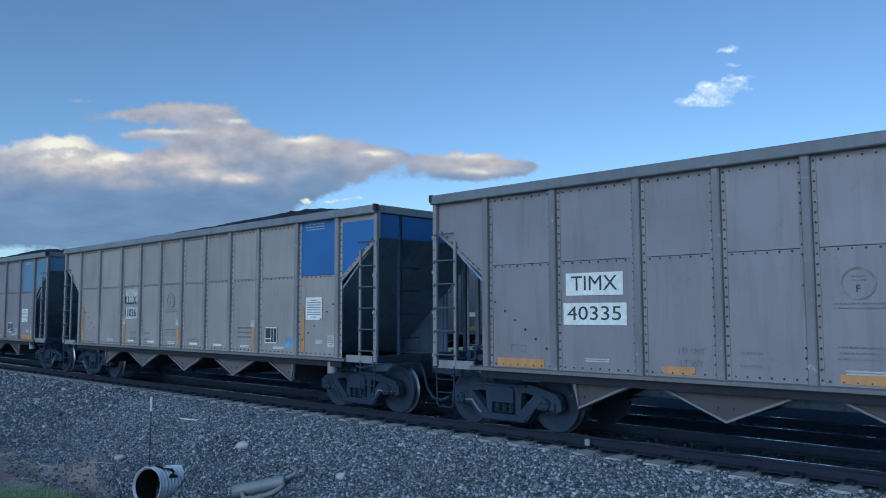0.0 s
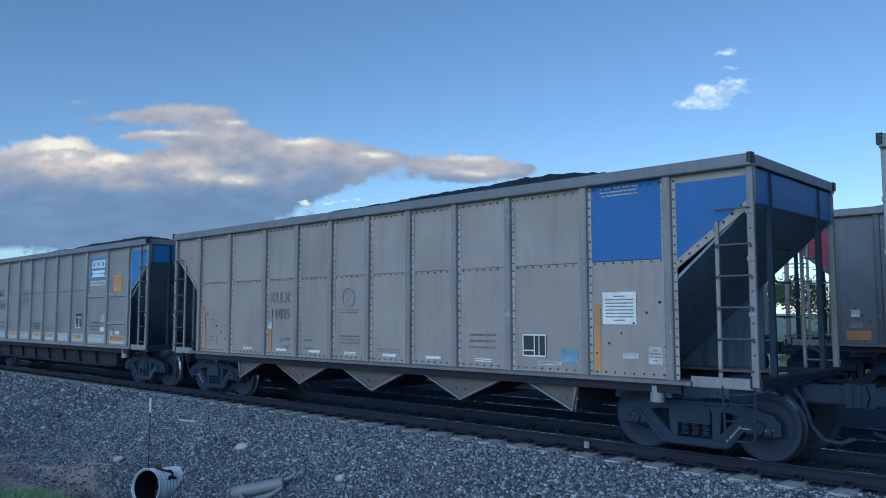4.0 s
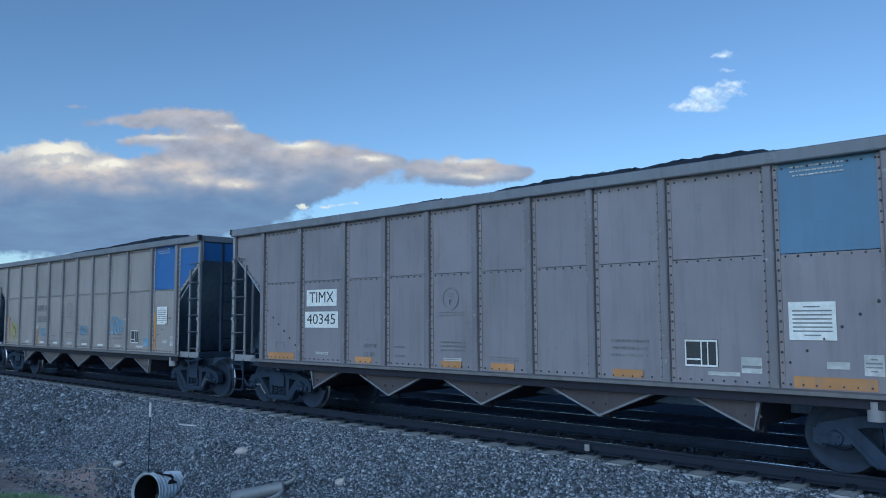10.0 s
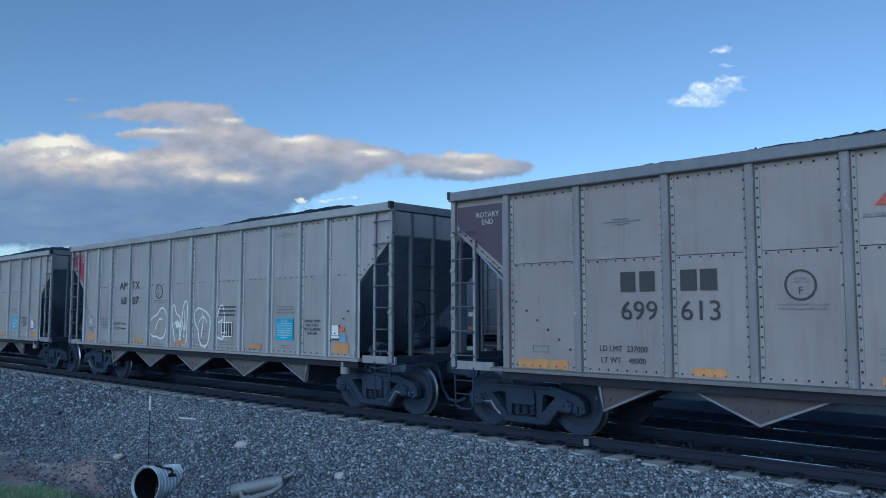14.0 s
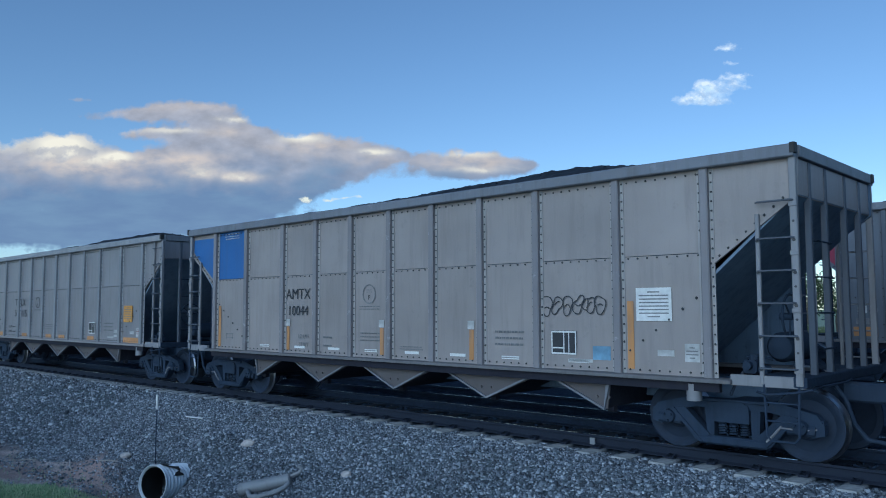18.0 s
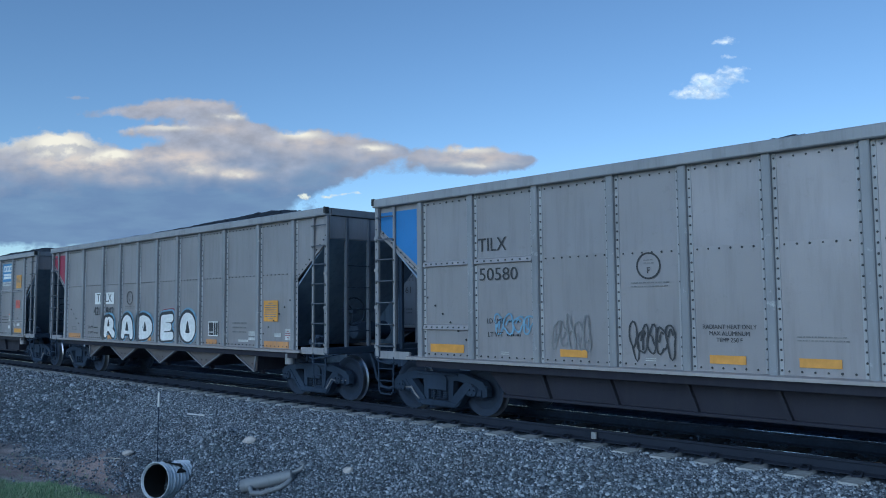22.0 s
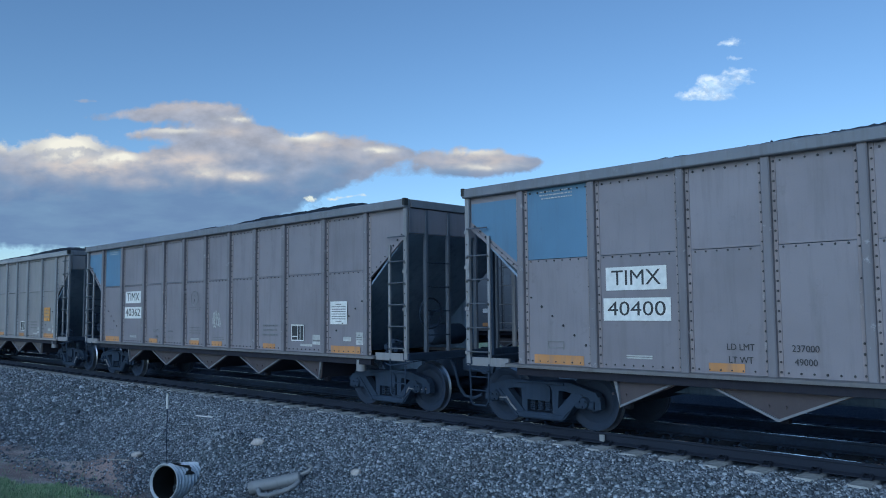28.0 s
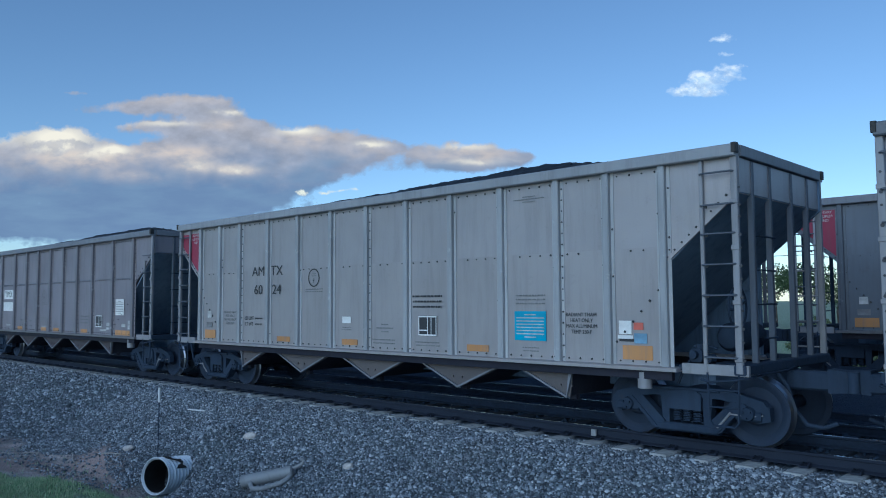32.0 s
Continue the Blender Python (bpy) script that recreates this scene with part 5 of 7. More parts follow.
TAUPE_LB = "taupe-grey steel coal hopper with light blue end sheets, heaped full"
BEIGE_DB = "faded beige coal hopper with deep blue end sheets, heaped full"
ALU_RED = "bare aluminium coal hopper with dark red end and teal placard"
RDL_NEW = "silver coal hopper with blue logo panel and dark underbody tub"
RDL_OLD = "silver coal hopper with white foot strips and dark underbody tub"
SILVER_G = "silver-grey coal hopper with green end sheet and open chutes"
CARS = [
    S("taupe", TAUPE_LB, end=1, col="lightblue", wide_colour=True, boxed=True, load=1),
    S("taupe", TAUPE_LB, code="TIMX", num="40335", boxed=True, end=1, col="lightblue", wide_colour=True, load=2),
    S("beige", BEIGE_DB, code="KLLX", num="11036", boxed=False, mh=0.22, end=1, col="deepblue", wide_colour=True, stripes="white", strips=(1, 3, -5, -8, 10), patches=((-2.78, 2.42, 0.74, 0.36, FADED_WHITE), (-2.78, 1.95, 0.74, 0.34, FADED_WHITE)), load=3),
    S("taupe", TAUPE_LB, code="TIMX", num="40355", boxed=True, end=1, col="lightblue", wide_colour=True, load=1),
    S("grey", "grey steel coal hopper with light blue end and yellow placard", code="TIMX", num="40412", boxed=True, split=True, end=1, col="lightblue", wide_colour=True, yellow_card=True, weights=("237500", "48500"), load=2),
    S("beige", BEIGE_DB, code="KLLX", num="11025", worn=True, end=1, col="deepblue", wide_colour=True, stripes="white", load=3),
    R("47767", RDL_OLD, 1, new_=False, weights=("236200", "49800"), load=4),
    S("taupe", "taupe-grey coal hopper with light blue end sheets and dark tags", code="TIMX", num="40344", boxed=True, end=1, col="lightblue", wide_colour=True,
      tags=((0.62, 1.42, 0.85, 0.50, 11, BLACK, 0.014, 6), (2.70, 1.42, 0.85, 0.50, 12, BLACK, 0.016, 5)), load=1),
    R("47791", RDL_OLD, 1, new_=False, tags=((0.58, 1.42, 0.95, 0.50, 13, WHITE, 0.016, 7), (1.72, 1.38, 0.80, 0.42, 14, WHITE, 0.016, 5)), load=2),
    R("47838", RDL_OLD, 1, new_=False, shift=0.03, tags=((1.66, 1.36, 0.95, 0.52, 15, WHITE, 0.018, 7), (2.80, 1.30, 0.90, 0.42, 16, WHITE, 0.018, 6)), load=3),
    S("taupe", TAUPE_LB, code="TIMX", num="40345", boxed=True, end=1, col="lightblue", wide_colour=True, load=4),
    S("beige", "faded beige coal hopper with yellow and blue spray paint", code="AMTX", num="10338", worn=True, end=1, col="deepblue", wide_colour=True, stripes="white",
      tags=((-5.3, 1.55, 0.0 + 0.75, 0.62, 17, YELLOW_TAG, 0.034, 3), (-2.8, 1.5, 0.6, 0.35, 18, SKY_TAG, 0.022, 3), (0.5, 1.6, 0.5, 0.3, 19, SKY_TAG, 0.022, 3), (2.75, 1.75, 0.9, 0.40, 20, SKY_TAG, 0.045, 3)), load=1),
    A(ALU_RED, "6165", 1, patches=((-3.67, 2.68, 0.58, 0.34, PATCH_BLUE),), load=2),
    S("grey", "grey-brown steel coal hopper with red slanted shapes and purple ends", num="699613", shift=-0.06, split=True, code="", weights=("237000", "48000"), end=2, col="purple", mz=(2.36, 1.94), nh=0.27, rotary=True, yellow_card=True, load=3, herald=True),
    A("bare aluminium coal hopper with red end and white outlined graffiti", "6007", -1, tags=((-1.66, 1.62, 0.78, 1.0, 21, WHITE, 0.030, 1), (-0.55, 1.62, 0.78, 1.0, 41, WHITE, 0.030, 2), (0.55, 1.62, 0.78, 1.0, 42, WHITE, 0.030, 1), (1.34, 1.66, 0.40, 0.9, 43, WHITE, 0.030, 1)), load=4),
    A(ALU_RED, "6174", -1, load=1),
    R("50622", RDL_NEW, -1, load=2),
    S("beige", "faded beige coal hopper with deep blue end and scrawled tag", code="AMTX", num="10044", strips=(1, 3, -5, -7, 10), end=-1, col="deepblue", wide_colour=True, stripes="white",
      tags=((4.05, 2.02, 1.15, 0.28, 22, BLACK, 0.012, 6),), load=3),
    S("silver", SILVER_G, code="TILX", num="50115", split=True, end=-1, col="green", sill="alu", yellow_card=True, load=4),
    S("beige", BEIGE_DB, code="KLLX", num="11059", end=-1, col="deepblue", wide_colour=True, stripes="white", load=1),
    R("50580", "silver coal hopper with blue logo panel, dark tub and sprayed tags", -1,
      tags=((-3.0, 1.5, 0.7, 0.5, 23, FADED, 0.016, 5), (-1.66, 1.45, 0.7, 0.45, 24, BLACK, 0.018, 5), (1.7, 1.8, 0.6, 0.35, 25, SKY_TAG, 0.022, 4), (-4.1, 1.65, 0.8, 0.3, 26, SKY_TAG, 0.020, 4)), load=2),
    S("silver", "silver-grey coal hopper with red end and large white graffiti letters", code="TILX", num="421842", split=True, boxed=False, end=-1, col="red", sill="alu", yellow_card=True, load=3, big=True,
      patches=((-3.74, 2.27, 0.56, 0.34, WHITE), (-2.98, 2.27, 0.56, 0.34, WHITE))),
    R("50603", RDL_NEW, -1, load=4),
    R("50597", "silver coal hopper with blue logo panel, dark tub and black tags", -1,
      tags=((-1.66, 1.48, 0.85, 0.42, 27, BLACK, 0.016, 6), (-0.55, 1.52, 0.85, 0.45, 28, BLACK, 0.016, 6), (1.66, 1.85, 0.75, 0.85, 29, BLACK, 0.018, 6), (3.3, 1.30, 1.0, 0.22, 30, BLACK, 0.014, 6), (-5.3, 1.90, 0.85, 0.28, 31, WHITE, 0.020, 6)),
      patches=((-1.45, 1.78, 0.30, 0.24, WHITE), (-2.75, 1.55, 0.28, 0.26, WHITE), (-4.1, 1.28, 0.75, 0.20, FADED_WHITE)), load=1),
    R("47773", RDL_OLD, -1, "lightblue", new_=False, tags=((-2.95, 1.5, 0.5, 0.6, 32, FADED, 0.014, 3),), load=2),
    S("taupe", TAUPE_LB, code="TIMX", num="40400", boxed=True, end=-1, col="lightblue", wide_colour=True, weights=("237000", "49000"), load=3),
    S("taupe", "taupe-grey coal hopper with light blue end and small white tag", code="TIMX", num="40362", boxed=True, end=-1, col="lightblue", wide_colour=True,
      tags=((0.50, 1.72, 0.36, 0.40, 33, FADED_WHITE, 0.014, 4),), load=4),
    S("silver", "silver-grey coal hopper with a green end sheet and a dark tag", code="TILX", num="50016", split=True, end=-1, col="green", sill="alu", yellow_card=True, tags=((-5.5, 1.65, 1.0, 0.75, 34, BLACK, 0.016, 8),), load=1),
    R("47786", RDL_OLD, -1, new_=False, shift=0.04, weights=("235800", "50200"), patches=((-2.80, 1.85, 0.50, 0.34, BLACK),), load=2),
    A(ALU_RED, "6024", -1, shift=-0.04, load=3),
    S("taupe", "taupe-grey steel coal hopper with coal heaped above its sides", boxed=True, code="TIMX", load=4),
    S("taupe", "taupe-grey steel coal hopper with coal heaped above its sides", boxed=True, load=1),
    S("beige", "faded beige coal hopper with pale reflector bars", stripes="white", load=2),
]
FIRST = -9.403                 # left end of the second car at the start
TRAIN = []
for i, spec in enumerate(CARS):
    c = make_car(spec)
    if spec.get("herald"):
        herald(c)
    if spec.get("big"):
        big_tag(c)
    TRAIN.append((c, FIRST + 7.36 - PITCH * (i - 1) + spec.get("shift", 0.0)))

# two cars standing on the third track
TRACK_2, DROP_2 = 4.27, -0.22
TRACK_3, RISE_3 = 8.54, 0.24
for i in (0, 1):
    # plain aluminium car in the darkened paint, in place of real shade
    parked = make_car(dict(A("dim aluminium coal hopper standing in shade on the far track", "6123", -1, load=2), base="dusky"))
    parked.matrix_basis = Matrix.Translation((-6.53 + 7.29 - PITCH * i, TRACK_3, RISE_3))


def standing_car(x):
    """An added car of the same kind farther along the third track, where only glimpses show."""
    c = thing("hopper_car", "added dim coal hopper farther along the third track", "hopper car", "hopper cars standing on the third track")
    c.matrix_basis = Matrix.Translation((x, TRACK_3, RISE_3))
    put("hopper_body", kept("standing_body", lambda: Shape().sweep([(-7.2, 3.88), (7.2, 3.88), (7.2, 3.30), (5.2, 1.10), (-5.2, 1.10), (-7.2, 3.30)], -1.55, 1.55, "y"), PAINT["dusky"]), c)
    put("coal_load", kept("coal_2", coal_mound(2), COAL), c, None, "heaped black coal")
    for y in (-1.45, 1.45):
        put("side_sill", kept("standing_sill", lambda: Shape().box(-7.2, 7.2, -0.12, 0.12, 0.96, 1.09, 0.01), SILL), c, (0, y, 0))
    for q, lo, hi in ((-2.25, -3.33, -1.17), (0, -1.08, 1.08), (2.25, 1.17, 3.33)):
        put("discharge_chute", kept("chute_%.2f" % q, chute(lo, hi, q), CHUTE), c)
    for tx in (-6.24, 6.24):
        t = put("truck", kept("bolster", bolster, DARK_STEEL), c, (tx, 0, 0))
        for turn in (0, 180):
            put("side_frame", kept("side_frame", side_frame, DARK_STEEL), t, pose(0, 0, 0, 0, 0, turn))
        for dx in (-AXLE, AXLE):
            put("wheelset", MESHES["wheelset"], t, (dx, 0, WHEEL_R))


# unseen cars assumed there, added to block sky glints on the rails
for i in (2, 3):
    standing_car(-6.53 + 7.29 - PITCH * i)


# ---- ground, track and ballast ----
PROFILE = [(-4000, 0.6), (-40, 0.5), (-12, 0.36), (-10.5, 0.20), (-9.2, -0.25), (-8.2, -0.75), (-7.0, -1.13), (-6.0, -1.30), (-4.9, -1.38), (-4.35, -1.25), (-2.15, -0.27), (-1.5, -0.225),
           (1.6, -0.225), (2.3, -0.36), (2.75, -0.445), (5.8, -0.445), (6.4, -0.25), (6.95, 0.015), (10.15, 0.015), (10.8, -0.10), (12.5, -0.75), (14, -0.95), (25, -0.8), (60, -0.5), (4000, 0.5)]
PY, PZ = [p[0] for p in PROFILE], [p[1] for p in PROFILE]


def height(x, y):
    z = float(np.interp(y, PY, PZ))
    if -11 < y < -2.0 and -60 < x < 20:
        z += 0.06 * noise.noise((x * 0.7, y * 0.7, 2.0)) * min(1, (-2.0 - y)) + 0.03 * noise.noise((x * 2.1, y * 2.1, 7.0)) * min(1, (-2.0 - y))
        # a bay scooped out of the slope round the pipe's mouth
        z += 0.16 * math.exp(-((x + 16.25) / 0.7) ** 2 - ((y + 4.40) / 0.40) ** 2)
        z += 0.34 * math.exp(-((x + 13.8) / 0.75) ** 2 - ((y + 3.30) / 0.42) ** 2) - 0.36 * math.exp(-((x + 13.8) / 0.6) ** 2 - ((y + 4.72) / 0.55) ** 2) - 0.24 * math.exp(-((x + 13.9) / 0.40) ** 2 - ((y + 4.20) / 0.40) ** 2)
    return z


def ground_material():
    m, nt, bs = material("trackside_ground")
    pos = nt.nodes.new("ShaderNodeNewGeometry").outputs["Position"]
    xyz = nt.nodes.new("ShaderNodeSeparateXYZ")
    nt.links.new(pos, xyz.inputs[0])
    wob = calc(nt, "MULTIPLY", calc(nt, "SUBTRACT", noise_of(nt, pos, 0.9, 5.0), 0.5), 1.6)
    nook = calc(nt, "DIVIDE", calc(nt, "ADD", xyz.outputs[0], 16.7), 1.5)
    nook = calc(nt, "MULTIPLY", calc(nt, "EXPONENT", calc(nt, "MULTIPLY", calc(nt, "MULTIPLY", nook, nook), -1.0)), -0.75)
    y = calc(nt, "ADD", calc(nt, "ADD", xyz.outputs[1], wob), nook)
    vor = node(nt, "TexVoronoi", Scale=22.0)
    nt.links.new(pos, vor.inputs["Vector"])
    stone = node(nt, "ValToRGB")
    stone.color_ramp.elements[0].color, stone.color_ramp.elements[1].color = (0.036, 0.046, 0.056, 1), (0.17, 0.20, 0.22, 1)
    nt.links.new(nt.nodes.new("ShaderNodeSeparateColor").outputs[0], stone.inputs[0])
    sep = nt.nodes["Separate Color"]
    nt.links.new(vor.outputs["Color"], sep.inputs[0])
    dirt = mix(nt, ramp(nt, noise_of(nt, pos, 3.0, 6.0), 0.35, 0.65), (0.31, 0.272, 0.255), (0.57, 0.485, 0.445))
    red = ramp(nt, noise_of(nt, pos, 0.55, 2.0), 0.48, 0.60)
    dirt = mix(nt, calc(nt, "MULTIPLY", red, 0.5), dirt, (0.26, 0.150, 0.120))
    mx, my = calc(nt, "DIVIDE", calc(nt, "ADD", xyz.outputs[0], 16.25), 0.75), calc(nt, "DIVIDE", calc(nt, "ADD", xyz.outputs[1], 4.50), 0.45)
    mound = calc(nt, "EXPONENT", calc(nt, "MULTIPLY", calc(nt, "ADD", calc(nt, "MULTIPLY", mx, mx), calc(nt, "MULTIPLY", my, my)), -1.0))
    dirt = mix(nt, calc(nt, "MULTIPLY", mound, 0.85), dirt, (0.50, 0.36, 0.315))
    grass = mix(nt, ramp(nt, noise_of(nt, pos, 5.0, 6.0), 0.3, 0.7), (0.20, 0.28, 0.16), (0.42, 0.43, 0.30))
    col = mix(nt, ramp(nt, y, -5.05, -4.5), dirt, stone.outputs[0])
    along = calc(nt, "MINIMUM", calc(nt, "MAXIMUM", calc(nt, "ADD", xyz.outputs[0], 16.2), -2.0), 2.6)
    verge = calc(nt, "SUBTRACT", calc(nt, "ADD", xyz.outputs[1], calc(nt, "MULTIPLY", wob, 0.35)), calc(nt, "MULTIPLY", along, 0.42))
    col = mix(nt, ramp(nt, verge, -6.15, -5.85), grass, col)
    # shade below the cars and between the tracks, mixed into the ground colour
    shade_zone = calc(nt, "SUBTRACT", 1.0, ramp(nt, calc(nt, "ABSOLUTE", calc(nt, "SUBTRACT", xyz.outputs[1], 4.4)), 5.1, 5.3))
    col = mix(nt, calc(nt, "MULTIPLY", shade_zone, 0.9), col, (0.028, 0.046, 0.082))
    col = mix(nt, ramp(nt, y, 11.5, 12.8), col, grass)
    nt.links.new(col, bs.inputs["Base Color"])
    bs.inputs["Roughness"].default_value = 0.9
    bump(nt, bs, calc(nt, "ADD", vor.outputs["Distance"], noise_of(nt, pos, 14.0, 5.0)), 0.6, 0.05)
    return m


GROUND = ground_material()
gx = sorted(set([-4000, -2000, -1000, -500, -250, -120, -80, -60, 20, 30, 50, 100, 250, 500, 1000, 2000, 4000] + [round(-46 + 0.25 * i, 2) for i in range(226)]))
gy = sorted(set(PY + [-2000, -800, -300, -120, -70, -25, -18, 3, 6, 9.5, 12, 18, 30, 40, 90, 150, 300, 800, 2000] + [round(-11 + 0.14 * i, 2) for i in range(66)]))
gv = [(x, y, height(x, y)) for x in gx for y in gy]
ny = len(gy)
ground_me = Shape().add(gv, [(i * ny + j, (i + 1) * ny + j, (i + 1) * ny + j + 1, i * ny + j + 1) for i in range(len(gx) - 1) for j in range(ny - 1)])
me = bpy.data.meshes.new("ground")
me.from_pydata(ground_me.v, [], ground_me.f)
me.materials.append(GROUND)
me.polygons.foreach_set("use_smooth", [True] * len(me.polygons))
ground = tagged(new("ground", me), "dark ballast bank with a dirt ditch and grass verge", "ground", kind="structure")


def ballast_material():
    m, nt, bs = material("crushed_stone")
    geo = nt.nodes.new("ShaderNodeNewGeometry")
    r = node(nt, "ValToRGB")
    e = r.color_ramp.elements
    e[0].color, e[1].color = (0.052, 0.058, 0.072, 1), (0.76, 0.79, 0.83, 1)
    for p, c in ((0.35, (0.165, 0.184, 0.212, 1)), (0.72, (0.345, 0.378, 0.418, 1)), (0.93, (0.58, 0.615, 0.66, 1))):
        q = e.new(p)
        q.color = c
    nt.links.new(geo.outputs["Random Per Island"], r.inputs[0])
    n = noise_of(nt, geo.outputs["Position"], 40.0, 3.0)
    rust = ramp(nt, noise_of(nt, geo.outputs["Position"], 0.6, 3.0), 0.55, 0.75, 0.0, 0.35)
    nt.links.new(mix(nt, rust, mix(nt, ramp(nt, n, 0.3, 0.7, 0.0, 0.5), r.outputs[0], (0.07, 0.09, 0.11)), (0.14, 0.125, 0.115)), bs.inputs["Base Color"])
    bs.inputs["Roughness"].default_value = 0.85
    return m


BALLAST = ballast_material()
# dark base stands for shade under the train, its blue for haze
BED_SHADE = plain("coal_dusted_ballast", (0.031, 0.053, 0.094), 0.95, 0, 0.3, 25.0)


def scatter(name, count, xr, yr, size, keep, mat, seed, label):
    """Angular stones strewn over the ground as one mesh."""
    g = np.random.RandomState(seed)
    base = np.array([(1, 0, 0.1), (-0.9, 0.35, 0.05), (0.1, 0.95, 0.2), (0.15, -1.0, 0.0), (0.1, 0.1, 0.85), (-0.1, 0, -0.8), (0.6, 0.6, 0.55), (-0.5, -0.5, 0.6)])
    faces = np.array([(0, 6, 4), (0, 2, 6), (2, 4, 6), (2, 1, 4), (1, 7, 4), (1, 3, 7), (3, 4, 7), (3, 0, 4), (0, 5, 2), (2, 5, 1), (1, 5, 3), (3, 5, 0)])
    xs, ys = g.uniform(*xr, count), g.uniform(*yr, count)
    use = np.array([keep(x, y, g) for x, y in zip(xs, ys)])
    xs, ys = xs[use], ys[use]
    n = len(xs)
    zs = np.array([height(x, y) for x, y in zip(xs, ys)])
    a = g.uniform(0, 6.28, n)
    tilt = g.uniform(-0.9, 0.9, n)
    sc = size * g.lognormal(0, 0.32, n)[:, None] * g.uniform(0.6, 1.25, (n, 3))
    v = (base[None] + g.uniform(-0.22, 0.22, (n, 8, 3))) * sc[:, None, :]
    ct, st = np.cos(tilt)[:, None], np.sin(tilt)[:, None]
    v = np.stack([v[..., 0] * ct - v[..., 2] * st, v[..., 1], v[..., 0] * st + v[..., 2] * ct], -1)
    ca, sa = np.cos(a)[:, None], np.sin(a)[:, None]
    v = np.stack([v[..., 0] * ca - v[..., 1] * sa, v[..., 0] * sa + v[..., 1] * ca, v[..., 2]], -1)
    v += np.stack([xs, ys, zs + size * 0.35], -1)[:, None, :]
    f = (faces[None] + 8 * np.arange(n)[:, None, None]).reshape(-1, 3)
    me = bpy.data.meshes.new(name)
    me.vertices.add(n * 8), me.loops.add(len(f) * 3), me.polygons.add(len(f))
    me.vertices.foreach_set("co", v.ravel())
    me.loops.foreach_set("vertex_index", f.ravel())
    me.polygons.foreach_set("loop_start", np.arange(len(f)) * 3)
    me.update(calc_edges=True)
    me.materials.append(mat)
    return tagged(new(name, me), label, "ballast", kind="stuff")


def slope_keep(x, y, g):
    edge = -4.85 + 0.5 * noise.noise((x * 0.8, y * 0.8, 4.0))
    edge += 0.75 * math.exp(-((x + 16.7) / 1.4) ** 2)
    if x > -3 - 0.2 * (y + 6) * 3 + 8 or (abs(x + 13.95) < 0.50 and -5.6 < y < -3.95):
        return False
    return (y > edge or g.uniform() < (0.16 if y > -5.6 else 0.01)) and g.uniform() < (1.0 if x > -20 else 0.75)


scatter("ballast", 120000, (-20, 1.5), (-6.4, -0.93), 0.0205, slope_keep, BALLAST, 3, "grey crushed-stone ballast on the slope beside the track")
scatter("ballast", 31500, (-42, -20), (-6.2, -0.95), 0.030, slope_keep, BALLAST, 4, "grey crushed-stone ballast on the slope beside the track")
scatter("ballast", 15000, (-30, 3), (-0.70, 4.6), 0.033, lambda x, y, g: True, BED_SHADE, 5, "grey crushed-stone ballast between the rails")


def rail_mesh(side, top):
    prof = [(-0.07, -0.175), (0.07, -0.175), (0.07, -0.163), (0.012, -0.140), (0.010, -0.045), (0.036, -0.036), (0.037, -0.010), (0.030, -0.002), (0.0, 0.0), (-0.030, -0.002), (-0.037, -0.010), (-0.036, -0.036), (-0.010, -0.045), (-0.012, -0.140), (-0.07, -0.163)]
    return Shape().sweep(prof, -640, 520, "x").mesh("rail", side, top, sort=lambda p: 1 if p.center.z > -0.0035 and abs(p.normal.x) < 0.5 else 0)


def tie_shape():
    s = Shape()
    return s.sweep([(-0.14, -0.36), (0.14, -0.36), (0.125, -0.19), (0.11, -0.178), (-0.11, -0.178), (-0.125, -0.19)], -1.30, 1.30, "y")


def clip_shape():
    s = Shape()
    s.box(-0.06, 0.06, -0.05, 0.05, -0.18, -0.150, 0.01)
    return s.tube([(-0.05, -0.06, -0.150), (-0.05, 0.05, -0.125), (0.0, 0.09, -0.130), (0.05, 0.05, -0.125), (0.05, -0.04, -0.150)], 0.014)


def far_ties(xs):
    s = Shape()
    for x in xs:
        s.box(x - 0.125, x + 0.125, -1.30, 1.30, -0.34, -0.180, 0.01)
    return s


RAIL = rail_mesh(RAIL_SIDE, TREAD)
# the same rail painted darker, for those in the shade behind and below cars
SHADED_RAIL = rail_mesh(plain("coal_black_rail", (0.016, 0.028, 0.054), 0.95, 0, 0.2, 20.0), plain("dull_tread", (0.50, 0.54, 0.60), 0.22, 1.0, 0.1, 20.0))
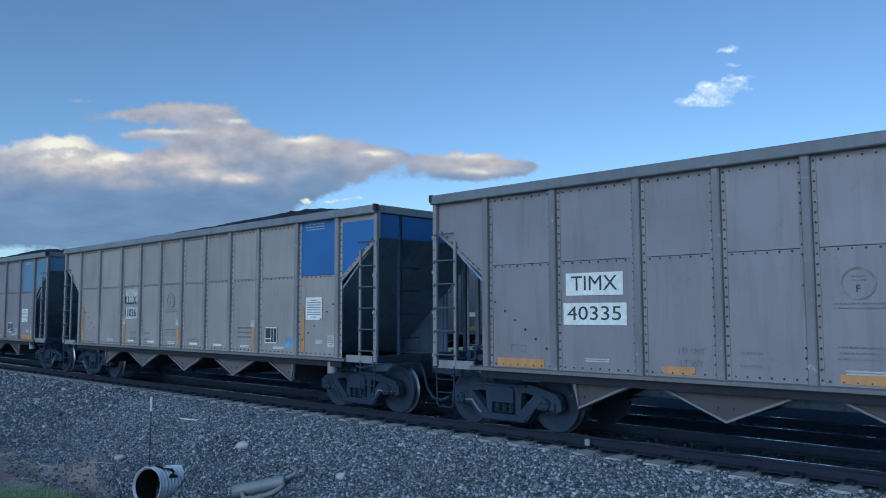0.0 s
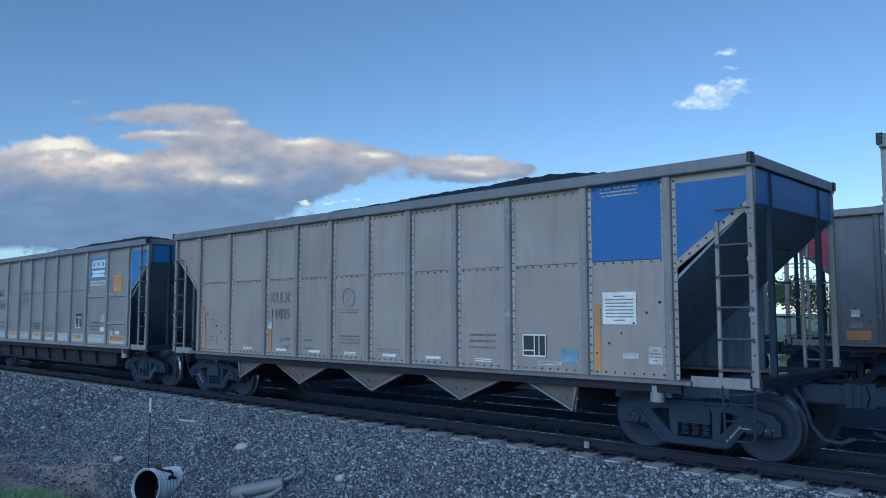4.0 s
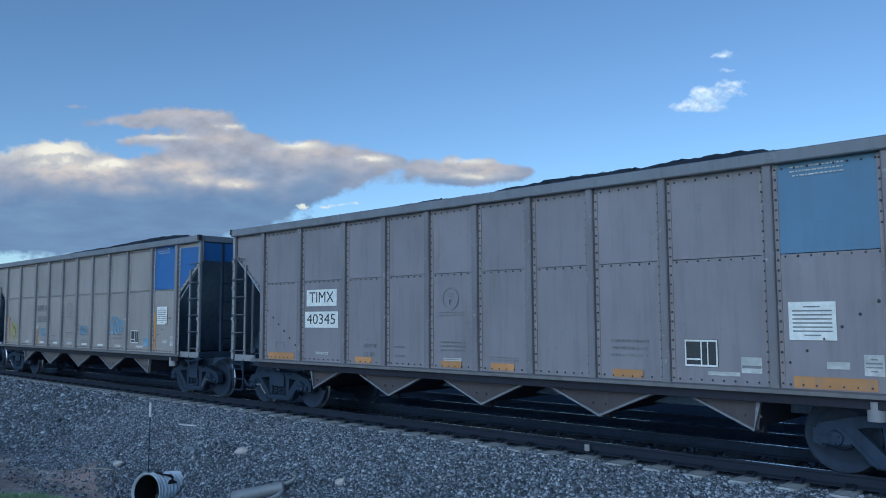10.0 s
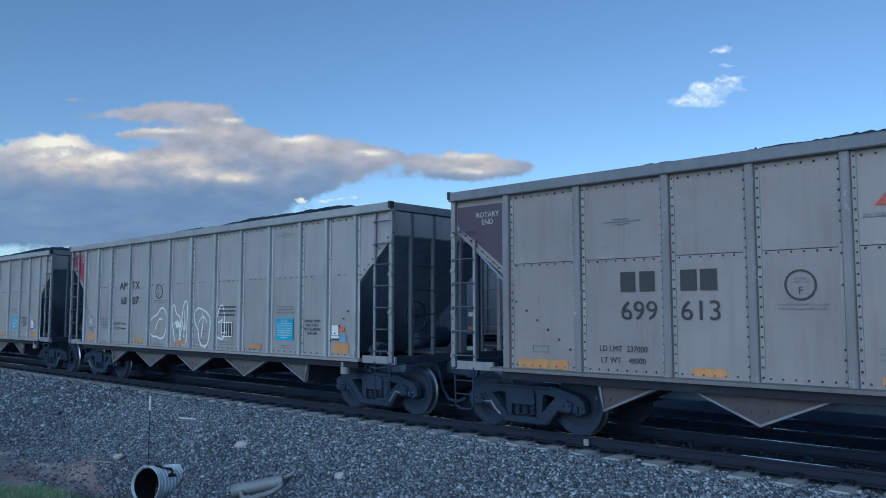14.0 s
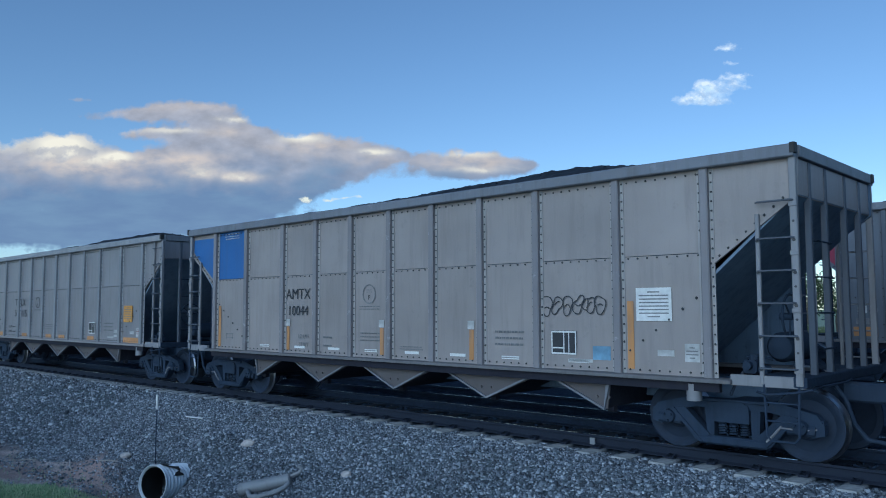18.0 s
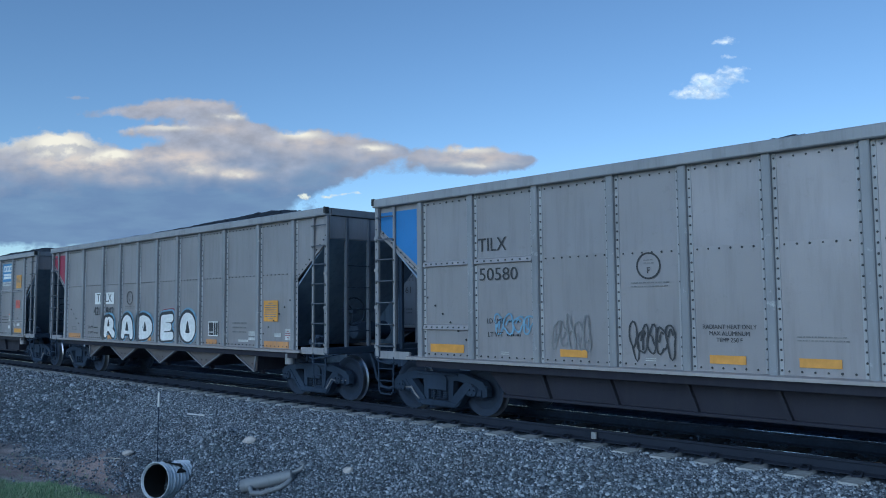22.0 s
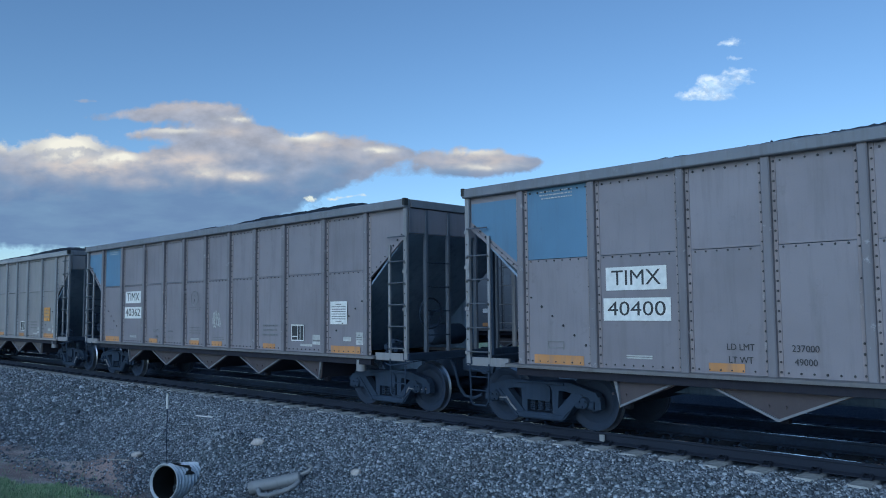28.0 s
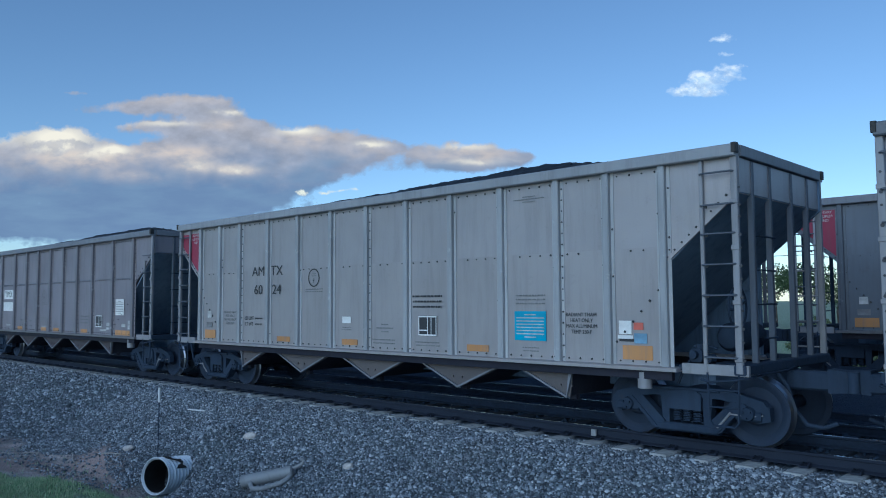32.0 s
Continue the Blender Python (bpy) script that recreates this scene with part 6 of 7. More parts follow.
for ty, tz, near in ((0.0, 0.0, True), (TRACK_2, DROP_2, False), (TRACK_3, RISE_3, False)):
    track = tagged(new("track"), "railway track with worn steel rails on concrete ties", "railway track", kind="structure")
    track.location = (0, ty, tz)
    for y in (-0.755, 0.755):
        put("rail", RAIL if near and y < 0 else SHADED_RAIL, track, (0, y, 0))
    if near:
        put("rail_joint", Shape().box(-0.045, 0.045, -0.845, -0.80, -0.14, -0.04, 0.015).mesh("joint", SCRAP), track, (-6.85, 0, 0))
        first = -6.72
        for i in range(-52, 16):
            x = first + 0.61 * i
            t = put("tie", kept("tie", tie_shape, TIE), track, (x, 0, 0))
            for y in (-0.885, -0.625):
                put("rail_clip", kept("rail_clip", clip_shape, RAIL_SIDE), t, pose(0, y, 0, 0, 0, 0 if y < -0.75 else 180))
        xs = [first + 0.61 * i for i in range(-1030, -52)] + [first + 0.61 * i for i in range(16, 840)]
    else:
        xs = [-640 + 0.61 * i for i in range(1890)]
    # far ties take the painted shade colour whole
    put("ties_beyond", far_ties(xs).mesh("ties_beyond", TIE if near else BED_SHADE, smooth=False), track)["kind"] = "stuff"

# ---- things beside the track ----
CULVERT = (-13.80, -4.55)


def culvert():
    s = Shape()
    prof = []
    for i in range(42):
        prof.append((i * 0.028, 0.300 + 0.015 * math.cos(i * math.pi / 1.5)))
    prof = prof + [(q, r - 0.012) for q, r in reversed(prof)]
    s.lathe((0, 0), prof + prof[:1], "y", 36, closed=False)
    return s


pipe = thing("culvert_pipe", "corrugated galvanised culvert pipe with tar patches in the bank", "culvert")
pipe.matrix_basis = pose(CULVERT[0], CULVERT[1], -1.175, 0, 0, 19) @ pose(0, 0, 0, -7) @ Matrix.Diagonal((1.06, 1, 1.06, 1))
put("pipe_shell", culvert().mesh("pipe_shell", GALV), pipe)
put("pipe_lip", Shape().lathe((0, 0), [(-0.008, 0.302), (-0.010, 0.312), (0.004, 0.320), (0.016, 0.314), (0.016, 0.302)], "y", 36, closed=False).mesh("pipe_lip", GALV), pipe)

# black capped liner: the darkness of the bore is put into its colour
put("pipe_inside", Shape().lathe((0, 0), [(0.02, 0.272), (0.55, 0.272), (0.56, 0.01)], "y", 24, closed=False).mesh("pipe_inside", RUBBER), pipe, None, "black lining painted for the shade inside the pipe")
tgr = random.Random(8)
rim = [(0.45 + 0.10 * i, 0.22 + 0.10 * math.sin(i * 0.5) + tgr.uniform(-0.05, 0.05), 0.34 + 0.10 * math.sin(i * 0.5) + tgr.uniform(-0.09, 0.12)) for i in range(28)]
tar = Shape().add([(0.321 * math.cos(a), q, 0.321 * math.sin(a)) for a, q0, q1 in rim for q in (q0, q1)], [(2 * i, 2 * i + 1, 2 * i + 3, 2 * i + 2) for i in range(27)])
put("tar_band", tar.mesh("tar_band", RUBBER), pipe, None, "black tar smeared round the pipe")
post = thing("marker_post", "thin dark stake with a white tip beside the culvert", "marker post")
post.matrix_basis = pose(-14.95, -3.94, height(-14.95, -3.94), 0, 1, 0)
put("stake", Shape().round((0, 0), 0.010, -0.15, 1.10, "z", 8).mesh("stake", DARK_STEEL), post)
put("tip", Shape().round((0, 0), 0.023, 1.10, 1.38, "z", 10).mesh("tip", WHITE), post, None, "white painted tip")

log = thing("scrap_pipe", "bent grey scrap pipe lying on the ballast slope", "scrap metal")
log.matrix_basis = pose(-11.24, -3.84, height(-11.24, -3.84) + 0.095, 0, -12, 40)
put("tube", Shape().lathe((0, 0), [(-0.46, 0.080), (-0.46, 0.104), (-0.44, 0.110), (0.40, 0.096), (0.42, 0.070)], "x", 16).mesh("tube", SCRAP), log)
put("hook", Shape().tube([(0.30, 0.02, 0.03), (0.52, 0.03, 0.06), (0.60, 0.01, 0.09), (0.63, 0.0, 0.14), (0.58, 0.0, 0.18)], 0.030, 8).mesh("hook", SCRAP), log)
put("handle", Shape().tube([(-0.30, -0.10, -0.02), (-0.22, -0.26, -0.10), (-0.05, -0.32, -0.12), (0.24, -0.30, -0.10), (0.36, -0.24, -0.07), (0.42, -0.16, -0.03)], 0.040, 10).mesh("handle", SCRAP), log)


def rock_mesh(seed, sx, sy, sz):
    bm = bmesh.new()
    bmesh.ops.create_icosphere(bm, subdivisions=2, radius=1)
    for v in bm.verts:
        n = 1 + 0.35 * noise.noise(v.co * 1.3 + Vector((seed, 0, 0)))
        v.co = Vector((v.co.x * sx, v.co.y * sy, v.co.z * sz)) * n
    me = bpy.data.meshes.new("rock")
    bm.to_mesh(me), bm.free()
    me.materials.append(PALE_STONE)
    return me


for x, y, sx, sz, label in ((-12.98, -3.10, 0.13, 0.07, "pale flat stone on the ballast slope"), (-9.99, -3.17, 0.08, 0.055, "small pale stone on the ballast slope"),
                            (-15.94, -4.08, 0.13, 0.06, "pale broken stone in the dirt")):
    o = tagged(new("stone", rock_mesh(x, sx, sx * 0.6, sz)), label, "stone")
    o.matrix_basis = pose(x, y, height(x, y) + sz * 0.55 + 0.02, 0, -12, 40)
for x, y, l, a in ((-17.3, -4.67, 0.80, -20), (-16.0, -4.4, 0.40, 50), (-18.6, -5.07, 0.35, 80)):
    o = tagged(new("stick", Shape().tube([(-l / 2, 0, 0), (-l * 0.1, 0.02, 0.015), (l * 0.2, 0.0, 0.01), (l / 2, 0.03, 0)], 0.013).mesh("stick", WOOD)), "dry pale stick lying on the bank", "stick")
    o.matrix_basis = pose(x, y, height(x, y) + 0.065, 0, 4, a)
o = tagged(new("lath", Shape().box(-0.27, 0.27, -0.018, 0.018, -0.010, 0.010, 0.004).mesh("lath", WHITE)), "short white wooden lath lying on the ballast", "lath")
o.matrix_basis = pose(-15.98, -2.55, height(-15.98, -2.55) + 0.07, 22, 0, 12)


def foliage(name, c0, c1):
    m, nt, bs = material(name)
    geo = nt.nodes.new("ShaderNodeNewGeometry")
    nt.links.new(mix(nt, geo.outputs["Random Per Island"], c0, c1), bs.inputs["Base Color"])
    bs.inputs["Roughness"].default_value = 0.7
    bs.inputs["Subsurface Weight"].default_value = 0.0
    return m


GRASS = foliage("grass_blades", (0.19, 0.34, 0.16), (0.48, 0.55, 0.34))
LEAF = foliage("tree_leaves", (0.030, 0.060, 0.022), (0.085, 0.125, 0.045))
BUSH = foliage("bush_leaves", (0.10, 0.14, 0.06), (0.24, 0.27, 0.13))
BARK = plain("bark", (0.09, 0.075, 0.06), 0.9, 0, 0.3, 12.0)


def grass_patch(count, xr, yr, hgt, seed, keep):
    g = random.Random(seed)
    vs, fs = [], []
    while count > 0:
        x, y = g.uniform(*xr), g.uniform(*yr)
        count -= 1
        if not keep(x, y, g):
            continue
        z = height(x, y) - 0.01
        h, w, a = hgt * g.uniform(0.4, 1.3), g.uniform(0.004, 0.009), g.uniform(0, 6.28)
        dx, dy = w * math.cos(a), w * math.sin(a)
        lx, ly = g.uniform(-0.5, 0.5) * h, g.uniform(-0.5, 0.5) * h
        n = len(vs)
        vs += [(x - dx, y - dy, z), (x + dx, y + dy, z), (x + dx * 0.6 + lx * 0.4, y + dy * 0.6 + ly * 0.4, z + h * 0.6), (x - dx * 0.6 + lx * 0.4, y - dy * 0.6 + ly * 0.4, z + h * 0.6), (x + lx, y + ly, z + h)]
        fs += [(n, n + 1, n + 2, n + 3), (n + 3, n + 2, n + 4)]
    me = bpy.data.meshes.new("grass")
    me.from_pydata(vs, [], fs)
    me.materials.append(GRASS)
    return tagged(new("grass", me), "short green and straw-coloured grass on the verge", "grass", kind="stuff")


grass_patch(42000, (-20, -11.5), (-7.6, -4.7), 0.085, 9, lambda x, y, g: y < -6.05 + 0.42 * min(2.6, max(-2.0, x + 16.2)) + 0.35 * noise.noise((x * 1.2, y, 0)) and noise.noise((x * 1.7, y * 2.2, 5.0)) > -0.25 + 0.5 * (g.random() - 0.5) or g.random() < 0.015)
grass_patch(5000, (-40, 0), (11, 40), 0.7, 10, lambda x, y, g: True)


def tree(x, y, h, spread, seed, leaf, label, kind="tree", bare=0.25, leaves=2600):
    g = random.Random(seed)
    t = thing(kind, label, kind, "trees and bushes beyond the tracks")
    t.matrix_basis = pose(x, y, height(x, y) - 0.05)
    trunk = Shape()
    trunk.tube([(0, 0, -0.2), (0.03 * h * g.uniform(-1, 1), 0.02, h * 0.3), (0.05 * h * g.uniform(-1, 1), 0.0, h * 0.62)], 0.022 * h, 7)
    tips = []
    for k in range(9):
        a, z = g.uniform(0, 6.28), h * g.uniform(bare, 0.6)
        tip = (spread * 0.8 * math.cos(a) * g.uniform(0.5, 1), spread * 0.8 * math.sin(a) * g.uniform(0.5, 1), z + h * g.uniform(0.12, 0.36))
        trunk.tube([(0, 0, z), (tip[0] * 0.5, tip[1] * 0.5, z + 0.4 * (tip[2] - z)), tip], 0.008 * h, 5)
        tips.append(tip)
    tips += [(0, 0, h * 0.85), (0.1 * h, 0, h * 0.75)]
    put("trunk", trunk.mesh("trunk", BARK), t)
    vs, fs = [], []
    for _ in range(leaves):
        c = g.choice(tips)
        r = spread * 0.42 * g.uniform(0.2, 1) ** 0.5
        d = Vector((g.gauss(0, 1), g.gauss(0, 1), g.gauss(0, 0.8))).normalized() * r
        p = Vector(c) + d
        if p.z < 0.05:
            p.z = g.uniform(0.05, 0.4)
        u = Vector((g.gauss(0, 1), g.gauss(0, 1), g.gauss(0, 1))).normalized() * (0.035 * h ** 0.5 + 0.03)
        w = u.cross(Vector((g.gauss(0, 1), g.gauss(0, 1), g.gauss(0, 1)))).normalized() * u.length * 0.6
        n = len(vs)
        vs += [p - u, p + w, p + u, p - w]
        fs.append((n, n + 1, n + 2, n + 3))
    me = bpy.data.meshes.new("crown")
    me.from_pydata(vs, [], fs)
    me.materials.append(leaf)
    put("crown", me, t)
    return t


tg = random.Random(21)
for i in range(15):
    y = tg.uniform(55, 80)
    tree(-0.34 * (y + 11.4) + tg.uniform(-16, 18), y, tg.uniform(4.0, 6.2), tg.uniform(2.2, 3.4), 100 + i, LEAF, "green leafy tree in a row beyond the tracks")
for i in range(12):
    y = tg.uniform(15, 34)
    tree(-0.34 * (y + 11.4) + tg.uniform(-7, 8), y, tg.uniform(1.2, 2.1), tg.uniform(0.9, 1.5), 200 + i, BUSH if i % 3 else LEAF, "pale green roadside bush in the field", "bush", 0.05, 1500)

# power line far behind: two wooden poles and two wires
for x in (-62, 34):
    p = thing("utility_pole", "wooden utility pole with a crossarm in the field", "utility pole", "power line poles")
    p.matrix_basis = pose(x, 46, -0.6)
    put("pole_shaft", Shape().lathe((0, 0), [(-0.5, 0.16), (8.6, 0.11)], "z", 10).mesh("pole_shaft", BARK), p)
    put("crossarm", Shape().box(-0.06, 0.06, -1.1, 1.1, 7.0, 7.14).mesh("crossarm", BARK), p)
for dz, dy in ((6.6, -1.0), (5.3, 0.9)):
    w = Shape().tube([(-62 + 96 * f, 46 + dy, -0.6 + dz - 0.9 * math.sin(math.pi * f)) for f in [i / 24 for i in range(25)]], 0.022, 5)
    tagged(new("power_wire", w.mesh("power_wire", RUBBER)), "thin dark overhead wire strung between the poles", "wire", "overhead wires")


# ---- clouds: a far backdrop, one unit of its plane per hundred of the field ----
def lobes(nt, vec, blobs):
    """Sum of soft ellipses (x, y, half-width, half-height, weight)."""
    total = None
    for x, y, rx, ry, w in blobs:
        mp = node(nt, "Mapping")
        mp.vector_type = "TEXTURE"
        mp.inputs["Location"].default_value = (x, y, 0)
        mp.inputs["Scale"].default_value = (rx, ry, 1)
        nt.links.new(vec, mp.inputs["Vector"])
        ln = node(nt, "VectorMath")
        ln.operation = "DOT_PRODUCT"
        nt.links.new(mp.outputs[0], ln.inputs[0]), nt.links.new(mp.outputs[0], ln.inputs[1])
        v = calc(nt, "MULTIPLY", calc(nt, "EXPONENT", calc(nt, "MULTIPLY", ln.outputs["Value"], -1.0)), w)
        total = v if total is None else calc(nt, "ADD", total, v)
    return total


def cloud_material(name, blobs, warm, shade, deep, soft, detail_scale, rough=0.8, lift=(-9, -8), glow=(0.05, 0.30), warp=0.30, sunlit=None, blush=None, light=(-0.35, 0.94), reach=0.10):
    m = bpy.data.materials.new(name)
    m.use_nodes = True
    nt = m.node_tree
    nt.nodes.clear()
    tc = nt.nodes.new("ShaderNodeTexCoord").outputs["Object"]

    def squeezed(p, k):
        flat = node(nt, "Mapping")
        flat.inputs["Scale"].default_value = (k, 1.0, 1.0)
        nt.links.new(p, flat.inputs["Vector"])
        return flat.outputs[0]

    def warped(p):
        turn = node(nt, "TexNoise", Scale=detail_scale, Detail=6.0, Roughness=0.6)
        nt.links.new(squeezed(p, 0.8), turn.inputs["Vector"])
        off = node(nt, "VectorMath")
        off.operation = "MULTIPLY_ADD"
        off.inputs[1].default_value = (1.15 * warp, warp, 0)
        nt.links.new(turn.outputs["Color"], off.inputs[0])
        base = node(nt, "VectorMath")
        base.inputs[1].default_value = (-0.575 * warp, -0.5 * warp, 0)
        nt.links.new(p, base.inputs[0])
        nt.links.new(base.outputs[0], off.inputs[2])
        return off.outputs[0]

    def field(offset):
        sh = node(nt, "VectorMath")
        sh.inputs[1].default_value = (*offset, 0)
        nt.links.new(tc, sh.inputs[0])
        p = sh.outputs[0]
        total = calc(nt, "MINIMUM", lobes(nt, warped(p), blobs), 1.35)
        fine = noise_of(nt, squeezed(p, 0.8), detail_scale * 1.7, 8.0, 0.58)
        puffs = node(nt, "TexVoronoi", Scale=detail_scale * 1.5, Detail=2.0, Roughness=0.5, Smoothness=0.6)
        puffs.feature = "SMOOTH_F1"
        puffs.inputs["Smoothness"].default_value = 0.6
        nt.links.new(squeezed(warped(p), 0.75), puffs.inputs["Vector"])
        fine = calc(nt, "ADD", fine, calc(nt, "MULTIPLY", calc(nt, "SUBTRACT", noise_of(nt, squeezed(p, 0.8), detail_scale * 5.5, 5.0, 0.6), 0.5), 0.5))
        billow = calc(nt, "ADD", calc(nt, "MULTIPLY", fine, 0.55), calc(nt, "MULTIPLY", calc(nt, "SUBTRACT", 1.0, puffs.outputs["Distance"]), 0.45))
        return calc(nt, "ADD", calc(nt, "SUBTRACT", total, 0.36), calc(nt, "MULTIPLY", calc(nt, "SUBTRACT", billow, 0.54), rough))
    f0 = field((0, 0))
    f1 = field((light[0] * reach, light[1] * reach))
    lit = ramp(nt, calc(nt, "SUBTRACT", f0, f1), *glow)
    if sunlit:
        lit = calc(nt, "MULTIPLY", calc(nt, "ADD", calc(nt, "MULTIPLY", lit, 0.62), 0.38), calc(nt, "MINIMUM", lobes(nt, warped(tc), sunlit), 1.0))
    patch = noise_of(nt, squeezed(tc, 0.6), detail_scale * 0.8, 4.0)
    xyz = nt.nodes.new("ShaderNodeSeparateXYZ")
    nt.links.new(tc, xyz.inputs[0])
    low = ramp(nt, calc(nt, "ADD", xyz.outputs[1], calc(nt, "MULTIPLY", calc(nt, "SUBTRACT", patch, 0.5), 1.2)), *lift)
    tone = ramp(nt, noise_of(nt, squeezed(tc, 0.6), detail_scale * 1.5, 6.0), 0.36, 0.66, 0.0, 0.7)
    body = mix(nt, low, deep, mix(nt, tone, shade, tuple(min(1.0, 1.5 * c) for c in shade)))
    streaks = ramp(nt, noise_of(nt, squeezed(tc, 0.25), detail_scale * 1.3, 5.0), 0.40, 0.68, 0.0, 0.55)
    body = mix(nt, calc(nt, "MULTIPLY", streaks, calc(nt, "SUBTRACT", 1.0, low)), body, tuple(1.35 * c for c in deep[:2]) + (1.18 * deep[2],))
    if blush:
        glow_ = calc(nt, "MULTIPLY", calc(nt, "MINIMUM", lobes(nt, warped(tc), blush), 1.0), ramp(nt, noise_of(nt, squeezed(tc, 0.5), detail_scale * 1.9, 5.0), 0.30, 0.62, 0.25, 1.0))
        body = mix(nt, glow_, body, (0.80, 0.610, 0.475))
    col = mix(nt, lit, body, warm)
    em = nt.nodes.new("ShaderNodeEmission")
    nt.links.new(col, em.inputs[0])
    tr = nt.nodes.new("ShaderNodeBsdfTransparent")
    ms = nt.nodes.new("ShaderNodeMixShader")
    nt.links.new(ramp(nt, f0, 0.0, soft), ms.inputs[0])
    nt.links.new(tr.outputs[0], ms.inputs[1]), nt.links.new(em.outputs[0], ms.inputs[2])
    out = nt.nodes.new("ShaderNodeOutputMaterial")
    nt.links.new(ms.outputs[0], out.inputs[0])
    return m


FAR = 4000.0
UNIT = FAR / 1382.3 * 100          # metres for a hundred picture units at that distance
FACING = Matrix.Translation(EYE) @ pose(0, 0, 0, 0, 0, 43.246) @ pose(0, 0, 0, 94.605) @ pose(0, 0, 0, 0, 0, -0.22)


def cloud(name, x0, y0, w, h, mat, label, nearer=1.0):
    """A plane facing the camera's stand, centred at (x0, y0) of the view in hundreds, y down from the middle."""
    s = Shape().add([(-w, -h, 0), (w, -h, 0), (w, h, 0), (-w, h, 0)], [(0, 1, 2, 3)])
    ob = tagged(new(name, s.mesh(name, mat, smooth=False)), label, "cloud", kind="structure")
    ob.visible_shadow = False
    ob.matrix_basis = FACING @ Matrix.Translation((x0 * UNIT * nearer, -y0 * UNIT * nearer, -FAR * nearer)) @ Matrix.Scale(UNIT * nearer, 4)
    return ob


BANK = [(-2.86, -0.78, 3.3, 0.58, 1), (-5.36, -0.54, 3, 0.8, 1), (-0.56, -0.69, 1.7, 0.44, 1), (0.44, -0.52, 1, 0.34, 0.8), (-3.86, -0.22, 1.8, 0.3, 0.8), (-2.06, -0.26, 1.7, 0.26, 0.85), (-2.66, -1.16, 2.6, 0.32, 0.9), (-3.01, 0.32, 0.6, 0.3, 1.1), (-2.51, 0.26, 0.54, 0.26, 1), (-3.38, 0.08, 0.46, 0.18, 0.9), (-1.81, 0.08, 0.5, 0.15, 0.9), (-4.16, 0.24, 0.5, 0.26, 0.9), (-2.66, -0.04, 1.1, 0.18, 0.8), (-1.71, 0.9, 1.1, 0.14, 0.95), (-0.76, 1.04, 0.85, 0.19, 1.1), (-0.11, 0.85, 0.64, 0.23, 1), (-0.41, 0.53, 0.78, 0.21, 1), (-1.36, 0.58, 0.56, 0.13, 0.9), (0.39, 0.6, 0.46, 0.15, 0.9), (0.29, 0.26, 1, 0.25, 1), (-0.96, 0.17, 0.72, 0.18, 1), (-0.31, -0.04, 0.9, 0.21, 1), (1.59, 0.22, 1, 0.38, 1.1), (2.19, 0.09, 0.95, 0.32, 1), (0.94, -0.02, 0.9, 0.4, 1), (1.34, -0.26, 0.95, 0.22, 0.9), (2.89, 0.17, 0.45, 0.13, 1), (4.39, 0.09, 0.92, 0.24, 1.15), (4.09, -0.16, 0.9, 0.16, 0.95), (5.19, -0.04, 0.62, 0.15, 0.9), (3.62, 0.04, 0.3, 0.12, 0.6), (-2.56, 1.18, 0.5, 0.06, 0.6)]
SUNLIT = [(-2.86, 0.36, 0.55, 0.24, 1.3), (-1.86, 0.16, 0.24, 0.08, 1.1), (-2.2, 0.12, 0.4, 0.10, 0.5), (-0.95, 0.62, 0.5, 0.05, 0.6), (0.2, 0.82, 0.3, 0.05, 0.7), (-3.95, 0.44, 0.35, 0.16, 0.8), (1.42, 0.48, 0.34, 0.07, 1.0), (2.70, 0.24, 0.26, 0.06, 0.9), (4.60, -0.07, 0.55, 0.05, 0.6), (4.40, 0.20, 0.50, 0.06, 0.6), (-0.40, -0.10, 0.26, 0.09, 0.7), (0.30, -0.20, 0.30, 0.06, 0.8)]
BLUSH = [(-2.50, 0.02, 1.1, 0.20, 1.1), (-1.70, 0.64, 0.35, 0.10, 0.9), (-0.70, 0.14, 0.80, 0.12, 1.0), (-0.46, -0.10, 0.36, 0.12, 1.1), (0.28, -0.20, 0.38, 0.09, 1.1), (0.05, 0.60, 0.42, 0.12, 0.7), (-0.70, 1.05, 1.0, 0.12, 0.55), (1.60, 0.34, 0.80, 0.16, 0.7), (4.40, 0.08, 0.90, 0.18, 0.85), (-1.50, -0.30, 0.60, 0.10, 0.4), (2.6, 0.10, 0.5, 0.12, 0.4)]
bank = cloud("cloud_bank", -3.9, -1.45, 7.5, 3.2, cloud_material("cloud_bank", BANK, (1.12, 0.91, 0.65), (0.385, 0.352, 0.358), (0.205, 0.270, 0.380), 0.42, 2.5, rough=1.15, lift=(-0.55, 0.35), glow=(-0.05, 0.24), warp=0.13, sunlit=SUNLIT, blush=BLUSH, reach=0.12), "sunlit cumulus bank with grey-blue undersides")
PUFF = [(0.10, 0.10, 0.5, 0.13, 0.95), (0.30, 0.28, 0.34, 0.12, 1), (-0.20, -0.06, 0.44, 0.12, 1), (-0.28, 0.14, 0.20, 0.1, 0.9), (-0.56, -0.14, 0.34, 0.09, 0.95), (-0.10, -0.18, 0.5, 0.07, 0.8), (0.22, 0.82, 0.22, 0.09, 0.95), (0.06, 0.76, 0.18, 0.06, 0.8), (0.24, 0.53, 0.22, 0.06, 0.95)]
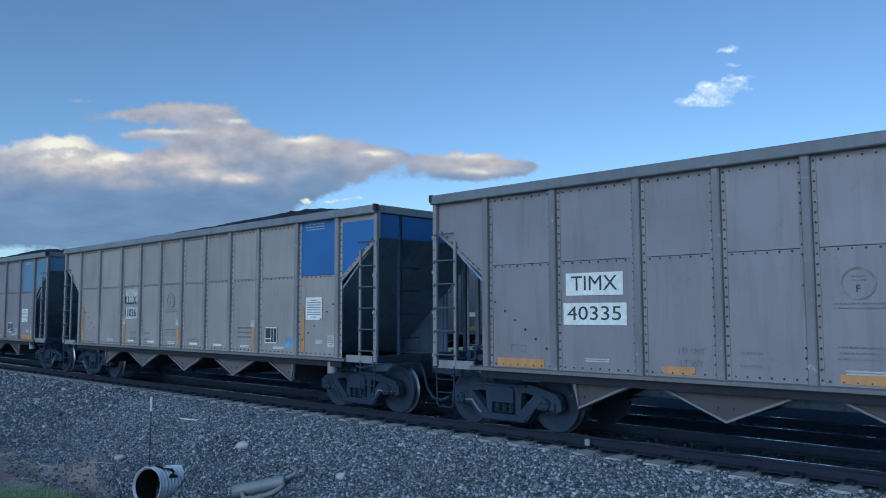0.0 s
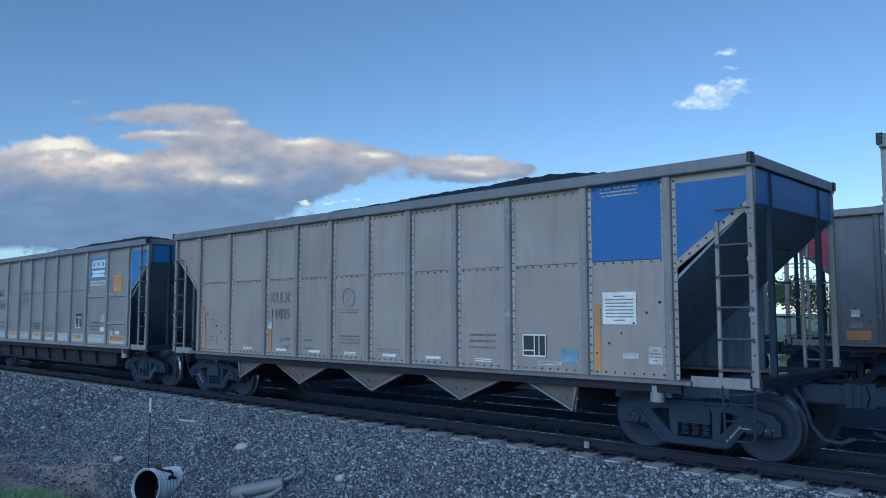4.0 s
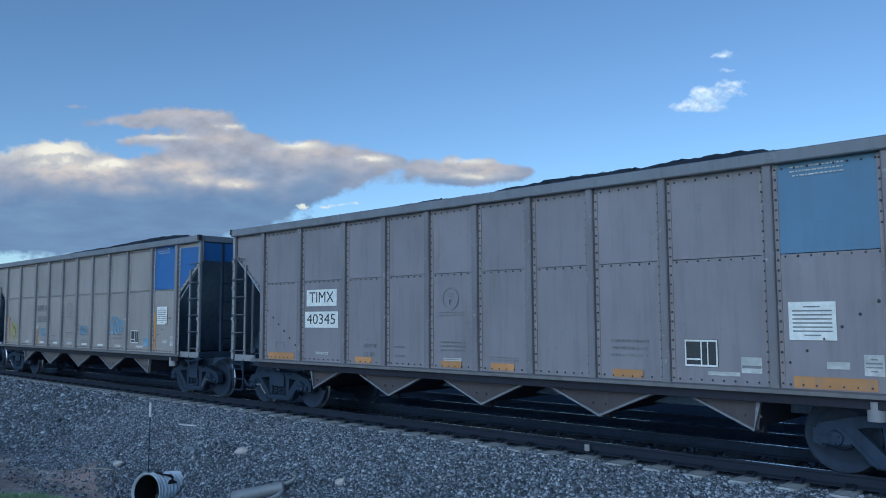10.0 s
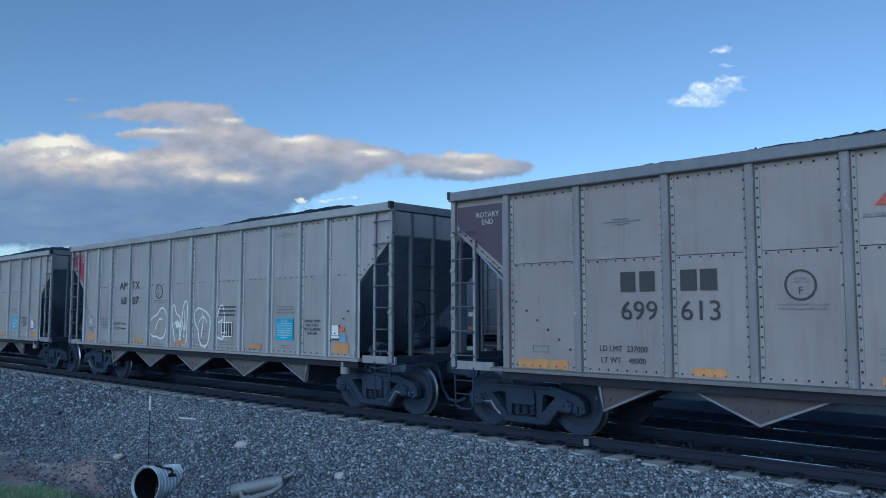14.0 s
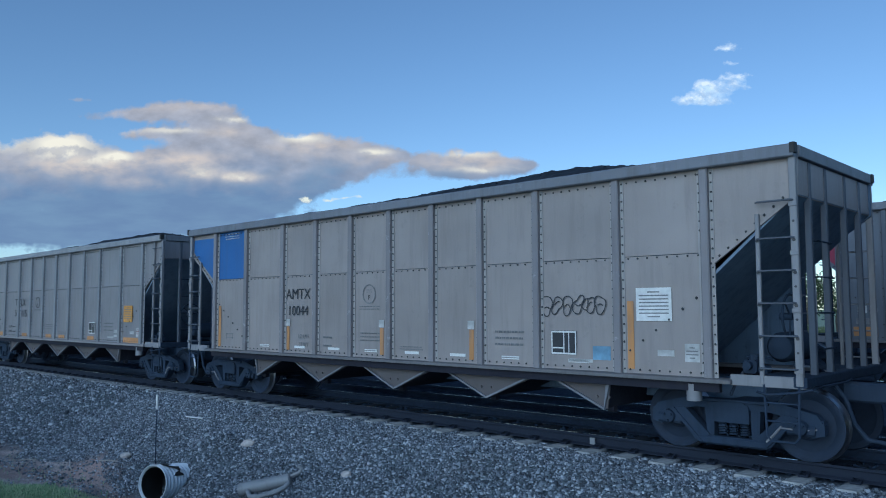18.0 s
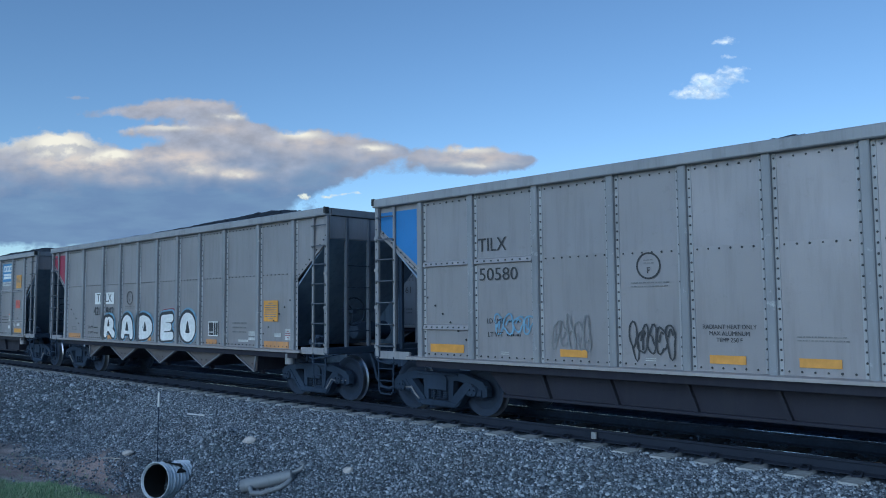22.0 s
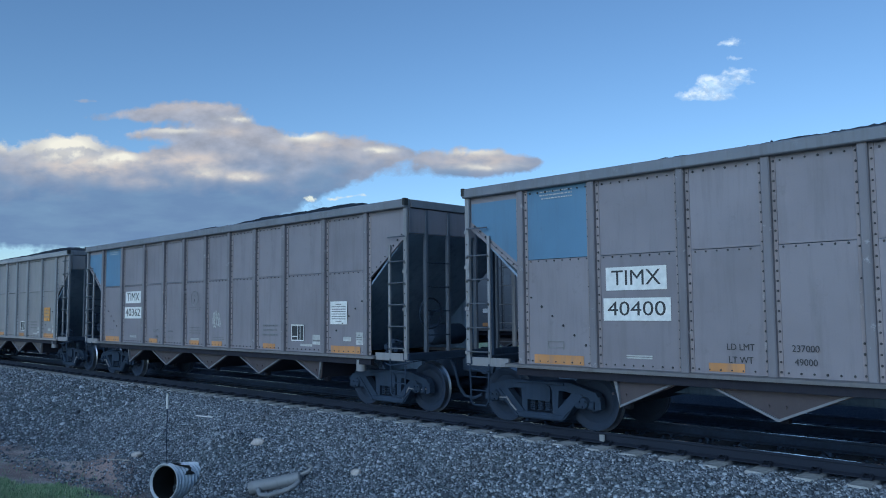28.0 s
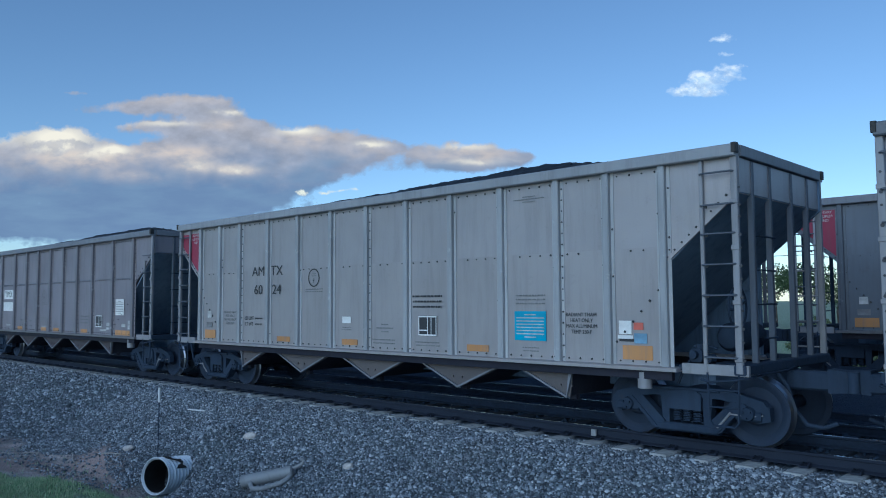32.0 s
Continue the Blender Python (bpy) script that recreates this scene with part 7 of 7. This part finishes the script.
puff = cloud("small_cloud", 4.92, -2.74, 1.6, 1.6, cloud_material("small_cloud", PUFF, (0.95, 0.93, 0.90), (0.56, 0.63, 0.72), (0.50, 0.60, 0.74), 0.80, 5.6, rough=1.15, glow=(0.02, 0.40), warp=0.13, reach=0.06), "small white cloud high in the clear sky", 0.94)
GLINT = [(-0.42, 0.0, 0.16, 0.08, 0.95), (0.02, 0.0, 0.22, 0.06, 0.85), (0.42, 0.05, 0.30, 0.06, 0.8), (-0.9, -0.08, 0.3, 0.04, 0.5)]
glint = cloud("low_cloud", -2.02, -0.84, 2.4, 1.2, cloud_material("low_cloud", GLINT, (0.98, 0.88, 0.66), (0.80, 0.72, 0.58), (0.62, 0.62, 0.60), 0.40, 4.6, rough=1.25, glow=(-0.05, 0.25), warp=0.22, reach=0.06), "low bright cloud strip near the horizon", 0.95)

# ---- motion ----
# metres that the train has gone, by seconds
GONE = [(0, -0.05), (2, 27.81), (3.5, 48.62), (6, 83.46), (9, 125.29), (11, 153.10), (13, 180.95), (14, 194.62), (16.5, 229.33), (19, 264.05), (22, 305.71), (24, 333.42), (28, 388.73), (30, 416.30), (32, 443.70)]


def motions():
    for c, x in TRAIN:
        walk(c, [(t, pose(x + s, 0, 0)) for t, s in GONE])
    ts, ss = [g[0] for g in GONE], [g[1] for g in GONE]
    first = WHEELS[0]
    walk(first, [(f / FPS, pose(0, 0, 0, 0, math.degrees(float(np.interp(f / FPS, ts, ss)) / WHEEL_R) % 360.0, 0)) for f in range(0, 32 * FPS + 1)])
    act, slot = first.animation_data.action, first.animation_data.action_slot
    for w in WHEELS[1:-8]:                      # the last eight stand still on the far track
        w.rotation_mode = "QUATERNION"
        a = w.animation_data_create()
        a.action, a.action_slot = act, slot
    for ob, drift in ((bank, 0.17), (puff, 0.24), (glint, 0.18)):
        m = ob.matrix_basis.copy()
        s = ob.scale.copy()
        walk(ob, [(t, Matrix.Translation(-drift * UNIT * t / 32.0 * (FACING.to_3x3() @ Vector((1, 0, 0)))) @ m) for t in (0, 16, 32)])


motions()
